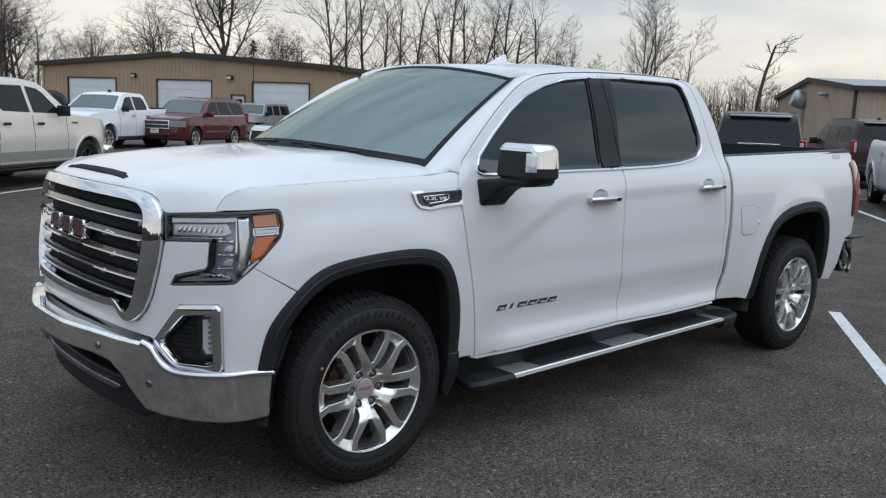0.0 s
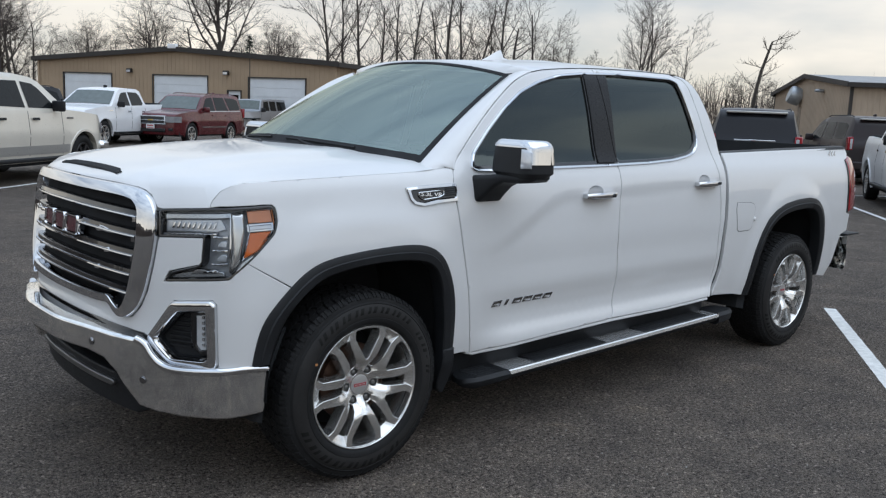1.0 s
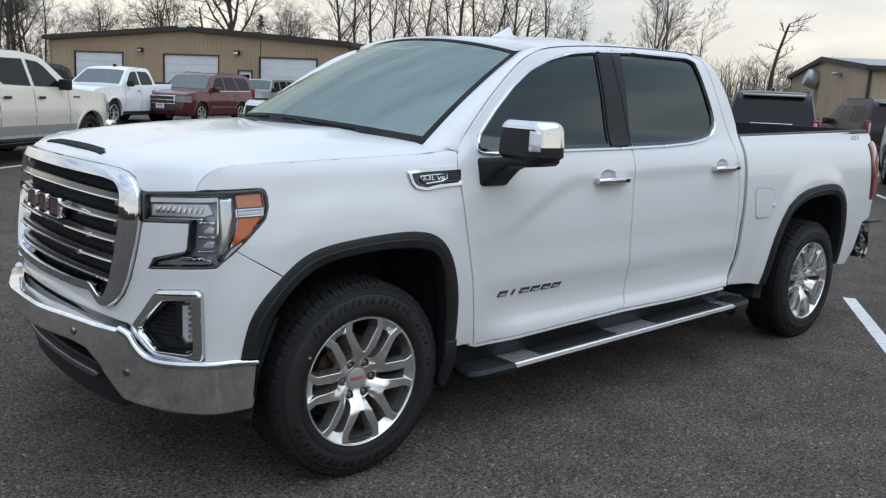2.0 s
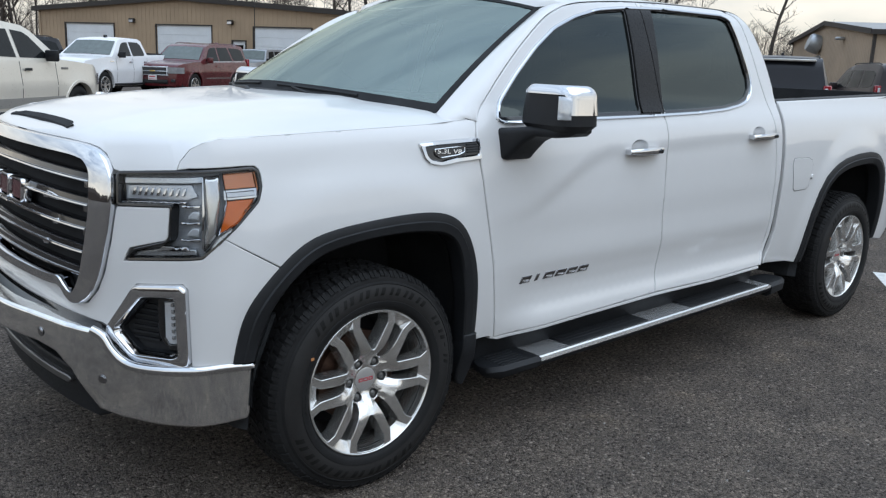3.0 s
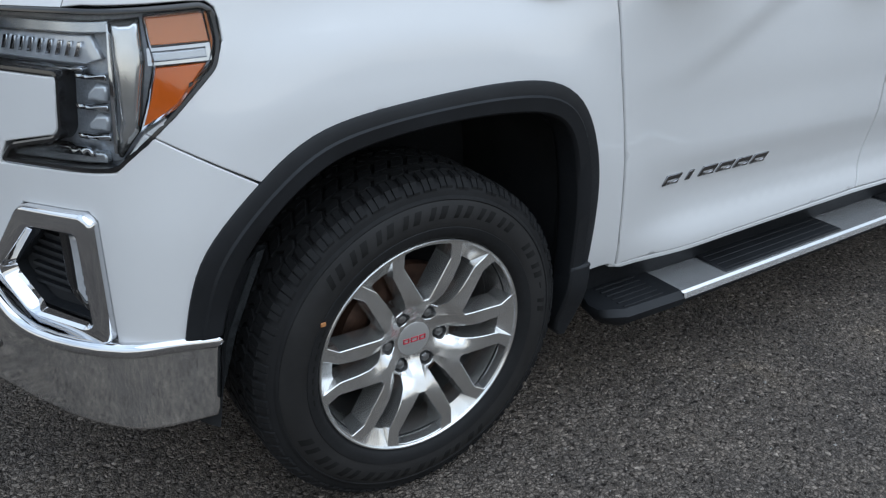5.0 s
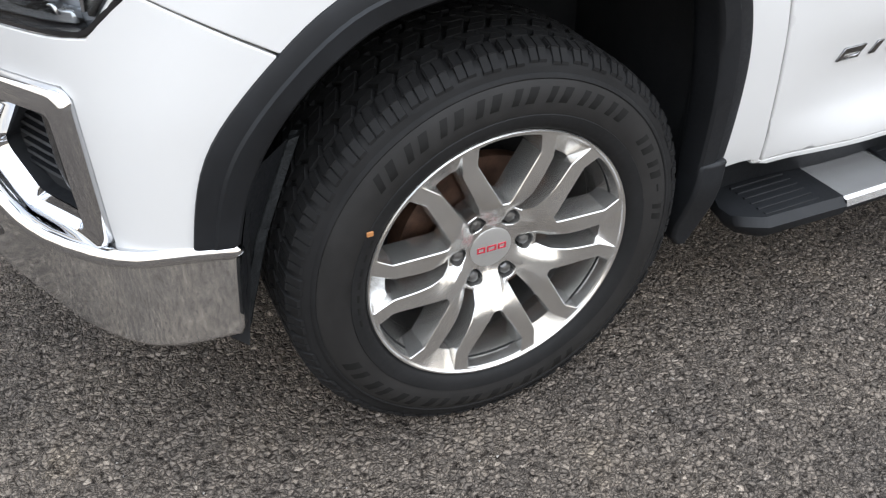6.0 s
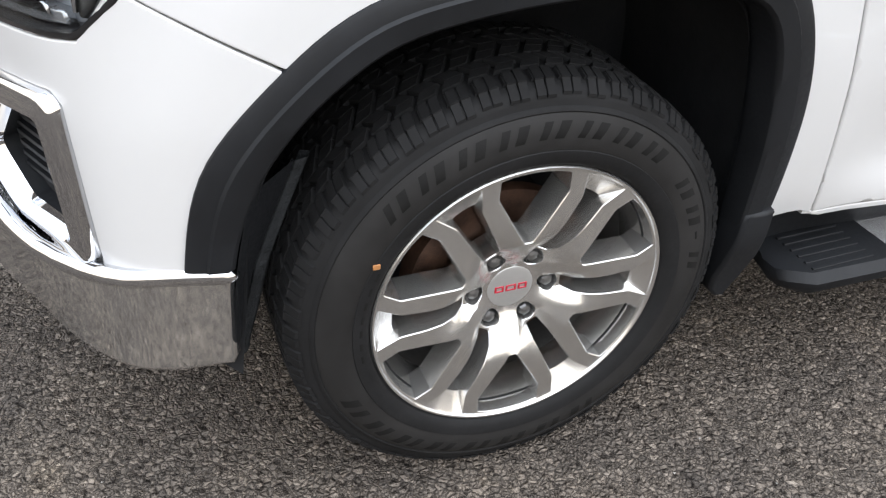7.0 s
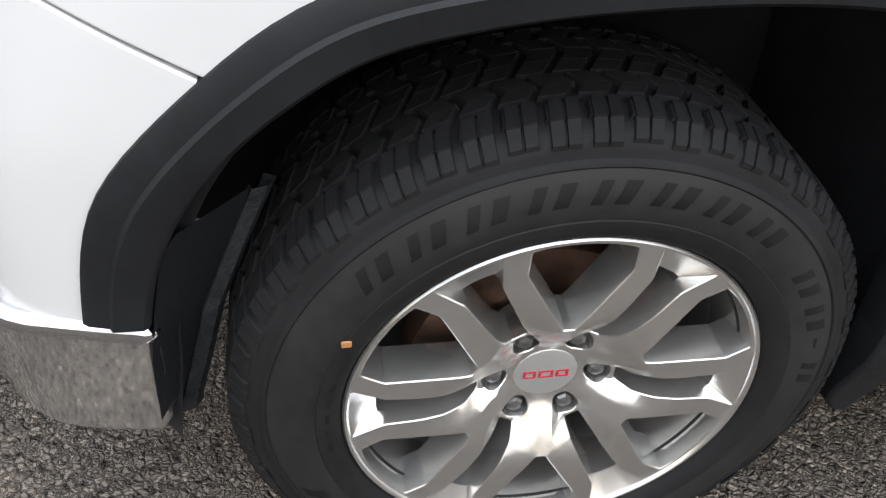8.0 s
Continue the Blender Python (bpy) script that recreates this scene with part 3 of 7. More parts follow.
    for b in lugs:
        x, z = polar(0.070, b)
        if nut is None:
            bm = bmesh.new()
            rows = []
            for y, r in ((-0.055, 0.0126), (-0.086, 0.0126), (-0.090, 0.0104), (-0.092, 0.004), (-0.092, 0.0)):
                rows.append([(r * math.cos(t * math.pi / 3), y, r * math.sin(t * math.pi / 3)) for t in range(6)])
            grid_mesh(rows, True, bm)
            bmesh.ops.recalc_face_normals(bm, faces=bm.faces[:])
            nut = part("lug_nut", bm, STEEL, wheel, "dull steel lug nut", smooth=False)
            first = nut
        else:
            nut = new("lug_nut", first.data)
            nut.parent = wheel
            tagged(nut, "dull steel lug nut")
        nut.matrix_basis = pose(x, -0.001, z, 0, b * 7 % 60, 0)
        # shade round each nut is put into the colour: a near-black cup
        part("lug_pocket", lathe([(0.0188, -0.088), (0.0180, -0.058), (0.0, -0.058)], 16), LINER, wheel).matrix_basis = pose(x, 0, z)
    part("brake_disc", lathe([(0.07, -0.045), (0.075, -0.035), (0.166, -0.035), (0.168, -0.03), (0.168, -0.012), (0.07, -0.01)], 48), RUST, wheel, "rusty brake disc")
    cal = bmesh.new()
    rows = []
    for d in range(-38, 39, 4):
        rows.append([polar(r, d - 62) for r in (0.125, 0.178, 0.183)])
    grid_mesh([[(p[0], y, p[1]) for p, y in zip(r, (-0.058, -0.058, -0.02))] for r in rows], bm=cal)
    grid_mesh([[(r[0][0], -0.02, r[0][1]), (r[0][0], -0.058, r[0][1])] for r in rows], bm=cal)
    part("brake_caliper", cal, RUST, wheel, "rust-stained brake caliper")
    # tyre
    bead = [(0.250, -0.106), (0.262, -0.118), (0.2675, -0.127), (0.2705, -0.1370), (0.2765, -0.1435), (0.285, -0.1470), (0.296, -0.1490), (0.3000, -0.1492), (0.3012, -0.1475)]
    side = [(0.3012, -0.1475), (0.3040, -0.1482), (0.318, -0.1495), (0.335, -0.1475), (0.350, -0.1415), (0.3580, -0.1360)]
    prof = [(0.3580, -0.1360), (0.3592, -0.1368), (0.3605, -0.1376), (0.3655, -0.1352), (0.3675, -0.1320), (0.374, -0.1300), (0.380, -0.1285), (0.389, -0.1215), (0.396, -0.110), (0.3995, -0.088), (0.3995, 0.088), (0.397, 0.112), (0.385, 0.131), (0.335, 0.1375), (0.288, 0.1255), (0.262, 0.11), (0.255, 0.09)]
    for name, line, used in (("bead", bead, RUBBER), ("side_wall", side, SIDE_WALL)):
        bm = lathe(line, 144)
        for v in bm.verts:
            v.co.z = max(v.co.z, -0.4035)
        part(name, bm, used, wheel, "dusty black side wall of the tyre" if used is SIDE_WALL else "")
    bm = lathe(prof, 144)
    for v in bm.verts:
        v.co.z = max(v.co.z, -0.4035)
    part("tyre", bm, RUBBER, wheel, "black all-terrain tyre with chunky shoulder tread")
    tread = bmesh.new()

    def block(deg, wide, ya, yb, skew, ra, rb, h):
        q = []
        for y, r, sk in ((ya, ra, 0.0), (yb, rb, skew)):
            for e in (-1, 1):
                for hh, sh in ((0.0, 1.0), (h, 0.86)):
                    d = radians(deg + sk + e * wide / 2 * sh)
                    rr = r + hh
                    z = rr * math.cos(d)
                    q.append(tread.verts.new((rr * math.sin(d), y, max(z, -0.4045))))
        # order per end: lo0 hi0 lo1 hi1
        a = q
        for f in ((a[1], a[3], a[7], a[5]), (a[0], a[1], a[5], a[4]), (a[2], a[6], a[7], a[3]), (a[0], a[2], a[3], a[1]), (a[4], a[5], a[7], a[6])):
            tread.faces.new(f)
    n = 57
    for k in range(n):
        d = 360 * k / n + turn
        w = 360 / n
        for side in (-1, 1):
            sh = (k % 2) * 0.0025
            for e in (-1, 1):
                c = d + e * w * 0.195
                block(c, w * 0.36, side * (0.1300 - sh), side * 0.110, 0.35, 0.3800 + sh, 0.3960, 0.0055)
                block(c + 0.35, w * 0.36, side * 0.110, side * 0.076, 0.75, 0.3960, 0.3995, 0.0078)
            block(d, w * 0.80, side * 0.106, side * 0.080, 0.55, 0.3975, 0.3995, 0.0052)
    n = 62
    for k in range(n):
        w = 360 / n
        for j, (ya, yb, sk) in enumerate(((-0.070, -0.050, 1.6), (-0.049, -0.027, -2.0), (-0.023, -0.001, 1.8), (0.001, 0.023, 1.8), (0.027, 0.049, -2.0), (0.050, 0.070, 1.6))):
            block(360 * k / n + j * 1.9 + random.uniform(-0.2, 0.2), w * 0.80, ya, yb, sk, 0.3995, 0.3995, 0.0080)
    bmesh.ops.recalc_face_normals(tread, faces=tread.faces[:])
    part("tread", tread, RUBBER, wheel, "worn black tread blocks", smooth=False)
    # raised writing on the side wall, as plain bars
    for start, step, count, r0, r1, flip in ((-44, 11.4, 8, 0.322, 0.348, 0), (55, 11.5, 2, 0.320, 0.346, 0), (75.5, 5.0, 1, 0.331, 0.336, 0), (84.5, 9.0, 1, 0.320, 0.346, 0), (151.5, 13.0, 8, 0.320, 0.348, 0), (262, 5.6, 7, 0.283, 0.289, 0)):
        for i in range(count):
            c = start + i * step
            w = step * 0.66 if count > 1 else 6.4
            if r1 - r0 < 0.01:
                w = 3.0
            slant = 2.0 if r1 - r0 > 0.02 else 0
            bm = bmesh.new()
            for mid, wide in (((-0.34, 0.30), (0.30, 0.38)) if slant else ((0.0, 1.0),)):
                rows = []
                for kx in range(4):
                    f = mid + (kx / 3 - 0.5) * wide
                    row = []
                    for r, lift in ((r0, 0.0), (r0 + 0.001, 0.0006), ((r0 + r1) / 2, 0.0006), (r1 - 0.001, 0.0006), (r1, 0.0)):
                        d = c + f * w + slant * (r - r0) / (r1 - r0)
                        y = float(np.interp(r, [0.2765, 0.285, 0.296, 0.304, 0.318, 0.335, 0.350], [0.1435, 0.1470, 0.1490, 0.1482, 0.1495, 0.1475, 0.1415]))
                        x, z = polar(r, d)
                        row.append((x, -y - lift, z))
                    rows.append(row)
                grid_mesh(rows, False, bm)
            bmesh.ops.recalc_face_normals(bm, faces=bm.faces[:])
            part("raised_mark", bm, RUBBER_LETTER, wheel)
    bm = bmesh.new()
    box(bm, (-0.006, -0.0015, -0.005), (0.006, 0.0015, 0.005), 0.0012, 1)
    dot = part("paint_dot", bm, mat("orange_dot_" + "paint", (0.45, 0.20, 0.07), 0.6), wheel, "faded orange paint dot")
    dot.matrix_basis = pose(polar(0.2985, -60.7)[0], -0.1495, polar(0.2985, -60.7)[1], 2, 0, 0)
    part("hub", lathe([(0.0, 0.0), (0.09, 0.0), (0.09, -0.05), (0.04, -0.07), (0.0, -0.07)], 32), STEEL, wheel)
    return wheel


# ---- the white pickup: front axle at x = 0, nose towards -x, driver's side towards -y
truck = empty("pickup_truck", label="white crew-cab pickup truck with chrome grille on asphalt", category="pickup truck")
ARCH_F = [(-0.512, 0.580), (-0.498, 0.660), (-0.473, 0.739), (-0.424, 0.806), (-0.358, 0.870), (-0.303, 0.916), (-0.240, 0.949), (-0.160, 0.967), (-0.070, 0.978), (0.027, 0.986), (0.13, 0.991), (0.21, 0.991), (0.29, 0.984), (0.35, 0.966), (0.396, 0.934), (0.433, 0.880), (0.463, 0.805), (0.488, 0.705), (0.498, 0.595), (0.502, 0.50), (0.505, 0.43)]
ARCH_F_IN = [(-0.446, 0.578), (-0.430, 0.648), (-0.397, 0.724), (-0.338, 0.802), (-0.270, 0.858), (-0.224, 0.886), (-0.170, 0.902), (-0.076, 0.918), (0.024, 0.926), (0.13, 0.928), (0.238, 0.921), (0.312, 0.907), (0.356, 0.880), (0.384, 0.831), (0.406, 0.740), (0.422, 0.640), (0.428, 0.50), (0.432, 0.43)]
ARCH_R = [(3.150, 0.433), (3.175, 0.60), (3.205, 0.74), (3.26, 0.85), (3.335, 0.943), (3.44, 1.0), (3.564, 1.037), (3.75, 1.06), (3.92, 1.066), (4.03, 1.055), (4.10, 1.03), (4.165, 0.96), (4.205, 0.86), (4.24, 0.70), (4.245, 0.48)]
ARCH_R_IN = [(3.225, 0.433), (3.245, 0.60), (3.275, 0.72), (3.33, 0.83), (3.40, 0.90), (3.50, 0.95), (3.62, 0.978), (3.75, 0.99), (3.90, 0.995), (4.00, 0.985), (4.05, 0.96), (4.10, 0.89), (4.135, 0.79), (4.165, 0.66), (4.17, 0.48)]
ROOF_LINE = [(0.50, 1.27), (0.553, 1.365), (0.75, 1.545), (0.925, 1.675), (1.05, 1.745), (1.2, 1.79), (1.45, 1.818), (1.72, 1.835), (2.0, 1.845), (2.3, 1.85), (2.5, 1.848), (2.61, 1.825), (2.69, 1.745), (2.75, 1.6), (2.785, 1.45)]
GLASS_F = [(0.634, 1.319), (0.655, 1.362), (0.775, 1.475), (0.90, 1.578), (1.04, 1.662), (1.187, 1.718), (1.36, 1.760), (1.565, 1.782), (1.527, 1.336), (1.0, 1.324)]
GLASS_R = [(1.700, 1.337), (1.775, 1.797), (2.1, 1.803), (2.40, 1.803), (2.462, 1.790), (2.495, 1.70), (2.535, 1.50), (2.525, 1.445), (2.475, 1.400), (2.40, 1.378), (2.25, 1.358), (2.0, 1.345)]
BELT = [(0.606, 1.308), (0.635, 1.372), (0.765, 1.490), (0.895, 1.593), (1.035, 1.678), (1.187, 1.735), (1.36, 1.777), (1.565, 1.799), (1.9, 1.816), (2.41, 1.820), (2.478, 1.803), (2.515, 1.70), (2.557, 1.50), (2.548, 1.430), (2.49, 1.380), (2.40, 1.358), (2.25, 1.338), (2.0, 1.323), (1.6, 1.312), (1.0, 1.302), (0.64, 1.296)]


def both(name, bm, material, label="", parent=truck):
    """A part and its like on the far side."""
    far = mirrored(bm)
    a = part(name, bm, material, parent, label)
    return a, part(name, far, material, parent, label)


def laid(lift):
    return lambda a, b, off: skin(a, b, off + lift)


def seamed(line, dx):
    return [(x + dx, z) for x, z in line]


GAP = 0.003
DOOR_F_SEAM = [(0.632, 0.436), (0.612, 0.55), (0.575, 0.75), (0.526, 0.969), (0.497, 1.16), (0.491, 1.24), (0.507, 1.305), (0.553, 1.365)]
DOOR_M_SEAM = [(1.700, 0.47), (1.712, 0.52), (1.718, 0.62), (1.714, 0.70), (1.697, 0.86), (1.692, 1.008), (1.700, 1.18), (1.700, 1.296)]
DOOR_R_SEAM = [(2.690, 0.478), (2.728, 0.56), (2.745, 0.64), (2.742, 0.842), (2.735, 1.10), (2.70, 1.33), (2.655, 1.50), (2.63, 1.62), (2.60, 1.75), (2.56, 1.815), (2.50, 1.833)]
mid_line = lambda line, n=4: smooth_line(line, n)

# wings; the sheets run on a little way under the arch flare
def under_flare(line, by=0.006):
    return [(x * (1 - by / math.hypot(x, z - 0.40)), 0.40 + (z - 0.40) * (1 - by / math.hypot(x, z - 0.40))) for x, z in line]


wing = [(-0.543, 0.9785), (-0.487, 1.012), (-0.416, 1.085), (-0.399, 1.120), (-0.400, 1.155), (-0.405, 1.174), (-0.418, 1.184), (-0.45, 1.185), (-0.65, 1.176), (-0.694, 1.169), (-0.689, 1.194), (-0.66, 1.230), (-0.60, 1.254), (-0.53, 1.266), (-0.3, 1.277), (0.0, 1.287), (0.30, 1.297), (0.47, 1.312)]
wing += [(x - GAP, z) for x, z in reversed(DOOR_F_SEAM[:-1])]
wing += [(0.60, 0.447), (0.511, 0.450)] + under_flare(ARCH_F[5:-1])[::-1] + [(-0.3450, 0.8620)]
# the name plate on the wing sits over the sheet
both("front_wing", plate(wing, [], laid(0), 0.028, 0.02, 0.003), PAINT_WHITE, "white painted front wing")

# doors
top = smooth_line(ROOF_LINE, 4)


def roof_between(x0, x1, drop=0.0):
    return [(x, z - drop) for x, z in top if x0 <= x <= x1]


door_f = mid_line([(x + GAP, z) for x, z in DOOR_F_SEAM])[:-1] + [(x + 0.004, z - 0.004) for x, z in roof_between(0.56, 1.60)] + [(1.682, 1.829)] + [(1.697 - GAP, 1.335)] + [(x - GAP, z) for x, z in mid_line(DOOR_M_SEAM)[::-1]] + [(1.2, 0.455), (0.66, 0.437)]
hole_f = [(0.606, 1.308), (0.635, 1.372), (0.765, 1.490), (0.895, 1.593), (1.035, 1.678), (1.187, 1.735), (1.36, 1.777), (1.565, 1.799), (1.66, 1.805), (1.668, 1.60), (1.678, 1.316), (1.3, 1.306), (1.0, 1.302), (0.64, 1.296)]
cup_line = lambda x0, z0: [(x0 + 0.105 + 0.064 * math.cos(t), z0 + 0.014 + 0.036 * math.sin(t)) for t in np.linspace(0, 2 * math.pi, 21)[:-1]]
both("front_door", plate(door_f, [hole_f, cup_line(1.374, 1.160)], laid(0), 0.028, 0.02, 0.0045), PAINT_WHITE, "white front door with chrome handle")
door_r = [(x + GAP, z) for x, z in mid_line(DOOR_M_SEAM)] + [(1.703, 1.335), (1.690, 1.829)] + [(x, z - 0.004) for x, z in roof_between(1.72, 2.47)] + [(x - GAP, z) for x, z in mid_line(DOOR_R_SEAM)[::-1]] + [(2.2, 0.466)]
hole_r = [(1.716, 1.317), (1.712, 1.60), (1.708, 1.810), (1.9, 1.816), (2.41, 1.820), (2.478, 1.803), (2.515, 1.70), (2.557, 1.50), (2.548, 1.430), (2.49, 1.380), (2.40, 1.358), (2.25, 1.338), (2.0, 1.323)]
both("rear_door", plate(door_r, [hole_r, cup_line(2.434, 1.199)], laid(0), 0.028, 0.02, 0.0045), PAINT_WHITE, "white rear door with chrome handle")
# cab corner behind the rear door
corner = [(x + GAP, z) for x, z in mid_line(DOOR_R_SEAM)] + [(x, z - 0.001) for x, z in top if x > 2.5] + [(2.790, 1.30), (2.780, 0.85), (2.778, 0.64), (2.755, 0.55), (2.716, 0.475)]
both("cab_corner", plate(corner, [], laid(0), 0.025, 0.03, 0.006), PAINT_WHITE)
# painted sill edge below the doors, and the black underside behind it
sill_top = [(0.612, 0.4415), (0.66, 0.4340), (1.2, 0.4520), (1.70, 0.4650), (2.2, 0.4630), (2.69, 0.4740)]
both("sill_edge", plate(sill_top + [(x, z - (0.014 if x > 0.65 else 0.008)) for x, z in reversed(sill_top)], [], laid(-0.002), 0.03, 0.03, 0.003), PAINT_WHITE)
both("rocker_panel", plate([(0.52, 0.44), (2.76, 0.48), (2.76, 0.30), (0.52, 0.28)], [], laid(-0.060), 0.03, 0.06, 0.008), BLACK_PLASTIC, "black underside below the doors")
# dark inner shell
both("inner_panel", plate([(0.45, 0.44), (0.45, 1.28), (2.78, 1.28), (2.78, 0.48)], [], laid(-0.035), 0.06, 0.0), CABIN)
# glass, pillar covers and bright surround
both("door_glass", plate(GLASS_F, [], laid(-0.012), 0.03, 0.0), GLASS_SIDE, "dark tinted front door glass")
both("door_glass", plate(GLASS_R, [], laid(-0.012), 0.03, 0.0), GLASS_SIDE, "dark tinted rear door glass")
both("glass_seal", plate(grow(BELT, -0.004), [grow(GLASS_F, -0.001), grow(GLASS_R, -0.001)], laid(-0.003), 0.016, 0.012, 0.002), GLOSS_BLACK, "gloss black pillar cover and seal")
belt_line = dense(smooth_line(rounded(BELT, 0.035, 3), 2, True), 0.02)
both("window_trim", loft(grow(belt_line, 0.004), grow(belt_line, -0.010), ((0.0, -0.010), (0.04, 0.005), (0.25, 0.0095), (0.7, 0.0095), (0.96, 0.006), (1.0, -0.012)), laid(0.0)), CHROME, "chrome trim round the side windows")
both("pillar_cover", plate([(1.534, 1.328), (1.572, 1.790), (1.6835, 1.800), (1.690, 1.60), (1.696, 1.328)], [], laid(0.005), 0.03, 0.012, 0.003), PILLAR_BLACK, "black door pillar cover")
both("pillar_cover", plate([(1.7005, 1.328), (1.6945, 1.60), (1.688, 1.801), (1.772, 1.802), (1.705, 1.332)], [], laid(0.005), 0.03, 0.012, 0.003), PILLAR_BLACK, "black door pillar cover")

# cargo bed
def rail(x):
    return float(np.interp(x, [2.82, 4.68], [1.378, 1.425]))


bed = [(2.822, 1.36), (2.83, rail(2.83))] + [(x, rail(x)) for x in (3.2, 3.8, 4.3, 4.6)] + [(4.675, 1.418), (4.690, 1.38), (4.66, 1.345), (4.600, 1.330), (4.598, 0.93), (4.66, 0.92), (4.655, 0.79), (4.55, 0.76), (4.50, 0.55), (4.40, 0.45)]
bed += [(4.255, 0.47)] + [(x + 0.002, z + 0.002) for x, z in reversed(ARCH_R)] + [(3.05, 0.452), (2.76, 0.475), (2.80, 0.56), (2.822, 0.66), (2.818, 0.85)]
fuel = [(2.925, 1.068), (3.10, 1.063), (3.145, 1.05), (3.16, 1.02), (3.125, 0.90), (3.10, 0.883), (2.97, 0.880), (2.945, 0.895), (2.915, 1.03)]
both("bed_side", plate(bed, [], laid(0), 0.028, 0.03, 0.005), PAINT_WHITE, "white cargo bed side")
part("fuel_flap", plate(fuel, [], laid(0.003), 0.02, 0.006, 0.003), PAINT_WHITE, truck, "white fuel filler flap")
part("fuel_flap_seam", plate(grow(fuel, 0.0018), [grow(fuel, -0.001)], laid(0.0012), 0.02, 0.002), LINER, truck)
part("fuel_lock", lathe([(0.0, -0.012), (0.012, -0.010), (0.016, 0.0)], 16), PAINT_WHITE, truck).matrix_basis = pose(3.165, skin(3.165, 0.955)[1] + 0.002, 0.955)
bm = grid_mesh([[(x, -ya, rail(x) - 0.30) for ya in (0.79, 0.80)] + [(x, -0.80, rail(x) - 0.005)] for x in np.linspace(2.83, 4.66, 12)])
both("bed_wall", bm, LINER, "dark inner wall of the cargo bed")
bm = grid_mesh([[(x, -ya, rail(x) + dz) for ya, dz in ((0.900, -0.014), (0.888, 0.004), (0.85, 0.009), (0.80, 0.006), (0.795, -0.03))] for x in np.linspace(2.83, 4.66, 12)])
bmesh.ops.recalc_face_normals(bm, faces=bm.faces[:])
both("bed_rail", bm, BLACK_PLASTIC, "black plastic cap along the bed rail")
bm = boxed((2.84, -0.80, 0.62), (4.62, 0.80, 0.66))
box(bm, (2.83, -0.80, 0.62), (2.86, 0.80, 1.37), 0.01)
part("bed_floor", bm, LINER, truck, "dark cargo bed floor and headboard")
part("tailgate", boxed((4.63, -0.80, 0.62), (4.70, 0.80, 1.425), 0.015), PAINT_WHITE, truck, "white tailgate")
part("tailgate_liner", boxed((4.612, -0.795, 0.66), (4.627, 0.795, 1.432), 0.004, 1), LINER, truck, "black liner inside the tailgate")
# added black filler strip, standing in for the shade between cab and bed
both("bed_joint", plate([(2.772, 0.50), (2.84, 0.50), (2.84, 1.35), (2.772, 1.35)], [], laid(-0.022), 0.06, 0.0), LINER)
lamp = [(4.604, 0.940), (4.605, 1.325), (4.66, 1.345), (4.70, 1.36), (4.765, 1.345), (4.790, 1.24), (4.785, 1.05), (4.755, 0.95)]


def tail_place(a, b, off):
    x, y, z = skin(min(a, 4.62), b, off)
    return (a, y + 0.12 * max(a - 4.62, 0) * (1 + 5 * max(a - 4.62, 0)), z)


both("tail_lamp", plate(lamp, [], lambda a, b, off: tail_place(a, b, off + 0.006), 0.02, 0.03, 0.008), RED_LENS, "red tail lamp with dark frame")
both("tail_lamp_frame", plate([(4.597, 0.935), (4.598, 1.332), (4.607, 1.332), (4.606, 0.935)], [], laid(0.008), 0.03, 0.02), GLOSS_BLACK)
bm = bmesh.new()
rows = []
for y in np.linspace(-0.99, 0.99, 23):
    k = 1 - ease(0.72, 0.99, abs(y))
    rows.append([(4.56 + (xx - 4.56) * (0.35 + 0.65 * k), y, zz) for xx, zz in ((4.60, 0.49), (4.80, 0.475), (4.90, 0.50), (4.925, 0.56), (4.90, 0.62), (4.86, 0.66), (4.86, 0.735), (4.78, 0.745), (4.60, 0.74))])
grid_mesh(rows, bm=bm)
bmesh.ops.recalc_face_normals(bm, faces=bm.faces[:])
part("rear_bumper", bm, CHROME_DIRTY, truck, "chrome rear step bumper")
part("bumper_step", boxed((4.66, -0.99, 0.742), (4.88, 0.99, 0.756), 0.006), BLACK_PLASTIC, truck)
for x0, wtext in ((4.40, "4X4"),):
    p = skin(x0, 1.372)
    word(wtext, 0.075, 0.0006, LAMP_GREY, "decal", truck, pose(p[0], p[1] - 0.003, p[2], 78, 0, 0), "silver drive badge on the bed side", 0.25)

# arch mouldings
def arch_strip(outer, inner, lift):
    o, i = smooth_line(outer, 5), smooth_line(inner, 5)
    n = 64

    def along(line, t):
        d = [0.0]
        for a, b in zip(line, line[1:]):
            d.append(d[-1] + math.dist(a, b))
        return tuple(float(np.interp(t * d[-1], d, [p[k] for p in line])) for k in (0, 1))
    o, i = [along(o, k / n) for k in range(n + 1)], [along(i, k / n) for k in range(n + 1)]
    for _ in range(3):  # even out the curve
        o, i = ([q[0]] + [tuple((a + 2 * b + c) / 4 for a, b, c in zip(q[k - 1], q[k], q[k + 1])) for k in range(1, n)] + [q[n]] for q in (o, i))
    rows = []
    for k in range(n + 1):
        a, b = o[k], i[k]
        row = []
        for f, h in ((-0.05, -0.006), (-0.02, 0.004), (0.08, 0.009), (0.40, 0.016), (0.46, 0.022), (0.90, 0.026), (0.98, 0.022), (1.0, 0.014), (1.0, -0.05)):
            row.append(skin(a[0] + (b[0] - a[0]) * f, a[1] + (b[1] - a[1]) * f, h + lift - 0.016 * f))
        rows.append(row)
    bm = grid_mesh(rows)
    bmesh.ops.recalc_face_normals(bm, faces=bm.faces[:])
    return bm


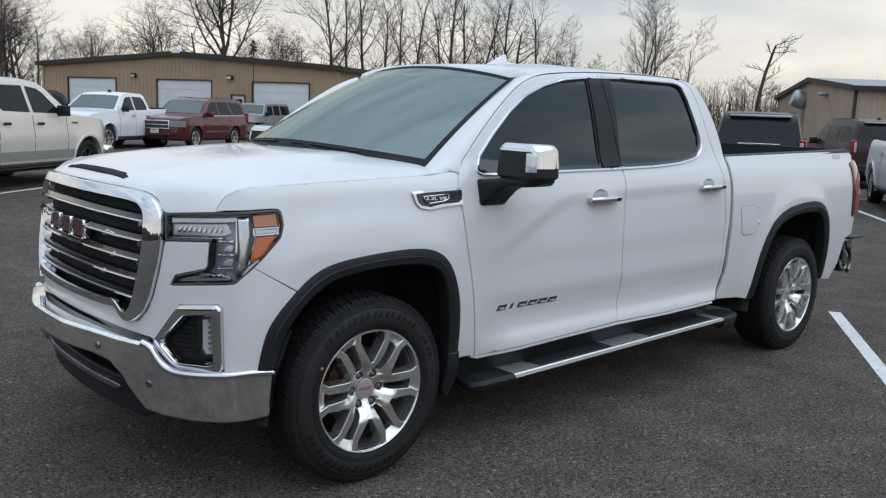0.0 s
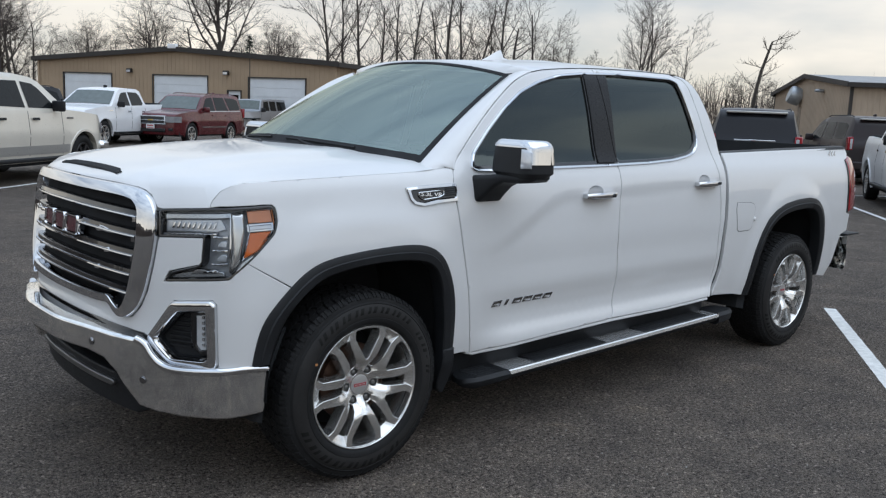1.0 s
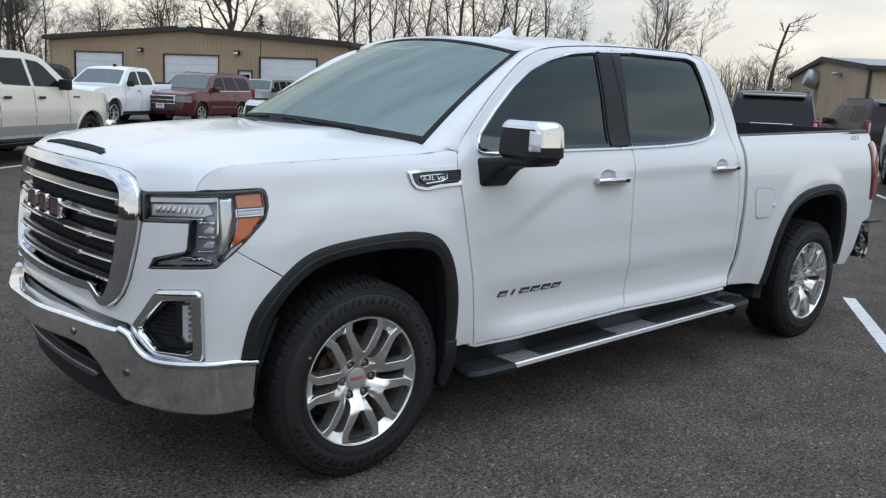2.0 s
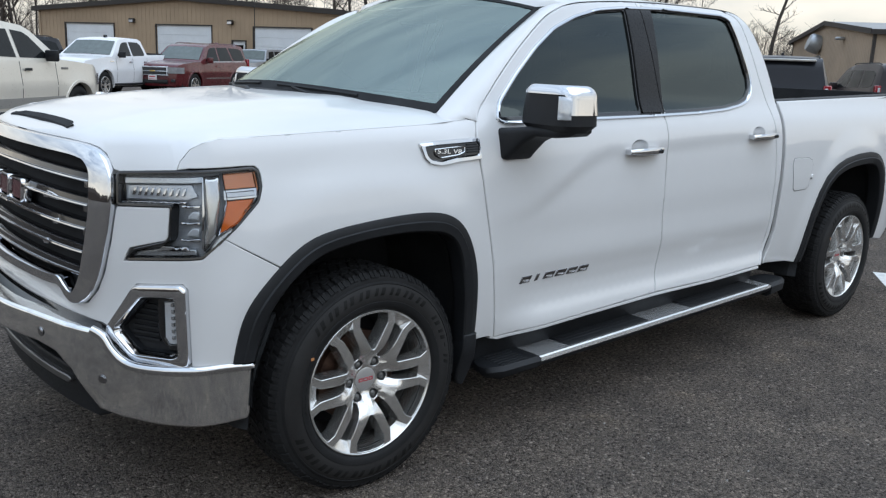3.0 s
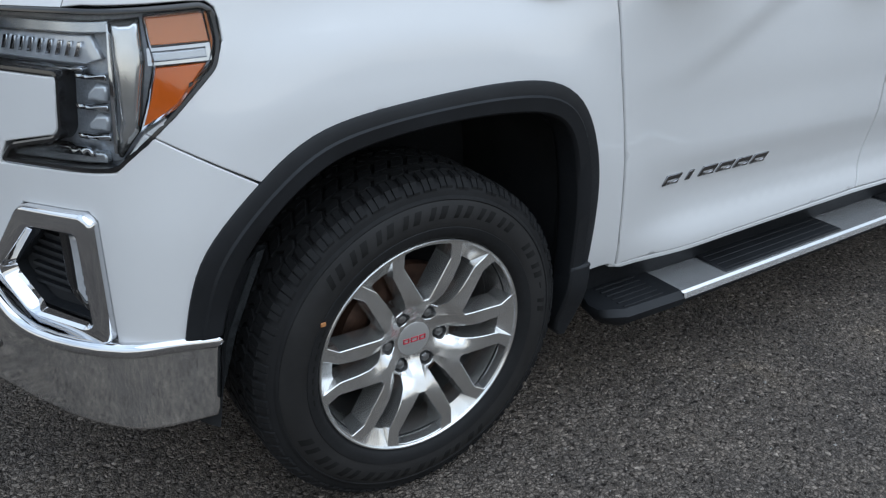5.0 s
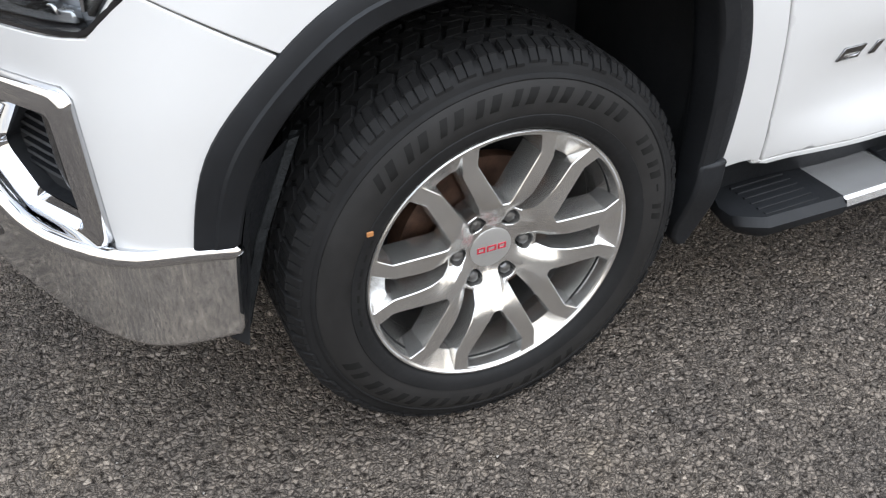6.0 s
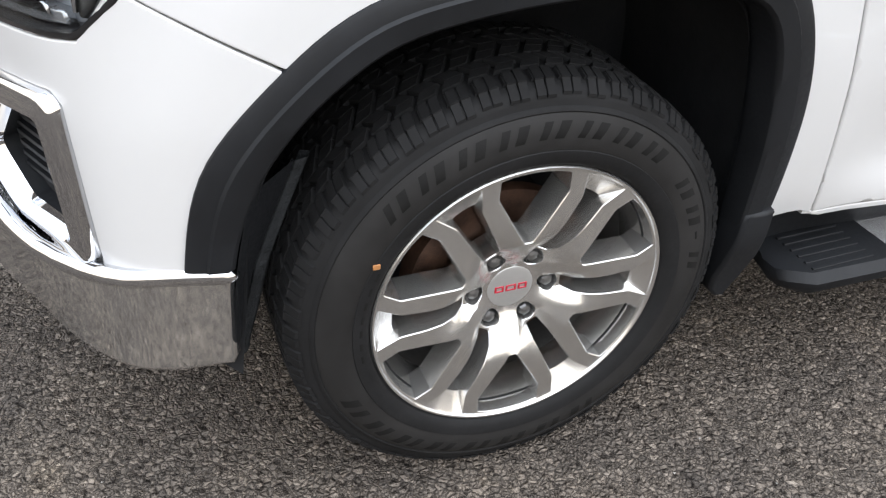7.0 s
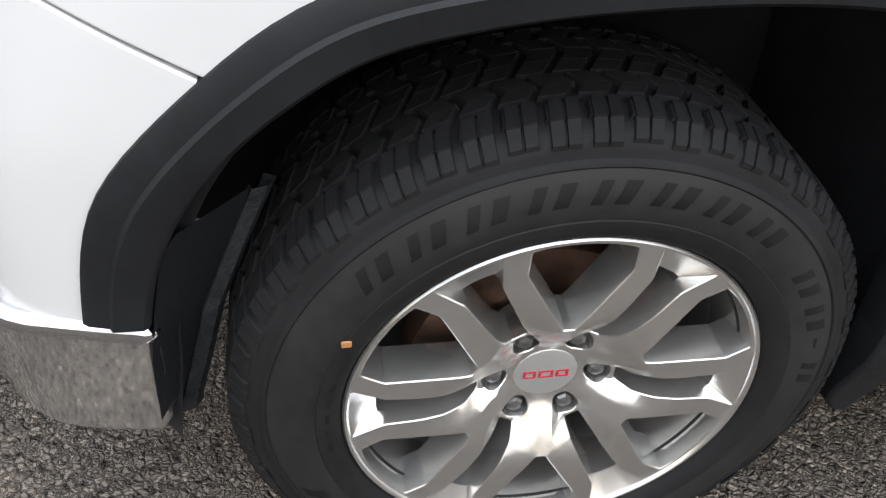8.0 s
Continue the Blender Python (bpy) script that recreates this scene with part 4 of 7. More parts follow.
both("arch_moulding", arch_strip(ARCH_F, ARCH_F_IN, 0.0), BLACK_PLASTIC, "black plastic wheel arch moulding")
both("arch_moulding", arch_strip(ARCH_R, ARCH_R_IN, 0.0), BLACK_PLASTIC, "black plastic wheel arch moulding")
for cx, line in ((0.0, ARCH_F_IN), (3.745, ARCH_R_IN)):
    o = smooth_line(line, 4)
    o = [(o[0][0] - 0.030, 0.34), (o[0][0] - 0.022, 0.40), (o[0][0] - 0.01, 0.48)] + o + [(o[-1][0], 0.30)]
    rows = [[(x + (cx - x) * 0.02, -0.955, z - 0.004), (x - (cx - x) * 0.04, -0.92, z + 0.02 * (z > 0.6)), (x - (cx - x) * 0.06, -0.75, z + 0.03 * (z > 0.6)), (x - (cx - x) * 0.06, -0.50, z + 0.03 * (z > 0.6))] for x, z in o]
    bm = grid_mesh(rows)
    bm.faces.new([bm.verts.new((x - (cx - x) * 0.06, -0.50, z + 0.03 * (z > 0.6))) for x, z in o])
    bmesh.ops.recalc_face_normals(bm, faces=bm.faces[:])
    both("wheel_well", bm, LINER, "black wheel well liner")
edge = [(-0.475, -0.90, 0.335), (-0.471, -0.90, 0.356), (-0.452, -0.90, 0.42), (-0.425, -0.90, 0.517), (-0.387, -0.90, 0.611), (-0.352, -0.90, 0.692)]
bm = grid_mesh([[(x, y, z), (x + 0.004, y - 0.010, z), (x + 0.022, y - 0.008, z + 0.003), (x + 0.030, y + 0.006, z + 0.004), (x + 0.016, y + 0.02, z)] for x, y, z in edge])
bmesh.ops.recalc_face_normals(bm, faces=bm.faces[:])
front = [(-0.474, 0.43), (-0.472, 0.46), (-0.468, 0.53), (-0.455, 0.60), (-0.436, 0.68)]
rows = [[(a, -1.0, zf), (a + 0.012, -0.965, zf), (e[0] + 0.002, e[1] - 0.006, e[2])] for (a, zf), e in zip(front, edge[1:])]
both("liner_front", grid_mesh(rows), BLACK_PLASTIC, "black front of the wheel liner")
both("liner_edge", bm, FELT, "grey felt edge of the wheel liner")
# mud flaps behind the front wheels
flap = [(0.438, 0.500), (0.428, 0.40), (0.424, 0.345), (0.430, 0.308), (0.448, 0.286), (0.470, 0.282), (0.490, 0.330), (0.500, 0.390), (0.500, 0.500)]
bm = plate(flap, [], lambda a, b, off: (a, -1.006 + 0.034 * ease(0.46, 0.28, b) - off, b), 0.02, 0.07, 0.008)
both("mud_flap", bm, BLACK_PLASTIC, "moulded black mud flap behind the wheel")
bm = boxed((-0.80, -0.48, 0.32), (4.62, 0.48, 0.60), 0.03)
box(bm, (-0.78, -0.49, 0.60), (0.40, 0.49, 1.12), 0.02)
box(bm, (0.60, -0.86, 0.40), (2.75, 0.86, 0.52), 0.02)
part("chassis", bm, LINER, truck, "dark chassis and underbody")
for x in (0.0, 3.745):
    part("axle", tube([(x, -0.80, 0.405), (x, 0.80, 0.405)], 0.045, 10), LINER, truck)

# bonnet
def hood_edge(s):
    return float(np.interp(s, [S0, -1.2, -1.05, -1.0, -0.96, -0.922, -0.90, -0.694, -0.689, -0.66, -0.60, -0.53, -0.3, 0.0, 0.3, 0.47], [1.227, 1.226, 1.220, 1.213, 1.197, 1.153, 1.1495, 1.1695, 1.1955, 1.2315, 1.2555, 1.2675, 1.2785, 1.2885, 1.2985, 1.3135]))


def nose_x(y):
    return float(np.interp(abs(y), -CURVE[:, 1], CURVE[:, 0]))


rim_s = [S0 + 0.001 + (-1.05 - S0) * k / 10 for k in range(11)] + [-1.02, -1.0, -0.98, -0.96, -0.94, -0.922, -0.90, -0.85, -0.80, -0.75, -0.71, -0.695, -0.689, -0.66, -0.60, -0.53, -0.4, -0.3, -0.15, 0.0, 0.15, 0.3, 0.42, 0.475]
rim_pts = [Vector(skin(s, hood_edge(s) - (0.003 if s > -0.66 else 0.0), 0.0015 if s > -0.66 else 0.0)) for s in rim_s]
REAR = 0.42


def hood_top(x, y):
    zc = float(np.interp(x, [-0.95, -0.85, -0.75, -0.65, -0.5, -0.3, -0.1, 0.15, 0.45], [1.224, 1.241, 1.268, 1.293, 1.322, 1.345, 1.361, 1.376, 1.385]))
    ze = float(np.interp(x, [-0.75, -0.5, 0.0, 0.45], [1.215, 1.268, 1.292, 1.318]))
    v = min(abs(y) / 0.925, 1.0)
    z = ze + (zc - ze) * (1 - v ** 3.4) + 0.008 * ease(0.56, 0.46, abs(y) - 0.05 * x)
    return z


rows = []
for p in rim_pts:
    row = []
    x_in = max(p.x + 0.02, -0.90)
    for k in range(17):
        f = k / 16
        y = p.y * (1 - f)
        xx = p.x + (max(p.x, -0.62 + 0.55 * (p.x + 0.93)) - p.x) * ease(0, 0.85, f) if p.x < -0.5 else p.x
        zt = hood_top(xx, y)
        d = math.hypot(xx - p.x, y - p.y)
        z = p.z + (zt - p.z) * math.sqrt(max(0.0, 1 - (1 - min(d / (0.13 + 0.04 * ease(0.75, 0.5, abs(p.y)) * (p.x < -0.6)), 1)) ** 2))
        row.append((xx, y, z))
    rows.append(row)
bm = grid_mesh(rows)
geo = bmesh.ops.extrude_edge_only(bm, edges=[e for e in bm.edges if len(e.link_faces) == 1 and all(abs(v.co.y) > 0.02 and v.co.x < 0.40 for v in e.verts)])
for v in [g for g in geo["geom"] if isinstance(g, bmesh.types.BMVert)]:
    v.co.z -= 0.012
    v.co.x += 0.012 if v.co.x < -0.6 else 0
    v.co.y *= 0.985
far = mirrored(bm)
tmp = bpy.data.meshes.new("half")
far.to_mesh(tmp)
far.free()
bm.from_mesh(tmp)
bmesh.ops.remove_doubles(bm, verts=bm.verts[:], dist=0.002)
bmesh.ops.recalc_face_normals(bm, faces=bm.faces[:])
part("bonnet", bm, PAINT_WHITE, truck, "broad white bonnet with a raised middle")
slot = []
for y in np.linspace(-0.33, 0.33, 23):
    x0 = nose_x(y) + 0.125 - 0.03 * (y / 0.33) ** 2
    row = []
    for k, (dx, lift) in enumerate(((0.0, -0.006), (0.004, 0.003), (0.020, 0.004), (0.036, 0.004), (0.040, -0.006))):
        x = x0 + dx * (1 if abs(y) < 0.29 else 0.6)
        d = x - nose_x(y) - 0.002
        p0 = 1.236
        z = p0 + (hood_top(x, y) - p0) * math.sqrt(max(0.0, 1 - (1 - min(d / 0.17, 1)) ** 2))
        row.append((x, y, z + lift))
    slot.append(row)
bm = grid_mesh(slot)
bmesh.ops.recalc_face_normals(bm, faces=bm.faces[:])
part("bonnet_slot", bm, LINER, truck, "dark slot along the bonnet's front edge")
# cowl, wipers, windscreen
def screen(v, w, lift=0.0):
    """v across -1..1, w up 0..1."""
    a = abs(v)
    lo = Vector((0.150 + 0.262 * a ** 2.2, 0.825 * v, 1.392 - 0.052 * a ** 2))
    hi = Vector((1.020 + 0.088 * a ** 2, 0.672 * v, 1.834 - 0.068 * a ** 2.2))
    p = lo.lerp(hi, w)
    p.z += 0.035 * 4 * w * (1 - w) * (1 - 0.4 * a) + lift
    p.x -= lift * 0.5
    return p


N = 24
part("windscreen", grid_mesh([[screen(1 - 2 * i / N, j / 12) for i in range(N + 1)] for j in range(13)]), GLASS_WIND, truck, "clear windscreen with a dark border")
bm = bmesh.new()
for w0, w1 in ((-0.01, 0.045), (0.965, 1.0)):
    grid_mesh([[screen(-1 + 2 * i / N, w, 0.002) for i in range(N + 1)] for w in (w0, w1)], bm=bm)
for v0, v1 in ((-1.0, -0.972), (0.972, 1.0)):
    grid_mesh([[screen(v, j / 12, 0.002) for v in (v0, v1)] for j in range(13)], bm=bm)
part("screen_border", bm, LINER, truck)
part("sensor_box", boxed((0.93, -0.10, 1.70), (1.02, 0.10, 1.76), 0.01), BLACK_PLASTIC, truck)
rows = []
for i in range(N + 1):
    v = -1 + 2 * i / N
    q = screen(v, 0.02)
    y = 0.86 * v
    rows.append([(q.x + 0.02, q.y, q.z - 0.002), (q.x - 0.05, q.y * 1.01, q.z - 0.022), (min(q.x - 0.10, 0.40), y, hood_top(0.35, y) - 0.045), (0.36, y, 1.25)])
bm = grid_mesh(rows)
bmesh.ops.recalc_face_normals(bm, faces=bm.faces[:])
part("cowl", bm, BLACK_PLASTIC, truck, "black cowl panel below the windscreen")
for v0, v1 in ((-0.66, -0.10), (0.05, 0.66)):
    a0, a1 = screen(v0, -0.010, 0.002), screen(v1, 0.016, 0.006)
    m0 = screen((v0 + v1) / 2, -0.002, 0.008)
    bm = tube([a0 + Vector((-0.05, 0.0, -0.020)), a0 + Vector((-0.03, 0.05, -0.004)), m0 + Vector((-0.012, 0, -0.012)), a1.lerp(m0, 0.45)], [0.014, 0.011, 0.008, 0.006], 8)
    tube([screen(v0 + 0.02, 0.014, 0.007), screen((v0 + v1) / 2, 0.014, 0.007), a1], 0.006, 6, bm)
    part("wiper", bm, BLACK_PLASTIC, truck, "black wiper arm and blade")
# windscreen pillars, between the roof line on the skin and the edge of the glass
def upon(line, n):
    d = [0.0]
    for a, b in zip(line, line[1:]):
        d.append(d[-1] + math.dist(a, b))
    return [tuple(float(np.interp(t / n * d[-1], d, [p[k] for p in line])) for k in (0, 1)) for t in range(n + 1)]


rise = upon([p for p in top if p[0] <= 1.16], 24)
rise[0] = (0.47, 1.315)
rows = []
for k, (s, z) in enumerate(rise):
    a, b = Vector(skin(s, z + 0.0)), screen(-1.0, k / 24)
    row = []
    for f in (0.0, 0.08, 0.3, 0.55, 0.8, 0.95, 1.0):
        p = a.lerp(b, f)
        p += Vector((-0.012, -0.035, 0.02)) * (4 * f * (1 - f)) * 0.55
        row.append(p)
    row.append(b + Vector((0.02, 0.02, -0.02)))
    rows.append(row)
rows.insert(0, [Vector(p) + Vector((-0.050, 0.004, -0.034)) for p in rows[0]])
bm = grid_mesh(rows)
bmesh.ops.recalc_face_normals(bm, faces=bm.faces[:])
both("screen_pillar", bm, PAINT_WHITE)
# roof: from the windscreen's top edge to the cab's back
ridge = [p for p in top if 1.16 < p[0] <= 2.62]
rows = []
start = Vector(skin(*rise[-1]))
lead = []
for i in range(31):
    v = -1 + i / 15
    e = screen(v, 1.0)
    if i in (0, 30):
        e = Vector((start.x, start.y if i == 0 else -start.y, start.z))
    lead.append(e)
rows.append([tuple(e + Vector((0.0, 0.0, -0.004))) for e in lead])
rows.append([tuple(e + Vector((0.012, 0.0, 0.012))) if 0 < i < 30 else tuple(e) for i, e in enumerate(lead)])
for s, z in ridge:
    p = Vector(skin(s, z))
    f = ease(1.16, 1.75, s)
    back = ease(2.30, 2.62, s)
    zc = 1.846 + 0.045 * ease(1.05, 1.8, s) - 0.045 * back
    row = []
    for i in range(31):
        v = -1 + i / 15
        lag = max(0.0, 1 - (s - 1.16) / 0.5)
        x = p.x + (lead[i].x - lead[0].x) * lag
        z2 = p.z + (zc - p.z) * (1 - abs(v) ** 2.8)
        z2 += 0.005 * (math.cos(5 * math.pi * v) if abs(v) < 0.7 else 0) * f * (1 - back)
        row.append((x, abs(p.y) * v, z2))
    rows.append(row)
bm = grid_mesh(rows)
bmesh.ops.recalc_face_normals(bm, faces=bm.faces[:])
if sum(f.normal.z for f in bm.faces) < 0:
    bmesh.ops.reverse_faces(bm, faces=bm.faces[:])
part("roof", bm, PAINT_WHITE, truck, "white cab roof")
line = [p for p in top if p[0] >= 2.61]
rows = [[(skin(s, z)[0] + 0.004 * (1 - v * v), -skin(s, z)[1] * v, z) for v in np.linspace(-1, 1, 9)] for s, z in line] + [[(2.79, 0.93 * v, 0.6) for v in np.linspace(-1, 1, 9)]]
part("cab_back", grid_mesh(rows), PAINT_WHITE, truck, "white back wall of the cab")
part("rear_glass", grid_mesh([[(2.70 + 0.10 * (1 - w), 0.62 * v, 1.42 + 0.33 * w) for v in np.linspace(-1, 1, 5)] for w in (0, 1)]), GLASS_DARK, truck)
# roof aerial
rows = []
for k in range(13):
    f = k / 12
    h = 0.004 + float(np.interp(f, [0, 0.2, 0.4, 0.55, 0.66, 0.70, 0.74, 1.0], [0.0, 0.022, 0.048, 0.068, 0.078, 0.070, 0.034, 0.020]))
    w = 0.036 * (1 - 0.30 * f) * math.sin(min(f * 3 + 0.25, 1.57))
    rows.append([(1.545 + 0.26 * f, w * a, 1.874 + h * b) for a, b in ((-1, -0.3), (-0.85, 0.15), (-0.30, 0.85), (0, 1), (0.30, 0.85), (0.85, 0.15), (1, -0.3))])
bm = grid_mesh(rows)
bm.faces.new([v for v in bm.verts if abs(v.co.x - 1.805) < 1e-4][:7])
bmesh.ops.recalc_face_normals(bm, faces=bm.faces[:])
part("roof_aerial", bm, PAINT_WHITE, truck, "white fin aerial on the roof")

# cabin seen through the glass
bm = boxed((0.30, -0.80, 1.02), (0.95, 0.80, 1.30), 0.06, 3)
box(bm, (0.45, -0.62, 1.25), (0.90, -0.22, 1.36), 0.05, 3)
box(bm, (0.62, -0.16, 1.2), (0.92, 0.16, 1.38), 0.03, 2)
part("dashboard", bm, CABIN, truck, "dark grey dashboard")
bm = lathe([(0.178 + 0.014 * math.cos(t), 0.014 * math.sin(t)) for t in np.linspace(0, 2 * math.pi, 9)], 28, "x")
box(bm, (-0.01, -0.17, -0.02), (0.015, 0.17, 0.02), 0.006)
wheel_rim = part("steering_wheel", bm, CABIN, truck)
wheel_rim.matrix_basis = pose(1.05, -0.42, 1.20, 0, -24, 0)
for x, y, w in ((1.50, -0.42, 0.27), (1.50, 0.42, 0.27), (2.42, -0.40, 0.36), (2.42, 0.40, 0.36)):
    bm = boxed((x - 0.25, y - w, 0.80), (x + 0.25, y + w, 0.98), 0.06, 3)
    box(bm, (x + 0.18, y - w + 0.01, 0.92), (x + 0.33, y + w - 0.01, 1.48), 0.06, 3)
    box(bm, (x + 0.24, y - 0.13, 1.50), (x + 0.34, y + 0.13, 1.68), 0.04, 3)
    part("seat", bm, CABIN, truck, "dark leather seat")
part("cabin_floor", boxed((0.5, -0.85, 0.53), (2.75, 0.85, 0.56)), CABIN, truck)
part("headliner", grid_mesh([[(x, y, 1.80 - 0.05 * abs(y)) for y in (-0.62, 0, 0.62)] for x in (1.12, 1.8, 2.55)]), CABIN, truck)


# ---- the pickup's face
def full(half):
    """A half outline from the middle outwards and back, completed across the middle; its first and last points lie on the middle line."""
    return half + [(2 * S0 - s, z) for s, z in reversed(half)]


HEADLAMP = [(-0.911, 1.143), (-0.684, 1.165), (-0.425, 1.179), (-0.408, 1.168), (-0.404, 1.12), (-0.416, 1.08), (-0.490, 1.008), (-0.595, 0.914), (-0.872, 0.880), (-0.842, 0.914), (-0.720, 0.951), (-0.705, 0.967), (-0.703, 1.062), (-0.904, 1.046)]
FOG = [(-0.832, 0.808), (-0.660, 0.830), (-0.643, 0.816), (-0.638, 0.577), (-0.665, 0.560), (-0.845, 0.551), (-0.937, 0.620), (-0.951, 0.652)]
FOG_IN = [(-0.801, 0.768), (-0.690, 0.783), (-0.682, 0.775), (-0.676, 0.608), (-0.700, 0.594), (-0.838, 0.584), (-0.903, 0.640), (-0.908, 0.662)]
GRILLE = [(S0, 1.224), (-1.20, 1.223), (-1.04, 1.216), (-0.965, 1.195), (-0.925, 1.150), (-0.914, 1.09), (-0.914, 1.03), (-0.930, 0.93), (-0.954, 0.836), (-0.985, 0.770), (-1.030, 0.722), (-1.08, 0.712), (-1.115, 0.728), (-1.155, 0.755), (-1.24, 0.752), (S0, 0.750)]
GRILLE_IN = [(S0, 1.178), (-1.20, 1.176), (-1.08, 1.170), (-1.045, 1.160), (-1.022, 1.135), (-1.018, 1.09), (-1.018, 1.03), (-1.030, 0.93), (-1.050, 0.84), (-1.068, 0.79), (-1.085, 0.762), (-1.10, 0.756), (-1.13, 0.775), (-1.165, 0.795), (-1.24, 0.793), (S0, 0.791)]
face_half = [(S0, 0.600), (-1.02, 0.600), (-0.955, 0.560), (-0.90, 0.525), (-0.668, 0.538), (-0.634, 0.562), (-0.57, 0.577), (-0.507, 0.578)] + under_flare([q for q in ARCH_F[:4] if q[1] > 0.58]) + [(-0.3475, 0.8585), (-0.5440, 0.9777), (-0.597, 0.909), (-0.880, 0.874), (-0.855, 0.918), (-0.722, 0.956), (-0.711, 0.968), (-0.709, 1.056), (-0.905, 1.040)]
face_half += [(s + 0.004, z - 0.003) for s, z in GRILLE[6:]]
face_half[-1] = (S0, 0.747)
far_fog = [(2 * S0 - s, z) for s, z in FOG]
part("front_fascia", plate(full(face_half), [FOG, far_fog], laid(0), 0.026, 0.02, 0.003), PAINT_WHITE, truck, "white front fascia round the lamps")
part("nose_backing", plate(full([(S0, 0.36), (-0.95, 0.36), (-0.62, 0.45), (-0.50, 0.6), (-0.44, 0.9), (-0.42, 1.13), (-0.70, 1.13), (-0.95, 1.17), (S0, 1.19)]), [], laid(-0.085), 0.05, 0.0), LINER, truck)
frame_out, frame_in = (smooth_line(half + [(2 * S0 - s, z) for s, z in reversed(half[1:-1])], 3, True) for half in (GRILLE, GRILLE_IN))
part("grille_frame", loft(frame_out, frame_in, ((0.0, -0.03), (0.0, 0.014), (0.03, 0.020), (0.08, 0.023), (0.78, 0.021), (0.85, 0.015), (0.90, 0.004), (1.0, -0.036)), laid(0.0)), CHROME, truck, "broad chrome grille surround")
part("grille_backing", plate(grow(full(GRILLE_IN), 0.01), [], laid(-0.035), 0.05, 0.0), LINER, truck)
for i, z in enumerate((1.128, 1.052, 0.976, 0.900, 0.826)):
    e = float(np.interp(z, [0.755, 0.84, 1.03, 1.13], [-1.085, -1.052, -1.020, -1.020]))
    for name, used, prof in (("grille_bar", GLOSS_BLACK, ((0.017, -0.034), (0.017, -0.012), (0.012, -0.004), (-0.006, -0.001), (-0.006, -0.034))), ("grille_bar_edge", CHROME, ((-0.004, -0.03), (-0.004, 0.001), (-0.006, 0.005), (-0.010, 0.006), (-0.013, 0.003), (-0.014, -0.03)))):
        rows = []
        for s in np.linspace(e + 0.004, 2 * S0 - e - 0.004, 60):
            sag = -0.010 * ((s - S0) / 0.6) ** 2
            rows.append([skin(s, z + h + sag, o) for h, o in prof])
        bm = grid_mesh(rows)
        bmesh.ops.recalc_face_normals(bm, faces=bm.faces[:])
        part(name, bm, used, truck, "chrome edge of a grille bar" if used is CHROME else "gloss black grille bar")
    for k, (s0, wide) in enumerate(((-1.045, 0.010), (-1.19 - 0.07 * (i % 2), 0.014))):
        for sgn in (0, 1):
            s1 = s0 if not sgn else 2 * S0 - s0
            if k and i not in (1, 2, 3):
                continue
            part("grille_clip", plate([(s1 - wide, z - 0.045), (s1 + wide, z - 0.045), (s1 + wide * 1.2, z - 0.013), (s1 - wide * 1.2, z - 0.013)] if not k else [(s1 - wide, z - 0.026), (s1 + wide, z - 0.022), (s1 + wide, z - 0.004), (s1 - wide * 2.2, z - 0.012)], [], laid(-0.012 if not k else 0.004), 0.02, 0.02, 0.003), CHROME if k else DARK_CHROME, truck)
for s0 in (-1.205,):
    for s1 in (s0, 2 * S0 - s0):
        part("camera_plate", plate([(s1 - 0.055, 1.030), (s1 + 0.050, 1.030), (s1 + 0.050, 1.038), (s1 - 0.02, 1.050), (s1 - 0.055, 1.052)], [], laid(0.002), 0.02, 0.02, 0.003), CHROME, truck)
# emblem: three plain red shapes rimmed with chrome
for k in (-1, 0, 1):
    c = S0 - 0.140 * k
    q = rounded([(c - 0.060, 0.993), (c + 0.060, 0.993), (c + 0.060, 1.068), (c - 0.060, 1.068)], 0.012, 3)
    part("emblem_rim", loft(grow(q, 0.004), grow(q, -0.005), ((0.0, -0.01), (0.0, 0.018), (0.2, 0.024), (0.8, 0.024), (1.0, 0.014)), laid(0.0)), CHROME, truck, "chrome rim of the emblem")
    part("emblem_fill", plate(grow(q, -0.008), [], laid(0.018), 0.03, 0.0, 0.0, None, False), DARK_RED, truck, "dark red enamel emblem shape")

# headlamps
def pane(name, outline, material, lift, label="", lip=0.003, skirt=0.012):
    both(name, plate(outline, [], laid(lift), 0.022, skirt, lip), material, label)


pane("lamp_housing", grow(HEADLAMP, 0.003), LAMP_INSIDE, -0.034, "smoky grey headlamp housing", 0.0, 0.0)
lamp_line = dense(rounded(HEADLAMP, 0.012, 3), 0.03)
both("lamp_seal", loft(grow(lamp_line, 0.004), grow(lamp_line, -0.007), ((0.0, -0.02), (0.0, -0.001), (0.3, 0.001), (0.8, 0.0), (1.0, -0.034)), laid(0.0)), GLOSS_BLACK)
pane("day_lamp", [(-0.895, 1.130), (-0.60, 1.154), (-0.595, 1.135), (-0.893, 1.110)], LAMP_GREY, -0.016, "grey running lamp strip")
pane("day_lamp", [(-0.893, 1.106), (-0.65, 1.127), (-0.62, 1.092), (-0.66, 1.080), (-0.888, 1.064)], CLEAR_PLASTIC, -0.024, "clear running lamp")
for k in range(9):
    s = -0.865 + k * 0.023
    pane("lamp_facet", [(s, 1.078 + k * 0.0015), (s + 0.010, 1.080 + k * 0.0015), (s + 0.018, 1.104 + k * 0.0015), (s + 0.008, 1.103 + k * 0.0015)], CHROME, -0.018, "", 0.002, 0.004)
pane("day_lamp_base", [(-0.893, 1.061), (-0.66, 1.077), (-0.66, 1.069), (-0.703, 1.066), (-0.898, 1.052)], CHROME, -0.014)
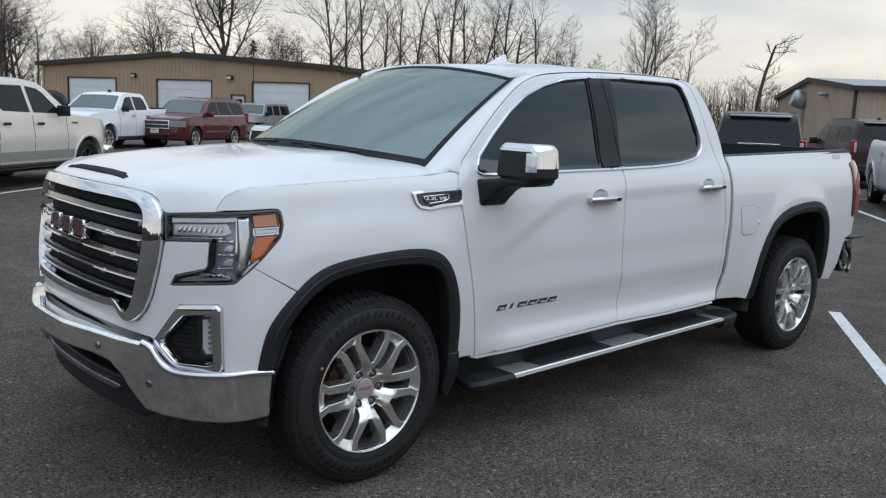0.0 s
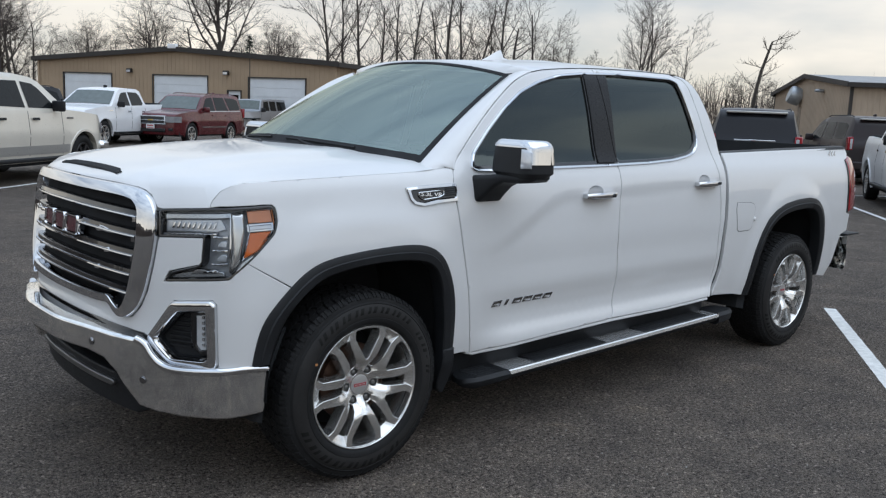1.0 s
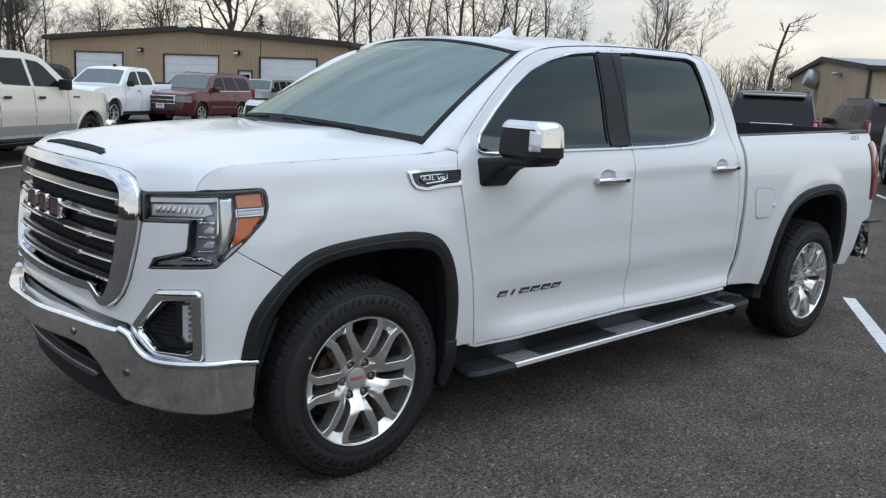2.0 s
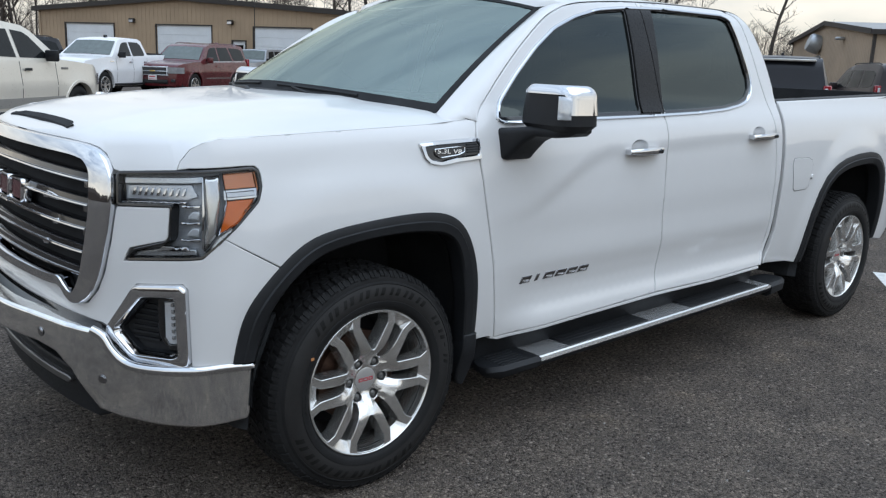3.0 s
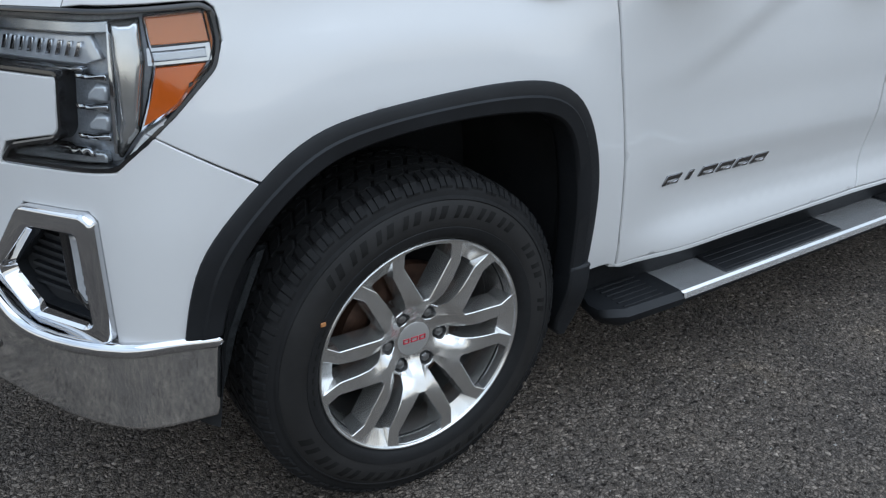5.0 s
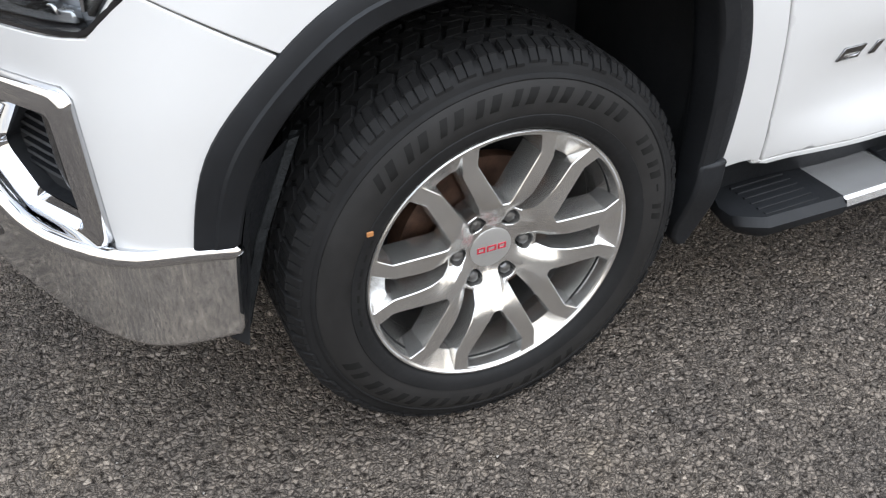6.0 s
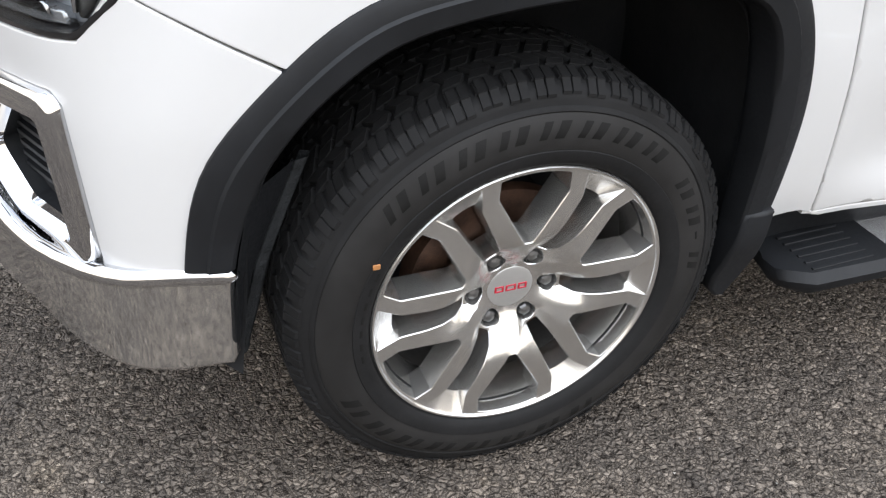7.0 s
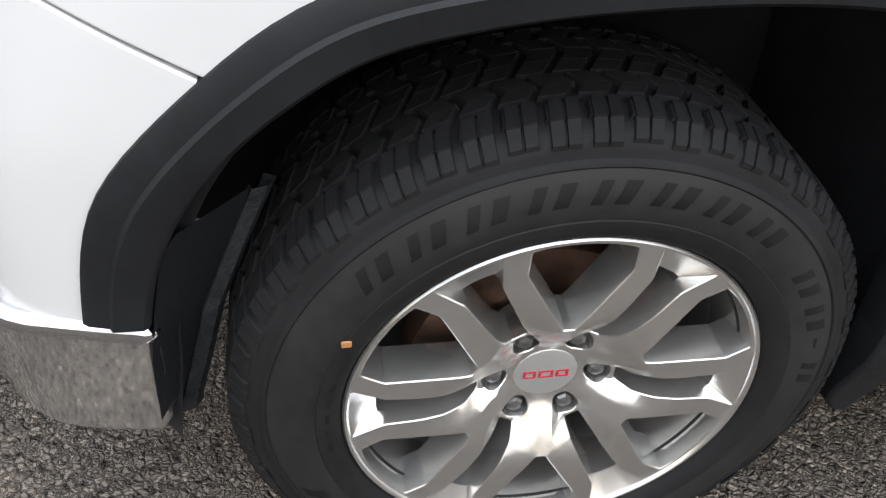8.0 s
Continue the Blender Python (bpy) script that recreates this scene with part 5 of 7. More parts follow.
pane("lamp_blade", [(-0.597, 1.153), (-0.535, 1.158), (-0.532, 1.090), (-0.553, 0.975), (-0.592, 0.928), (-0.600, 0.935), (-0.588, 1.00), (-0.592, 1.08)], LAMP_BLADE, -0.010, "silvered blade inside the headlamp", 0.016)
pane("lamp_blade_edge", [(-0.600, 1.150), (-0.596, 1.150), (-0.590, 1.05), (-0.594, 0.94), (-0.600, 0.94), (-0.598, 1.05)], CHROME, -0.009, "", 0.001)
for z in (1.058, 1.008, 0.958):
    pane("lamp_ledge", [(-0.672, z), (-0.606, z + 0.002), (-0.606, z + 0.012), (-0.676, z + 0.008)], CHROME, -0.012, "chrome ledge in the headlamp")
for z in (1.022, 0.972):
    pane("projector", [(-0.655, z), (-0.612, z + 0.002), (-0.610, z + 0.028), (-0.635, z + 0.030), (-0.655, z + 0.014)], CLEAR_PLASTIC, -0.018, "clear projector lens", 0.008)
pane("low_lamp", [(-0.858, 0.889), (-0.618, 0.919), (-0.622, 0.936), (-0.70, 0.938), (-0.838, 0.909)], LAMP_GREY, -0.016, "clear lower lamp strip", 0.005)
pane("low_lamp_gem", [(-0.76, 0.918), (-0.64, 0.930), (-0.65, 0.944), (-0.74, 0.938)], CHROME, -0.010, "", 0.004)
pane("turn_lamp", [(-0.523, 1.160), (-0.424, 1.167), (-0.419, 1.12), (-0.521, 1.117)], AMBER_PALE, -0.008, "pale amber turn lamp")
pane("side_lamp", [(-0.527, 1.107), (-0.424, 1.111), (-0.424, 1.096), (-0.527, 1.092)], CLEAR_PLASTIC, -0.006, "clear bar between the amber lenses")
pane("side_reflector", [(-0.515, 1.082), (-0.430, 1.086), (-0.486, 1.020), (-0.549, 0.984), (-0.530, 1.03)], AMBER, -0.008, "deep orange side reflector")
pane("side_reflector_mark", [(-0.462, 1.056), (-0.443, 1.058), (-0.446, 1.050), (-0.464, 1.048)], GLOSS_BLACK, -0.005)
rim_a, rim_b = (dense(rounded(q, 0.008, 2), 0.02) for q in ([(-0.530, 1.165), (-0.416, 1.172), (-0.411, 1.12), (-0.424, 1.082), (-0.486, 1.014), (-0.555, 0.976), (-0.536, 1.03), (-0.520, 1.085)], [(-0.525, 1.162), (-0.422, 1.169), (-0.417, 1.12), (-0.428, 1.084), (-0.486, 1.019), (-0.549, 0.983), (-0.531, 1.03), (-0.515, 1.085)]))
both("lamp_lens_rim", loft(grow(rim_a, 0.0), grow(rim_a, -0.006), ((0.0, -0.016), (0.0, -0.006), (0.5, -0.003), (1.0, -0.006), (1.0, -0.016)), laid(0.0)), CHROME)
both("lamp_lens_bar", plate([(-0.527, 1.114), (-0.420, 1.119), (-0.420, 1.091), (-0.527, 1.087)], [[(-0.520, 1.109), (-0.428, 1.113), (-0.428, 1.096), (-0.520, 1.092)]], laid(-0.004), 0.03, 0.006, 0.0), CHROME)
a, b = both("lamp_cover", plate(grow(HEADLAMP, -0.004), [], laid(0.0), 0.025, 0.0), GLASS_LENS, "clear headlamp cover")
a.visible_shadow = b.visible_shadow = False
# fog lamp bezels
fog_in = grow(FOG_IN, -0.006)
fog_in = fog_in if area2(FOG) * area2(fog_in) > 0 else fog_in[::-1]
k = min(range(len(fog_in)), key=lambda i: math.dist(fog_in[i], FOG_IN[0]))
fog_in = fog_in[k:] + fog_in[:k]
both("fog_bezel", loft(rounded(FOG, 0.022), rounded(fog_in, 0.016), ((0.0, -0.02), (0.0, 0.010), (0.08, 0.018), (0.16, 0.020), (0.74, 0.020), (0.80, 0.017), (1.0, -0.010)), laid(0.0)), CHROME, "chrome fog lamp bezel")
both("fog_funnel", loft(rounded(FOG, 0.022), rounded(fog_in, 0.016), ((0.99, -0.009), (1.0, -0.020), (1.02, -0.036)), laid(0.0)), BLACK_PLASTIC)
both("fog_recess", plate(grow(FOG_IN, 0.010), [], laid(-0.034), 0.03, 0.0), LINER)
for k in range(8):
    z = 0.622 + k * 0.0185
    both("fog_rib", plate([(-0.872, z), (-0.770, z + 0.003), (-0.770, z + 0.010), (-0.872, z + 0.007)], [], laid(-0.024), 0.03, 0.010, 0.0, None, False), BLACK_PLASTIC)
both("fog_lamp_frame", plate([(-0.765, 0.770), (-0.690, 0.778), (-0.686, 0.612), (-0.720, 0.606), (-0.752, 0.630), (-0.765, 0.66)], [[(-0.742, 0.758), (-0.702, 0.764), (-0.698, 0.630), (-0.722, 0.624), (-0.742, 0.645)]], laid(-0.014), 0.02, 0.02, 0.004), GLOSS_BLACK)
both("fog_lamp", plate([(-0.742, 0.758), (-0.702, 0.764), (-0.698, 0.630), (-0.722, 0.624), (-0.742, 0.645)], [], laid(-0.014), 0.02, 0.01, 0.008), CLEAR_PLASTIC, "frosted clear fog lamp")
for k in range(6):
    z = 0.645 + k * 0.021
    both("fog_lamp_tooth", plate([(-0.712, z), (-0.702, z), (-0.702, z + 0.012), (-0.712, z + 0.010)], [], laid(-0.010), 0.02, 0.006), LAMP_GREY)

# bumper
def on_bumper(a, b, off):
    s = a if a >= S0 else 2 * S0 - a
    out = 0.040 * ease(-0.50, -0.78, s) + 0.020 * ease(-0.95, -1.1, s) + 0.045 * ease(-1.05, -1.5, s)
    roll = -0.05 * ease(0.47, 0.36, b) * ease(-0.95, -1.2, s)
    return skin(a, b, off + out + roll)


bumper_half = [(S0, 0.565), (-1.22, 0.560), (-1.13, 0.545), (-1.07, 0.50), (-1.025, 0.42), (-0.985, 0.370), (-0.90, 0.355), (-0.80, 0.357), (-0.62, 0.370), (-0.463, 0.381), (-0.455, 0.40), (-0.447, 0.545), (-0.452, 0.560), (-0.54, 0.568), (-0.62, 0.562), (-0.80, 0.549), (-0.87, 0.560), (-0.915, 0.592), (-0.945, 0.632), (-0.98, 0.648), (-1.05, 0.655), (-1.25, 0.662), (S0, 0.664)]
part("front_bumper", plate(full(bumper_half), [], on_bumper, 0.02, 0.05, 0.014), CHROME_DIRTY, truck, "dusty chrome front bumper")
lip_line = smooth_line([(-0.456, 0.5560), (-0.466, 0.5610), (-0.54, 0.5665), (-0.62, 0.5605), (-0.80, 0.5475), (-0.87, 0.5585), (-0.915, 0.5905), (-0.945, 0.6305), (-0.98, 0.6465)], 4)
both("bumper_lip", tube([on_bumper(s, z, -0.007) for s, z in lip_line], 0.0155, 14), CHROME, "bright rolled lip of the bumper")
seal_half = [(S0, 0.664), (-1.25, 0.662), (-1.05, 0.655), (-0.98, 0.648), (-0.945, 0.632), (-0.92, 0.640), (-0.97, 0.664), (-1.05, 0.672), (-1.25, 0.679), (S0, 0.681)]
part("bumper_seal", plate(full(seal_half), [], laid(0.006), 0.03, 0.03), GLOSS_BLACK, truck)
val_half = [(S0, 0.31), (-1.05, 0.31), (-0.96, 0.345), (-0.47, 0.372), (-0.50, 0.43), (-1.00, 0.44), (-1.10, 0.57), (S0, 0.585)]
part("lower_valance", plate(full(val_half), [full([(S0, 0.455), (-1.20, 0.455), (-1.14, 0.50), (-1.20, 0.535), (S0, 0.54)])], laid(-0.012), 0.03, 0.05, 0.008), BLACK_PLASTIC, truck, "black lower valance with air intake")
part("skid_strip", plate(full([(S0, 0.402), (-1.20, 0.400), (-1.17, 0.418), (-1.19, 0.428), (S0, 0.430)]), [], laid(0.008), 0.03, 0.03, 0.006), STEEL, truck, "grey skid strip under the nose")
for sgn in (-1, 1):
    c = skin(-1.10, 0.44, -0.06)
    bm = tube([(c[0] + 0.10, sgn * c[1], 0.475), (c[0] - 0.02, sgn * c[1], 0.478), (c[0] - 0.05, sgn * c[1], 0.455), (c[0] - 0.02, sgn * c[1], 0.425), (c[0] + 0.10, sgn * c[1], 0.428)], 0.016, 8)
    part("tow_hook", bm, BLACK_PLASTIC, truck, "black tow hook")
for s, z in ((-0.955, 0.485), (-1.19, 0.603)):
    for sgn in (-1, 1):
        p, q = Vector(on_bumper(s, z, 0.0)), Vector(on_bumper(s, z, 0.1))
        d = (q - p).normalized()
        bm = lathe([(0.0, 0.005), (0.010, 0.0045), (0.0115, 0.003), (0.0145, 0.003), (0.016, 0.0)], 20, "z")
        ob = part("parking_sensor", bm, DARK_CHROME, truck, "round parking sensor")
        p.y, d.y = (p.y, d.y) if sgn < 0 else (-p.y, -d.y)
        ob.matrix_basis = Matrix.Translation(p) @ d.to_track_quat("Z", "Y").to_matrix().to_4x4()

# wing badge, door marks
BADGE = [(0.222, 1.232), (0.300, 1.238), (0.496, 1.247), (0.500, 1.168), (0.40, 1.160), (0.315, 1.150), (0.262, 1.160), (0.240, 1.180)]
BADGE_IN = [(0.252, 1.217), (0.31, 1.222), (0.490, 1.230), (0.490, 1.186), (0.40, 1.180), (0.315, 1.168), (0.275, 1.174), (0.258, 1.188)]
both("wing_badge", loft(rounded(BADGE, 0.006, 2), rounded(BADGE_IN, 0.006, 2), ((0.0, -0.01), (0.0, 0.006), (0.15, 0.010), (0.75, 0.010), (1.0, 0.002)), laid(0.0)), CHROME, "chrome wing badge with engine size")
both("wing_badge_fill", plate(BADGE_IN, [], laid(0.002), 0.03, 0.0), GLOSS_BLACK)
plaque = [(0.288, 1.211), (0.43, 1.219), (0.428, 1.196), (0.405, 1.186), (0.315, 1.177), (0.292, 1.188)]
plaque = grow(rounded(plaque, 0.005, 2), 0.0)
both("badge_plaque_rim", loft(plaque, grow(plaque, -0.0035), ((0.0, 0.0), (0.0, 0.008), (0.5, 0.0095), (1.0, 0.008), (1.0, 0.0)), laid(0.0)), CHROME)
for k in range(4):
    z = 1.193 + k * 0.009
    both("badge_fin", plate([(0.440, z), (0.489, z + 0.002), (0.489, z + 0.005), (0.440, z + 0.003)], [], laid(0.008), 0.03, 0.006), BLACK_PLASTIC)
p = skin(0.359, 1.1985, 0.0045)
word("5.3L V8", 0.0260, 0.0010, CHROME, "badge_text", truck, pose(p[0], p[1], p[2], 78, 2, math.degrees(math.atan2(skin(0.42, 1.198)[1] - skin(0.30, 1.198)[1], 0.12))) @ Matrix.Diagonal((1.45, 0.85, 1.0, 1.0)), "raised chrome engine size", 0.15)
for k in range(6):
    s = 0.748 + k * 0.0735
    w = 0.060 if k != 1 else 0.016
    q = [(s, 0.646), (s + w, 0.646), (s + w + 0.012, 0.674), (s + 0.012, 0.674)]
    if k == 1:
        q = [(x + 0.020, z) for x, z in q]
    holes = [] if k == 1 else [[(s + 0.014, 0.654), (s + w - 0.004, 0.654), (s + w + 0.001, 0.660), (s + 0.017, 0.660)]]
    both("model_mark", plate(q, holes, laid(0.005), 0.02, 0.006, 0.0015), DARK_CHROME, "dark chrome mark on the door")

# handles
for x0, z0 in ((1.374, 1.160), (2.434, 1.199)):
    rows = []
    for k in range(13):
        f = k / 12
        s = x0 + 0.25 * f
        lift = 0.012 + 0.030 * math.sin(math.pi * min(max(f, 0.03), 0.97)) ** 0.5
        hh = 0.017 * (0.72 + 0.28 * math.sin(math.pi * f) ** 0.4)
        rows.append([skin(s, z0 + 0.004 * f + hh * b, lift * (1 if a > 0 else 0) + 0.012 * a) for a, b in ((-1, 0.8), (0.0, 1.0), (0.45, 0.86), (0.85, 0.35), (1.0, -0.3), (0.6, -0.95), (-1, -0.8))])
    bm = grid_mesh(rows, True)
    bm.faces.new([v for v in bm.verts][:7])
    bm.faces.new([v for v in bm.verts][-7:])
    bmesh.ops.recalc_face_normals(bm, faces=bm.faces[:])
    both("door_handle", bm, CHROME, "chrome door handle")
    rows = []
    for k in range(13):
        t = 2 * math.pi * k / 12
        rows.append([skin(x0 + 0.105 + rr * 0.065 * math.cos(t), z0 + 0.012 + rr * 0.036 * math.sin(t), o) for rr, o in ((1.02, -0.003), (0.98, -0.007), (0.8, -0.018), (0.4, -0.024), (0.02, -0.025))])
    bm = grid_mesh(rows)
    bmesh.ops.recalc_face_normals(bm, faces=bm.faces[:])
    both("handle_cup", bm, PAINT_WHITE)
    part("key_cover", lathe([(0.0, -0.01), (0.009, -0.009), (0.011, 0.0)], 14), GLOSS_BLACK, truck).matrix_basis = pose(x0 + 0.225, skin(x0 + 0.225, z0)[1] - 0.045, z0 + 0.004)

# door mirrors
def shell(rings, bm=None):
    bm = grid_mesh(rings, True, bm)
    n = len(rings[0])
    bm.verts.ensure_lookup_table()
    bm.faces.new(bm.verts[-n:])
    bm.faces.new(bm.verts[:n])
    bmesh.ops.recalc_face_normals(bm, faces=bm.faces[:])
    return bm


def plan(z, off=0.0):
    """The mirror head's outline from above, drawn in towards its top and bottom."""
    top_t = min(max((z - 1.420) / 0.037, 0.0), 1.0)
    pull = 0.030 * (1 - math.sqrt(1 - top_t * top_t)) + 0.020 * ease(1.312, 1.288, z) + 0.09 * max(z - 1.34, 0.0) - off
    q = [(0.664, -0.996), (0.646, -1.262), (0.828, -1.282), (0.828, -0.996)]
    return rounded(grow(q, -pull), 0.062, 9)


both("mirror_housing", shell([[(x, y, z) for x, y in plan(z)] for z in (1.288, 1.292, 1.300, 1.312, 1.36, 1.41, 1.43, 1.442, 1.450)]), BLACK_PLASTIC, "black door mirror housing")


def cap_foot(x, y):
    return 1.424 - 0.072 * ease(0.660, 0.668, x) * ease(-1.20, -1.235, y)


rows = []
flat = plan(1.40, 0.003)
for f in (0.0, 0.06, 0.15, 0.3, 0.5, 0.66, 0.78, 0.87, 0.93, 0.97, 1.0):
    row = []
    for i, (x, y) in enumerate(flat):
        z = cap_foot(x, y) + (1.4575 - cap_foot(x, y)) * f
        p = plan(min(z - 0.002, 1.456), 0.003)[i]
        row.append((p[0], p[1], z))
    rows.append(row)
rows.insert(0, [(x + 0.004 * (1 if x < 0.74 else -1), y + 0.003, z) for x, y, z in rows[0]])
bm = grid_mesh(rows, True)
bm.verts.ensure_lookup_table()
bm.faces.new(bm.verts[-len(flat):])
bmesh.ops.recalc_face_normals(bm, faces=bm.faces[:])
both("mirror_cap", bm, CHROME, "chrome cap on the door mirror")
pick = [i for i, p in enumerate(plan(1.36)) if p[0] < 0.678 and p[1] < -1.208]
rows = []
for z, lift in ((1.334, 0.001), (1.337, 0.004), (1.345, 0.0055), (1.37, 0.006), (1.402, 0.0055), (1.414, 0.004), (1.418, 0.001)):
    rows.append([(*plan(z, lift * math.sin(math.pi * (0.12 + 0.76 * k / (len(pick) - 1))) ** 0.5)[i], z) for k, i in enumerate(pick)])
bm = grid_mesh(rows)
bmesh.ops.recalc_face_normals(bm, faces=bm.faces[:])
both("mirror_lamp", bm, CLEAR_PLASTIC, "clear turn lamp in the mirror")


def arm_ring(y, x0, x1, z0, z1, r=0.022):
    return [(x, y, z) for x, z in rounded([(x0, z0), (x1, z0), (x1, z1), (x0, z1)], r, 3)]


rings = [arm_ring(*q) for q in ((-0.935, 0.606, 0.768, 1.166, 1.286), (-0.992, 0.606, 0.768, 1.166, 1.286), (-1.000, 0.612, 0.766, 1.172, 1.288), (-1.020, 0.622, 0.768, 1.196, 1.292), (-1.050, 0.645, 0.785, 1.236, 1.298), (-1.090, 0.665, 0.805, 1.262, 1.302), (-1.18, 0.670, 0.812, 1.264, 1.302), (-1.232, 0.690, 0.812, 1.272, 1.302), (-1.250, 0.715, 0.805, 1.285, 1.302))]
both("mirror_arm", shell(rings), BLACK_PLASTIC, "black mirror arm and foot")
both("mirror_glass", boxed((0.824, -1.235, 1.320), (0.829, -1.035, 1.395), 0.002, 1), CHROME)

# side steps, rising a little towards the rear
def step_ring(x, ya, yb, z0, z1):
    c = 0.018
    lift = 0.335 + 0.0185 * (x - 0.84)
    return [(x, ya, z1 + lift), (x, yb + c, z1 + 0.002 + lift), (x, yb, z1 - c * 0.8 + lift), (x, yb + 0.004, z0 + c + lift), (x, yb + c * 1.5, z0 + lift), (x, ya, z0 + 0.01 + lift)]


def ringed(stations):
    return shell([step_ring(*q) for q in stations])


def on_step(x0, x1, y0, y1, z0, z1, bevel):
    bm = boxed((x0, y0, z0), (x1, y1, z1), bevel, 1)
    for v in bm.verts:
        v.co.z += 0.335 + 0.0185 * (v.co.x - 0.84)
    return bm


both("side_step", ringed([(0.84, -0.875, -1.042, -0.048, -0.004), (1.8, -0.875, -1.042, -0.048, -0.004), (2.76, -0.875, -1.042, -0.048, -0.004)]), BLACK_PLASTIC, "dark side step below the doors")
both("step_end", ringed([(0.585, -0.93, -0.985, -0.040, -0.010), (0.597, -0.895, -1.006, -0.048, -0.003), (0.635, -0.875, -1.036, -0.052, 0.003), (0.845, -0.87, -1.046, -0.050, 0.004)]), BLACK_PLASTIC, "black plastic end of the side step")
both("step_end", ringed([(2.75, -0.87, -1.048, -0.070, 0.004), (2.90, -0.875, -1.040, -0.068, 0.003), (2.975, -0.895, -1.005, -0.06, -0.001), (2.99, -0.93, -0.98, -0.050, -0.008)]), BLACK_PLASTIC, "black plastic end of the side step")
both("step_trim", ringed([(0.845, -0.885, -1.0445, -0.016, 0.0005), (1.8, -0.885, -1.0445, -0.016, 0.0005), (2.75, -0.885, -1.0445, -0.016, 0.0005)]), STEP_METAL, "bright metal top of the side step")
for xa, xb in ((1.05, 1.63), (1.99, 2.65)):
    both("step_pad", on_step(xa, xb, -1.018, -0.872, -0.002, 0.008, 0.004), BLACK_PLASTIC, "ribbed black tread pad on the step")
    for k in range(5):
        y = -1.005 + k * 0.027
        both("pad_rib", on_step(xa + 0.01, xb - 0.01, y, y + 0.010, 0.007, 0.0096, 0.0012), BLACK_PLASTIC)
for k in range(6):
    y = -1.012 + k * 0.022
    both("step_rib", on_step(0.64, 0.79, y, y + 0.008, 0.002, 0.008, 0.001), BLACK_PLASTIC)
for x in (0.95, 1.80, 2.68):
    both("step_bracket", on_step(x, x + 0.06, -0.95, -0.78, -0.05, -0.012, 0.006), LINER)


# ---- the other parked vehicles: nose at x = 0 pointing to -x, driver's side towards -y
def paint(name, color, rough=0.3, metal=0.0):
    return mat(name, color, rough, metal, vary=0.04, scale=2.5, coat=0.5, rough_vary=0.03)


CREAM = paint("cream_paint", (0.70, 0.66, 0.58), 0.3, 0.15)
SILVER_LOW = paint("silver_paint", (0.42, 0.41, 0.39), 0.3, 0.4)
WHITE2 = paint("fleet_white_paint", (0.76, 0.77, 0.79))
MAROON = paint("maroon_paint", (0.085, 0.008, 0.012), 0.28, 0.1)
NIGHT = mat("dark_blue_paint", (0.012, 0.013, 0.018), 0.35, 0.0, vary=0.05, spec=0.3, coat=0.12)
GREYBLACK = mat("black_plum_paint", (0.022, 0.016, 0.018), 0.35, 0.0, vary=0.05, spec=0.3, coat=0.12)
JEEP_SILVER = paint("jeep_silver_paint", (0.34, 0.35, 0.37), 0.3, 0.5)
GOLD = mat("gold_badge", (0.60, 0.42, 0.14), 0.3, 0.9)
PLATE_WHITE = mat("plate_white", (0.75, 0.75, 0.75), 0.5)
PLATE_RED = mat("plate_red", (0.45, 0.04, 0.05), 0.5)


class Form:
    """The outline of a vehicle seen from its side and how wide it is at each height."""

    def __init__(self, outline, axles, radius, arch, half, roof_half, belt, roof):
        self.outline, self.axles, self.radius, self.arch = outline, axles, radius, arch
        self.half, self.roof_half, self.belt, self.roof = half, roof_half, belt, roof
        self.long = max(x for x, z in outline)

    def width(self, x, z):
        w = float(np.interp(z, [0.3, 0.5, 0.85, self.belt, self.roof], [self.half - 0.07, self.half - 0.03, self.half, self.half - 0.05, self.roof_half]))
        w -= 0.16 * ease(0.55, 0.0, x) ** 1.6 + 0.10 * ease(self.long - 0.45, self.long, x) ** 1.6
        for a in self.axles:
            w += 0.015 * ease(self.arch + 0.18, self.arch + 0.02, math.hypot(x - a, z - self.radius))
        return w

    def at(self, a, b, off=0.0):
        return (a, -self.width(a, b) - off, b)

    def with_arches(self):
        """The outline, clockwise from the nose's foot, with the wheel arches let into its underside."""
        low = 0.36
        pts = list(self.outline)
        under = []
        for ax in sorted(self.axles, reverse=True):
            top = self.arch
            under.append((ax + top, low))
            for d in range(12, 169, 12):
                under.append((ax + top * math.cos(radians(d)), self.radius + top * math.sin(radians(d)) * (1.0)))
            under.append((ax - top, low))
        return pts + under


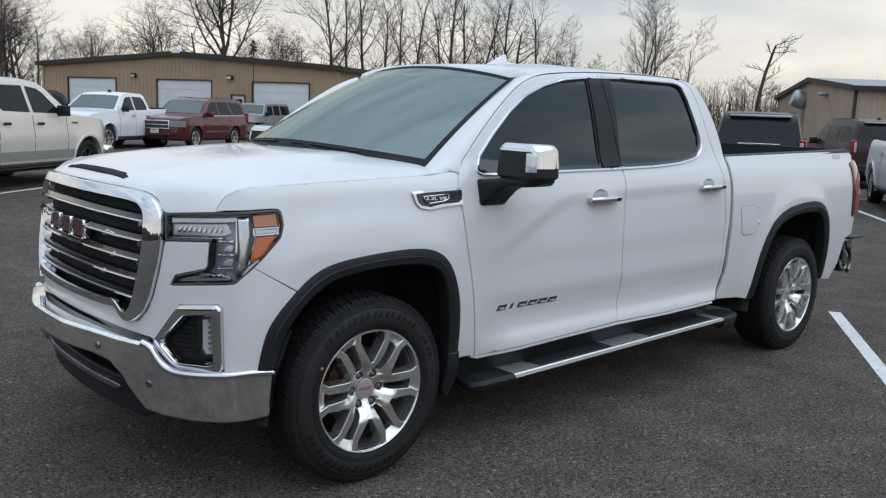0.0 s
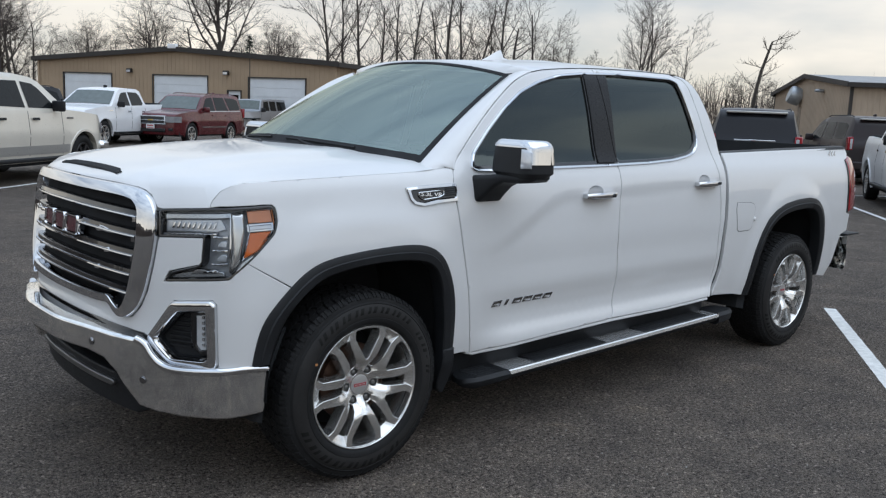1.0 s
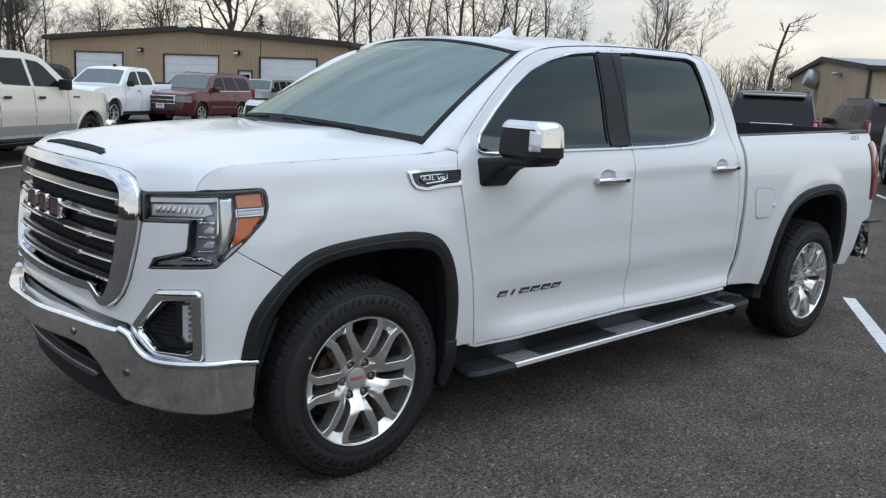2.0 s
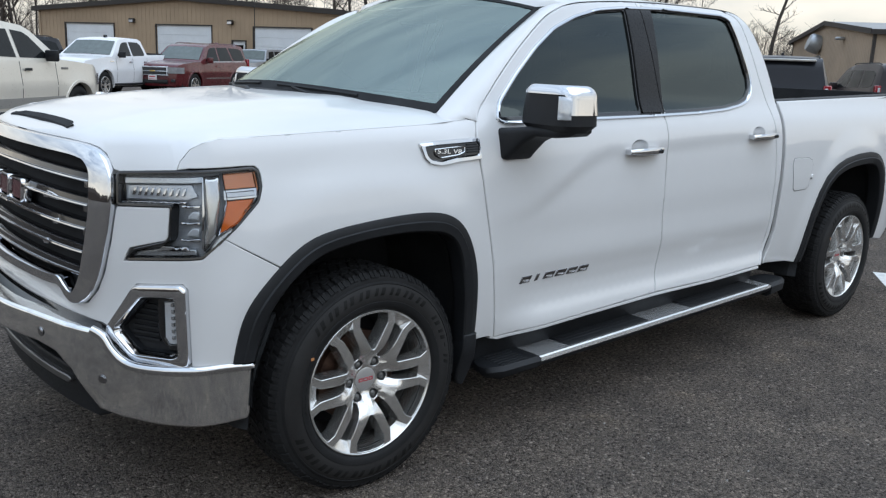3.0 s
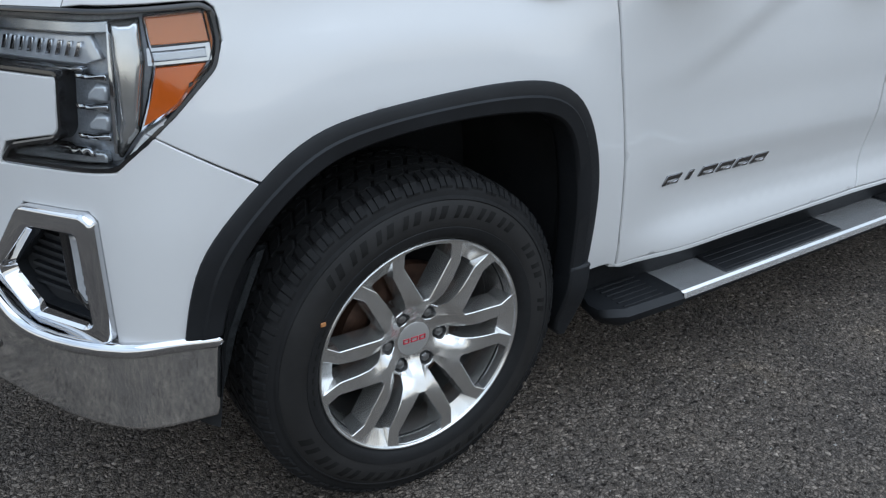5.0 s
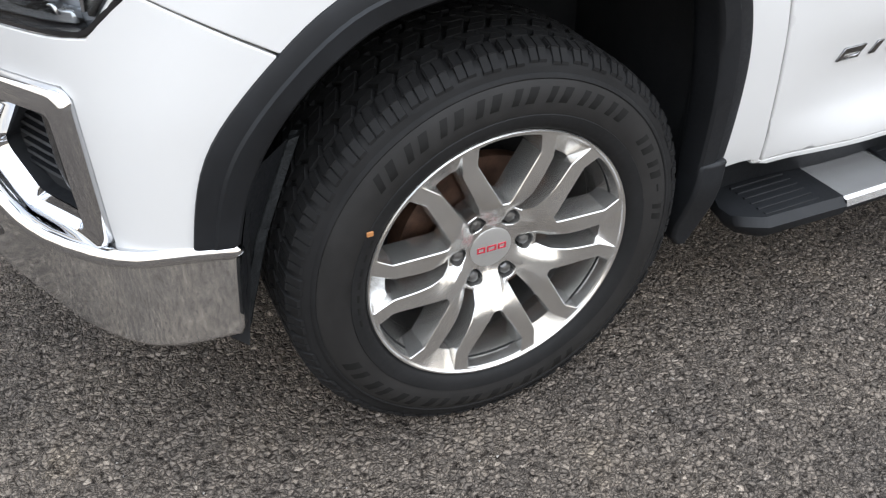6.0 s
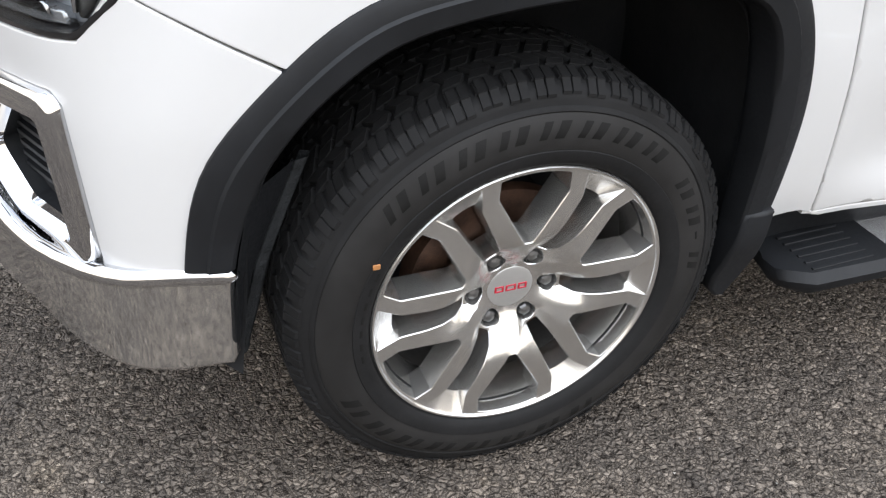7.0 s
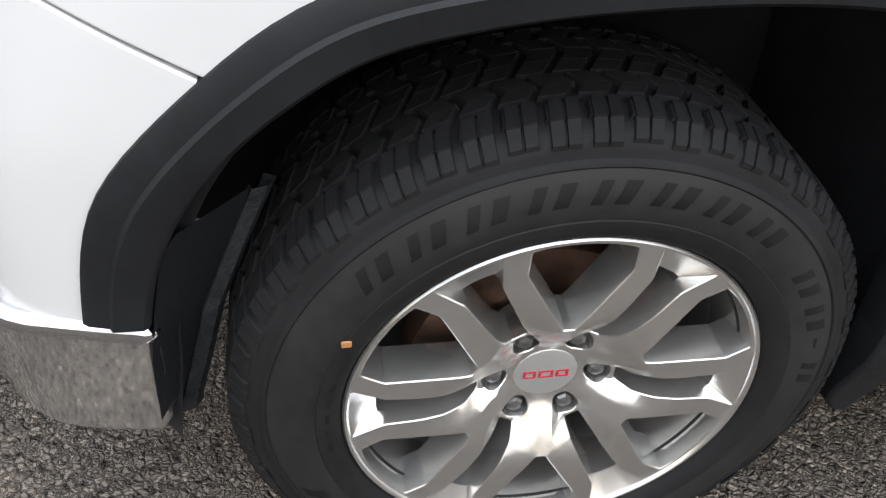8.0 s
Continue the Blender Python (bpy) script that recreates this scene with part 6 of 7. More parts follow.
def vehicle(name, label, category, form, color, m, windows, extras, tyre_label="black tyre on an alloy wheel"):
    top = empty(name, m, label=label, category=category)
    ring = form.with_arches()
    bm = plate(ring, [], lambda a, b, off: form.at(a, b, off), 0.09, 0.0, 0.0, None, False)
    side = mirrored(bm)
    tmp = bpy.data.meshes.new("half")
    side.to_mesh(tmp)
    side.free()
    bm.from_mesh(tmp)
    cross = []
    line = dense(form.outline + [], 0.09)
    cut = len(line)
    for x, z in dense(form.outline, 0.09):
        w = form.width(x, z)
        crown = 0.025 if z > 0.9 else 0.0
        cross.append([(x - (0.10 * (1 - v * v) if x < 0.25 else 0) + (0.05 * (1 - v * v) if x > form.long - 0.2 else 0), w * v, z + crown * (1 - v * v)) for v in (-1, -0.94, -0.8, -0.5, 0, 0.5, 0.8, 0.94, 1)])
    grid_mesh(cross, bm=bm)
    bmesh.ops.remove_doubles(bm, verts=bm.verts[:], dist=0.004)
    bmesh.ops.recalc_face_normals(bm, faces=bm.faces[:])
    body = part("body", bm, color, top)
    body.data.set_sharp_from_angle(angle=radians(50))
    # dark wells so that no daylight shows through the arches
    well = boxed((0.25, -form.half + 0.10, 0.30), (form.long - 0.25, form.half - 0.10, form.belt - 0.25))
    part("underbody", well, LINER, top)
    for win in windows:
        bm = plate(win, [], lambda a, b, off: form.at(a, b, off + 0.006), 0.12, 0.0)
        far = mirrored(bm)
        part("side_window", bm, GLASS_CAR, top)
        part("side_window", far, GLASS_CAR, top)
    first = None
    for ax in form.axles:
        for sgn in (-1, 1):
            mm = pose(ax, sgn * (form.half - 0.14), form.radius, 0, 0, 0 if sgn < 0 else 180)
            if first is None:
                first = car_wheel(top, form.radius)
                first.matrix_basis = mm
            else:
                w = new("wheel", first.data)
                w.parent, w.matrix_basis = top, mm
                tagged(w, tyre_label)
                for c in first.children:
                    k = new(c.name.split(".")[0], c.data)
                    k.parent, k.matrix_basis = w, c.matrix_basis.copy()
    extras(top, form)
    return top


GLASS_CAR = mat("car_glass", (0.012, 0.014, 0.015), 0.08, vary=0.2, spec=0.15, rough_vary=0.0)


SCREEN_CAR = mat("car_screen_glass", (0.10, 0.12, 0.115), 0.10, vary=0.15, spec=0.6, rough_vary=0.0)
CAR_LAMP = mat("car_headlamp", (0.46, 0.48, 0.51), 0.12, 0.6, vary=0.2, coat=0.6, scale=14.0)
CAR_RIM_BLACK = mat("black_rim", (0.02, 0.02, 0.021), 0.3, vary=0.2)


def car_wheel(top, r):
    k = r / 0.40
    bm = lathe([(0.25 * k, -0.10), (0.27 * k, -0.12), (0.33 * k, -0.135), (0.375 * k, -0.125), (0.40 * k, -0.10), (0.40 * k, 0.10), (0.37 * k, 0.13), (0.25 * k, 0.11)], 40)
    w = part("wheel", bm, RUBBER, top, "black tyre on an alloy wheel")
    part("rim", lathe([(0.262 * k, -0.112), (0.255 * k, -0.118), (0.243 * k, -0.112), (0.235 * k, -0.02), (0.0, -0.01)], 32), ALLOY_GREY, w)
    holes = []
    for j in range(6):
        a = j * 60
        holes.append([polar(q * k, a + d) for q, d in ((0.08, -16), (0.225, -20), (0.232, 0), (0.225, 20), (0.08, 16))])
    part("spokes", plate([polar(0.246 * k, d) for d in range(0, 360, 15)], holes, lambda a, b, off: (a, -0.098 - off - 0.06 * math.hypot(a, b), b), 0.06, 0.03), ALLOY, w)
    return w


def strip_on(form, pts, lift=0.008):
    """A small plate on both flanks."""
    bm = plate(pts, [], lambda a, b, off: form.at(a, b, off + lift), 0.1, 0.006)
    return bm, mirrored(bm)


def rect(x0, z0, x1, z1):
    return [(x0, z0), (x1, z0), (x1, z1), (x0, z1)]


def add_pair(name, form, pts, material, top, lift=0.008, label=""):
    a, b = strip_on(form, pts, lift)
    part(name, a, material, top, label)
    part(name, b, material, top, label)


def screen_strip(form, top, a, b, margin, name="windscreen", inner=0.90, mtl=None):
    """Glass laid over the body between two points of the outline."""
    rows = []
    d = Vector((b[0] - a[0], b[1] - a[1])).normalized()
    n = Vector((-d.y, d.x))
    if n.y < 0:
        n = -n
    for t in (margin, 0.35, 0.65, 1 - margin):
        x, z = a[0] + (b[0] - a[0]) * t, a[1] + (b[1] - a[1]) * t
        w = form.width(x, z) * inner
        rows.append([(x + n.x * 0.012, w * v, z + n.y * 0.012 + 0.027 * (1 - (v * inner) ** 2)) for v in np.linspace(-1, 1, 9)])
    bm = grid_mesh(rows)
    bmesh.ops.recalc_face_normals(bm, faces=bm.faces[:])
    return part(name, bm, mtl or SCREEN_CAR, top)


def face_box(name, top, lo, hi, material, bevel=0.01, label=""):
    return part(name, boxed(lo, hi, bevel, 1), material, top, label)


def mirrors(top, x, z, w, material, size=(0.10, 0.22, 0.20)):
    for s in (-1, 1):
        y0, y1 = sorted((s * (w - 0.02), s * (w + size[1])))
        part("door_mirror", boxed((x, y0, z), (x + size[0], y1, z + size[2]), 0.03, 2), material, top)


def common(top, form, seams, handle_z, handles, handle_mat, mirror_x, mirror_mat):
    for x in seams:
        add_pair("door_seam", form, rect(x - 0.006, 0.48, x + 0.006, form.belt - 0.02), LINER, top, 0.002)
    for x in handles:
        add_pair("door_handle", form, rect(x, handle_z, x + 0.20, handle_z + 0.045), handle_mat, top, 0.035)
    mirrors(top, mirror_x, form.belt - 0.02, form.width(mirror_x + 0.3, form.belt), mirror_mat)
    for ax in form.axles:
        rows = []
        for d in range(-12, 193, 12):
            c, s = math.cos(radians(d)), math.sin(radians(d))
            rows.append([form.at(ax + q * c, form.radius + q * s, o) for q, o in ((form.arch - 0.002, -0.10), (form.arch - 0.002, 0.012), (form.arch + 0.04, 0.014), (form.arch + 0.05, -0.01))])
        bm = grid_mesh(rows)
        bmesh.ops.recalc_face_normals(bm, faces=bm.faces[:])
        far = mirrored(bm)
        part("arch_trim", bm, form.trim, top)
        part("arch_trim", far, form.trim, top)


def suv_form(trim, h=1.89):
    f = Form([(0.0, 0.36), (0.0, 0.60), (0.03, 0.95), (0.10, 1.06), (0.30, 1.13), (0.9, 1.19), (1.42, 1.22), (1.62, 1.36), (2.08, 1.74), (2.28, 1.82), (2.8, h - 0.03), (3.6, h), (4.5, h - 0.02), (4.85, h - 0.06), (4.97, h - 0.14), (5.10, 1.28), (5.17, 1.10), (5.18, 0.60), (5.12, 0.36)], (0.98, 3.93), 0.40, 0.46, 1.02, 0.74, 1.20, h)
    f.trim = trim
    return f


SUV_WINDOWS = [[(1.78, 1.24), (2.22, 1.66), (2.36, 1.72), (2.74, 1.75), (2.74, 1.25)], [(2.84, 1.25), (2.84, 1.755), (3.62, 1.76), (3.78, 1.27)], [(3.90, 1.28), (3.74, 1.755), (4.45, 1.745), (4.72, 1.68), (4.80, 1.34), (4.6, 1.29)]]


def suv_front(top, f):
    common(top, f, (1.62, 2.78, 3.82), 1.06, (2.48, 3.50), f.trim, 1.86, f.trim)
    screen_strip(f, top, (1.46, 1.24), (2.10, 1.75), 0.06)
    screen_strip(f, top, (4.97, 1.74), (5.10, 1.28), 0.05, "rear_window", 0.86, GLASS_CAR)
    face_box("grille", top, (-0.125, -0.50, 0.74), (-0.02, 0.50, 1.00), GLOSS_BLACK, 0.02, "black grille with chrome bars")
    for z in (0.735, 0.865, 1.0):
        face_box("grille_bar", top, (-0.145, -0.60, z - 0.012), (-0.03, 0.60, z + (0.030 if z > 0.9 else 0.014)), CHROME, 0.008)
    for s in (-1, 1):
        face_box("grille_end", top, (-0.142, s * 0.56 - 0.022, 0.735), (-0.03, s * 0.56 + 0.022, 1.0), CHROME, 0.008)
    face_box("grille_badge", top, (-0.160, -0.10, 0.845), (-0.13, 0.10, 0.890), GOLD, 0.008, "gold bar-shaped badge")
    for s in (-1, 1):
        y0, y1 = sorted((s * 0.56, s * 0.89))
        rows = [[(x, s * y, z) for z in (0.80, 0.83, 0.98, 1.01)] for x, y in ((-0.095, 0.56), (-0.075, 0.70), (-0.03, 0.82), (0.08, 0.90), (0.30, 0.985))]
        bm = grid_mesh(rows)
        bmesh.ops.recalc_face_normals(bm, faces=bm.faces[:])
        part("headlamp", bm, CAR_LAMP, top, "clear headlamp")
        face_box("fog_lamp", top, (-0.07, *sorted((s * 0.66, s * 0.82))[:1], 0.50), (0.0, sorted((s * 0.66, s * 0.82))[1], 0.60), GLOSS_BLACK)
        ty = sorted((s * 0.80, s * 0.955))
        face_box("tail_lamp", top, (5.02, ty[0], 0.98), (5.185, ty[1], 1.36), RED_LENS, 0.02, "red tail lamp")
        face_box("tail_lamp_core", top, (5.10, s * 0.86 - 0.03, 1.02), (5.195, s * 0.86 + 0.03, 1.30), CLEAR_PLASTIC, 0.01)
    face_box("air_intake", top, (-0.105, -0.55, 0.44), (-0.03, 0.55, 0.58), GLOSS_BLACK)
    if top["trim_mat"] == "chrome":
        face_box("front_plate", top, (-0.165, -0.16, 0.56), (-0.13, 0.16, 0.72), PLATE_WHITE, 0.004, "white dealer plate with red bars")
        face_box("plate_bar", top, (-0.170, -0.12, 0.655), (-0.16, 0.12, 0.695), PLATE_RED, 0.002)
        face_box("plate_bar", top, (-0.170, -0.13, 0.58), (-0.16, 0.13, 0.60), PLATE_RED, 0.002)
        add_pair("side_moulding", f, rect(1.7, 0.62, 3.5, 0.655), CHROME, top, 0.012, "chrome door moulding")
        add_pair("window_trim", f, [(1.70, 1.21), (4.75, 1.245), (4.75, 1.265), (1.72, 1.232)], CHROME, top, 0.010)
    face_box("tailgate_trim", top, (5.06, -0.42, 1.215), (5.185, 0.42, 1.262), CHROME, 0.01, "chrome strip on the tailgate")
    face_box("rear_spoiler", top, (4.86, -0.62, f.roof - 0.115), (5.10, 0.62, f.roof - 0.065), SILVER_LOW, 0.015, "pale roof spoiler")
    face_box("rear_bumper", top, (5.0, -0.92, 0.45), (5.27, 0.92, 0.68), f.trim, 0.04)
    for s in (-1, 1):
        part("roof_rail", tube([(2.5, s * 0.70, f.roof - 0.03), (2.7, s * 0.70, f.roof + 0.012), (4.5, s * 0.70, f.roof + 0.012), (4.7, s * 0.70, f.roof - 0.03)], 0.014, 6), f.trim if top["trim_mat"] == "chrome" else BLACK_PLASTIC, top, "roof rail")
    face_box("roof_aerial", top, (4.2, -0.03, f.roof), (4.35, 0.03, f.roof + 0.07), f.trim, 0.015)
    face_box("rear_wiper", top, (5.04, -0.02, 1.28), (5.10, 0.40, 1.31), BLACK_PLASTIC, 0.005)


def pickup_form(trim, h=1.93):
    f = Form([(0.0, 0.40), (0.0, 0.65), (0.02, 1.05), (0.10, 1.16), (0.35, 1.22), (1.0, 1.28), (1.45, 1.31), (1.60, 1.42), (2.10, 1.80), (2.30, h - 0.05), (2.8, h), (3.45, h - 0.01), (3.62, h - 0.08), (3.74, 1.42), (3.80, 1.38), (5.70, 1.42), (5.78, 1.40), (5.84, 1.2), (5.85, 0.72), (5.72, 0.52)], (0.95, 4.65), 0.41, 0.49, 1.01, 0.73, 1.30, h)
    f.trim = trim
    return f


PICKUP_WINDOWS = [[(1.78, 1.33), (2.20, 1.70), (2.34, 1.77), (2.66, 1.80), (2.66, 1.34)], [(2.76, 1.34), (2.76, 1.805), (3.36, 1.80), (3.50, 1.70), (3.58, 1.42), (3.50, 1.36)]]


def pickup_front(top, f):
    dark = top["trim_mat"] == "black"
    common(top, f, (1.66, 2.71, 3.68), 1.12, (2.42, 3.38), BLACK_PLASTIC if dark else CHROME, 1.84, BLACK_PLASTIC)
    screen_strip(f, top, (1.46, 1.32), (2.14, 1.83), 0.06)
    face_box("grille", top, (-0.13, -0.58, 0.74), (-0.02, 0.58, 1.06), GLOSS_BLACK, 0.02, "dark grille")
    for z in (0.76, 0.90, 1.06):
        face_box("grille_bar", top, (-0.145, -0.62, z - 0.02), (-0.03, 0.62, z + 0.02), f.trim if dark else CHROME, 0.01)
    face_box("front_bumper", top, (-0.19, -0.93, 0.48), (0.12, 0.93, 0.68), CHROME_DIRTY, 0.05, "chrome front bumper")
    for s in (-1, 1):
        rows = [[(x, s * y, z) for z in (0.84, 0.87, 1.02, 1.05)] for x, y in ((-0.10, 0.64), (-0.07, 0.75), (-0.02, 0.84), (0.12, 0.91), (0.26, 0.955))]
        bm = grid_mesh(rows)
        bmesh.ops.recalc_face_normals(bm, faces=bm.faces[:])
        part("headlamp", bm, CAR_LAMP, top, "clear headlamp")
        ty = sorted((s * 0.80, s * 0.93))
        face_box("tail_lamp", top, (5.66, ty[0], 0.92), (5.87, ty[1], 1.30), RED_LENS, 0.02, "red tail lamp")
    face_box("rear_bumper", top, (5.72, -0.94, 0.52), (6.02, 0.94, 0.74), CHROME_DIRTY, 0.04, "chrome rear bumper")
    bm = boxed((3.86, -0.80, 1.15), (5.70, 0.80, 1.455), 0.0)
    part("bed_opening", bm, LINER, top, "dark open cargo bed")
    for s in (-1, 1):
        y0, y1 = sorted((s * 0.80, s * 1.06))
        face_box("side_step", top, (1.5, y0, 0.38), (3.75, y1, 0.45), BLACK_PLASTIC, 0.02, "black side step")
    face_box("roof_aerial", top, (2.6, -0.025, f.roof), (2.78, 0.025, f.roof + 0.09), BLACK_PLASTIC, 0.012)
    add_pair("wing_badge", f, rect(1.28, 1.14, 1.50, 1.175), CHROME if not dark else STEEL, top, 0.008)
    if dark:
        for w in top.children:
            if w.name.split(".")[0] == "wheel":
                for c in w.children:
                    c.data = c.data.copy()
                    c.data.materials[0] = CAR_RIM_BLACK
        add_pair("lower_panel", f, [(1.45, 0.50), (4.12, 0.50), (4.12, 0.66), (1.45, 0.66)], SILVER_LOW, top, 0.006, "silver lower body panel")


def jeep_form(trim):
    f = Form([(0.0, 0.55), (0.0, 0.85), (0.0, 1.10), (0.10, 1.16), (1.45, 1.24), (1.52, 1.30), (1.80, 1.74), (1.92, 1.80), (3.0, 1.84), (4.35, 1.84), (4.48, 1.78), (4.55, 1.2), (4.56, 0.60)], (0.75, 3.70), 0.41, 0.47, 0.90, 0.70, 1.22, 1.84)
    f.trim = trim
    return f


def jeep_front(top, f):
    common(top, f, (1.55, 2.50, 3.25), 1.05, (2.28, 3.02), f.trim, 1.58, BLACK_PLASTIC)
    screen_strip(f, top, (1.50, 1.27), (1.82, 1.77), 0.07)
    face_box("grille", top, (-0.12, -0.55, 0.78), (-0.02, 0.55, 1.12), f.trim, 0.03, "slotted grille")
    for k in range(7):
        face_box("grille_slot", top, (-0.128, -0.27 + k * 0.09 - 0.022, 0.82), (-0.10, -0.27 + k * 0.09 + 0.022, 1.06), LINER, 0.01)
    for s in (-1, 1):
        part("headlamp", lathe([(0.0, -0.14), (0.06, -0.135), (0.09, -0.12), (0.10, -0.08)], 20, "x"), CLEAR_PLASTIC, top, "round headlamp").matrix_basis = pose(0, s * 0.43, 0.98)
        y0, y1 = sorted((s * 0.62, s * 0.97))
        face_box("wing_flare", top, (0.02, y0, 0.84), (1.36, y1, 0.90), BLACK_PLASTIC, 0.03, "black wing flare")
        face_box("wing_flare", top, (3.15, y0, 0.86), (4.30, y1, 0.92), BLACK_PLASTIC, 0.03, "black wing flare")
    face_box("front_bumper", top, (-0.34, -0.80, 0.52), (-0.05, 0.80, 0.70), BLACK_PLASTIC, 0.03, "black front bumper")


def on_ground(phi, local, spot):
    """The pose that brings a vehicle's own point (x, y) to a spot on the ground, turned by phi degrees."""
    c, s = math.cos(radians(phi)), math.sin(radians(phi))
    return pose(spot[0] - (c * local[0] - s * local[1]), spot[1] - (s * local[0] + c * local[1]), 0, 0, 0, phi)


def with_trim(kind, fn):
    def run(top, f):
        top["trim_mat"] = kind
        fn(top, f)
        del top["trim_mat"]
    return run


vehicle("pickup_truck", "cream crew-cab pickup with silver lower panels", "pickup truck", pickup_form(CREAM, 1.93), CREAM, on_ground(-139, (0.95, 0.87), (3.83, 13.78)), PICKUP_WINDOWS, with_trim("black", pickup_front))
vehicle("pickup_truck", "white crew-cab pickup parked beside a maroon car", "pickup truck", pickup_form(WHITE2), WHITE2, on_ground(39, (0.95, -0.87), (8.40, 25.05)), PICKUP_WINDOWS, with_trim("chrome", pickup_front))
vehicle("suv", "maroon family off-roader with chrome grille", "car", suv_form(MAROON), MAROON, on_ground(34, (0.98, -0.88), (11.92, 25.96)), SUV_WINDOWS, with_trim("chrome", suv_front))
vehicle("jeep", "silver boxy off-roader with black flares", "car", jeep_form(JEEP_SILVER), JEEP_SILVER, on_ground(31, (0.75, -0.78), (19.05, 34.15)), [[(1.80, 1.26), (1.98, 1.70), (2.44, 1.74), (2.44, 1.26)], [(2.56, 1.26), (2.56, 1.74), (3.18, 1.75), (3.18, 1.26)], [(3.32, 1.28), (3.32, 1.74), (4.25, 1.73), (4.35, 1.28)]], jeep_front)
vehicle("suv", "dark family off-roader parked behind the cream pickup", "car", suv_form(NIGHT), NIGHT, on_ground(31, (0.98, -0.88), (4.7, 25.8)), SUV_WINDOWS, with_trim("plain", suv_front))
vehicle("suv", "dark blue off-roader seen by its tailgate", "car", suv_form(NIGHT, 1.93), NIGHT, on_ground(-150, (5.18, 0.0), (15.0, 5.39)), SUV_WINDOWS, with_trim("plain", suv_front))
vehicle("suv", "black-plum off-roader with tinted windows", "car", suv_form(GREYBLACK, 1.95), GREYBLACK, on_ground(-139, (5.18, -0.95), (22.3, 6.5)), SUV_WINDOWS, with_trim("plain", suv_front))
vehicle("pickup_truck", "white pickup with black arch beside dark cars", "pickup truck", pickup_form(WHITE2, 1.93), WHITE2, on_ground(30, (4.65, 0.87), (18.15, 4.12)), PICKUP_WINDOWS, with_trim("chrome", pickup_front))


# ---- sheds
def cladding(name, color):
    m, nt, b = nodes_of(name)
    setp(b, Roughness=0.55, Metallic=0.1)
    n1, n2 = noise_node(nt, 0.5, 5.0), noise_node(nt, 3.0, 6.0, stretch=(6.0, 6.0, 0.4))
    mx = nt.nodes.new("ShaderNodeMath")
    mx.operation = "MULTIPLY_ADD"
    mx.inputs[1].default_value = 0.5
    nt.links.new(n2.outputs["Fac"], mx.inputs[0])
    nt.links.new(n1.outputs["Fac"], mx.inputs[2])
    nt.links.new(ramp(nt, mx.outputs[0], (0.45, [c * 0.82 for c in color]), (1.0, [c * 1.12 for c in color])), b.inputs["Base Color"])
    return m


TAN = cladding("tan_cladding", (0.36, 0.27, 0.18))
TAN2 = cladding("weathered_tan_cladding", (0.42, 0.335, 0.25))
ROOF_METAL = mat("roof_sheet", (0.30, 0.30, 0.30), 0.5, 0.4, vary=0.2, scale=1.5)
BROWN_TRIM = mat("brown_trim", (0.026, 0.022, 0.020), 0.6)
DOOR_WHITE = mat("garage_door_white", (0.66, 0.69, 0.72), 0.5, vary=0.06, scale=1.2)
VENT_METAL = mat("vent_metal", (0.40, 0.43, 0.46), 0.4, 0.7)


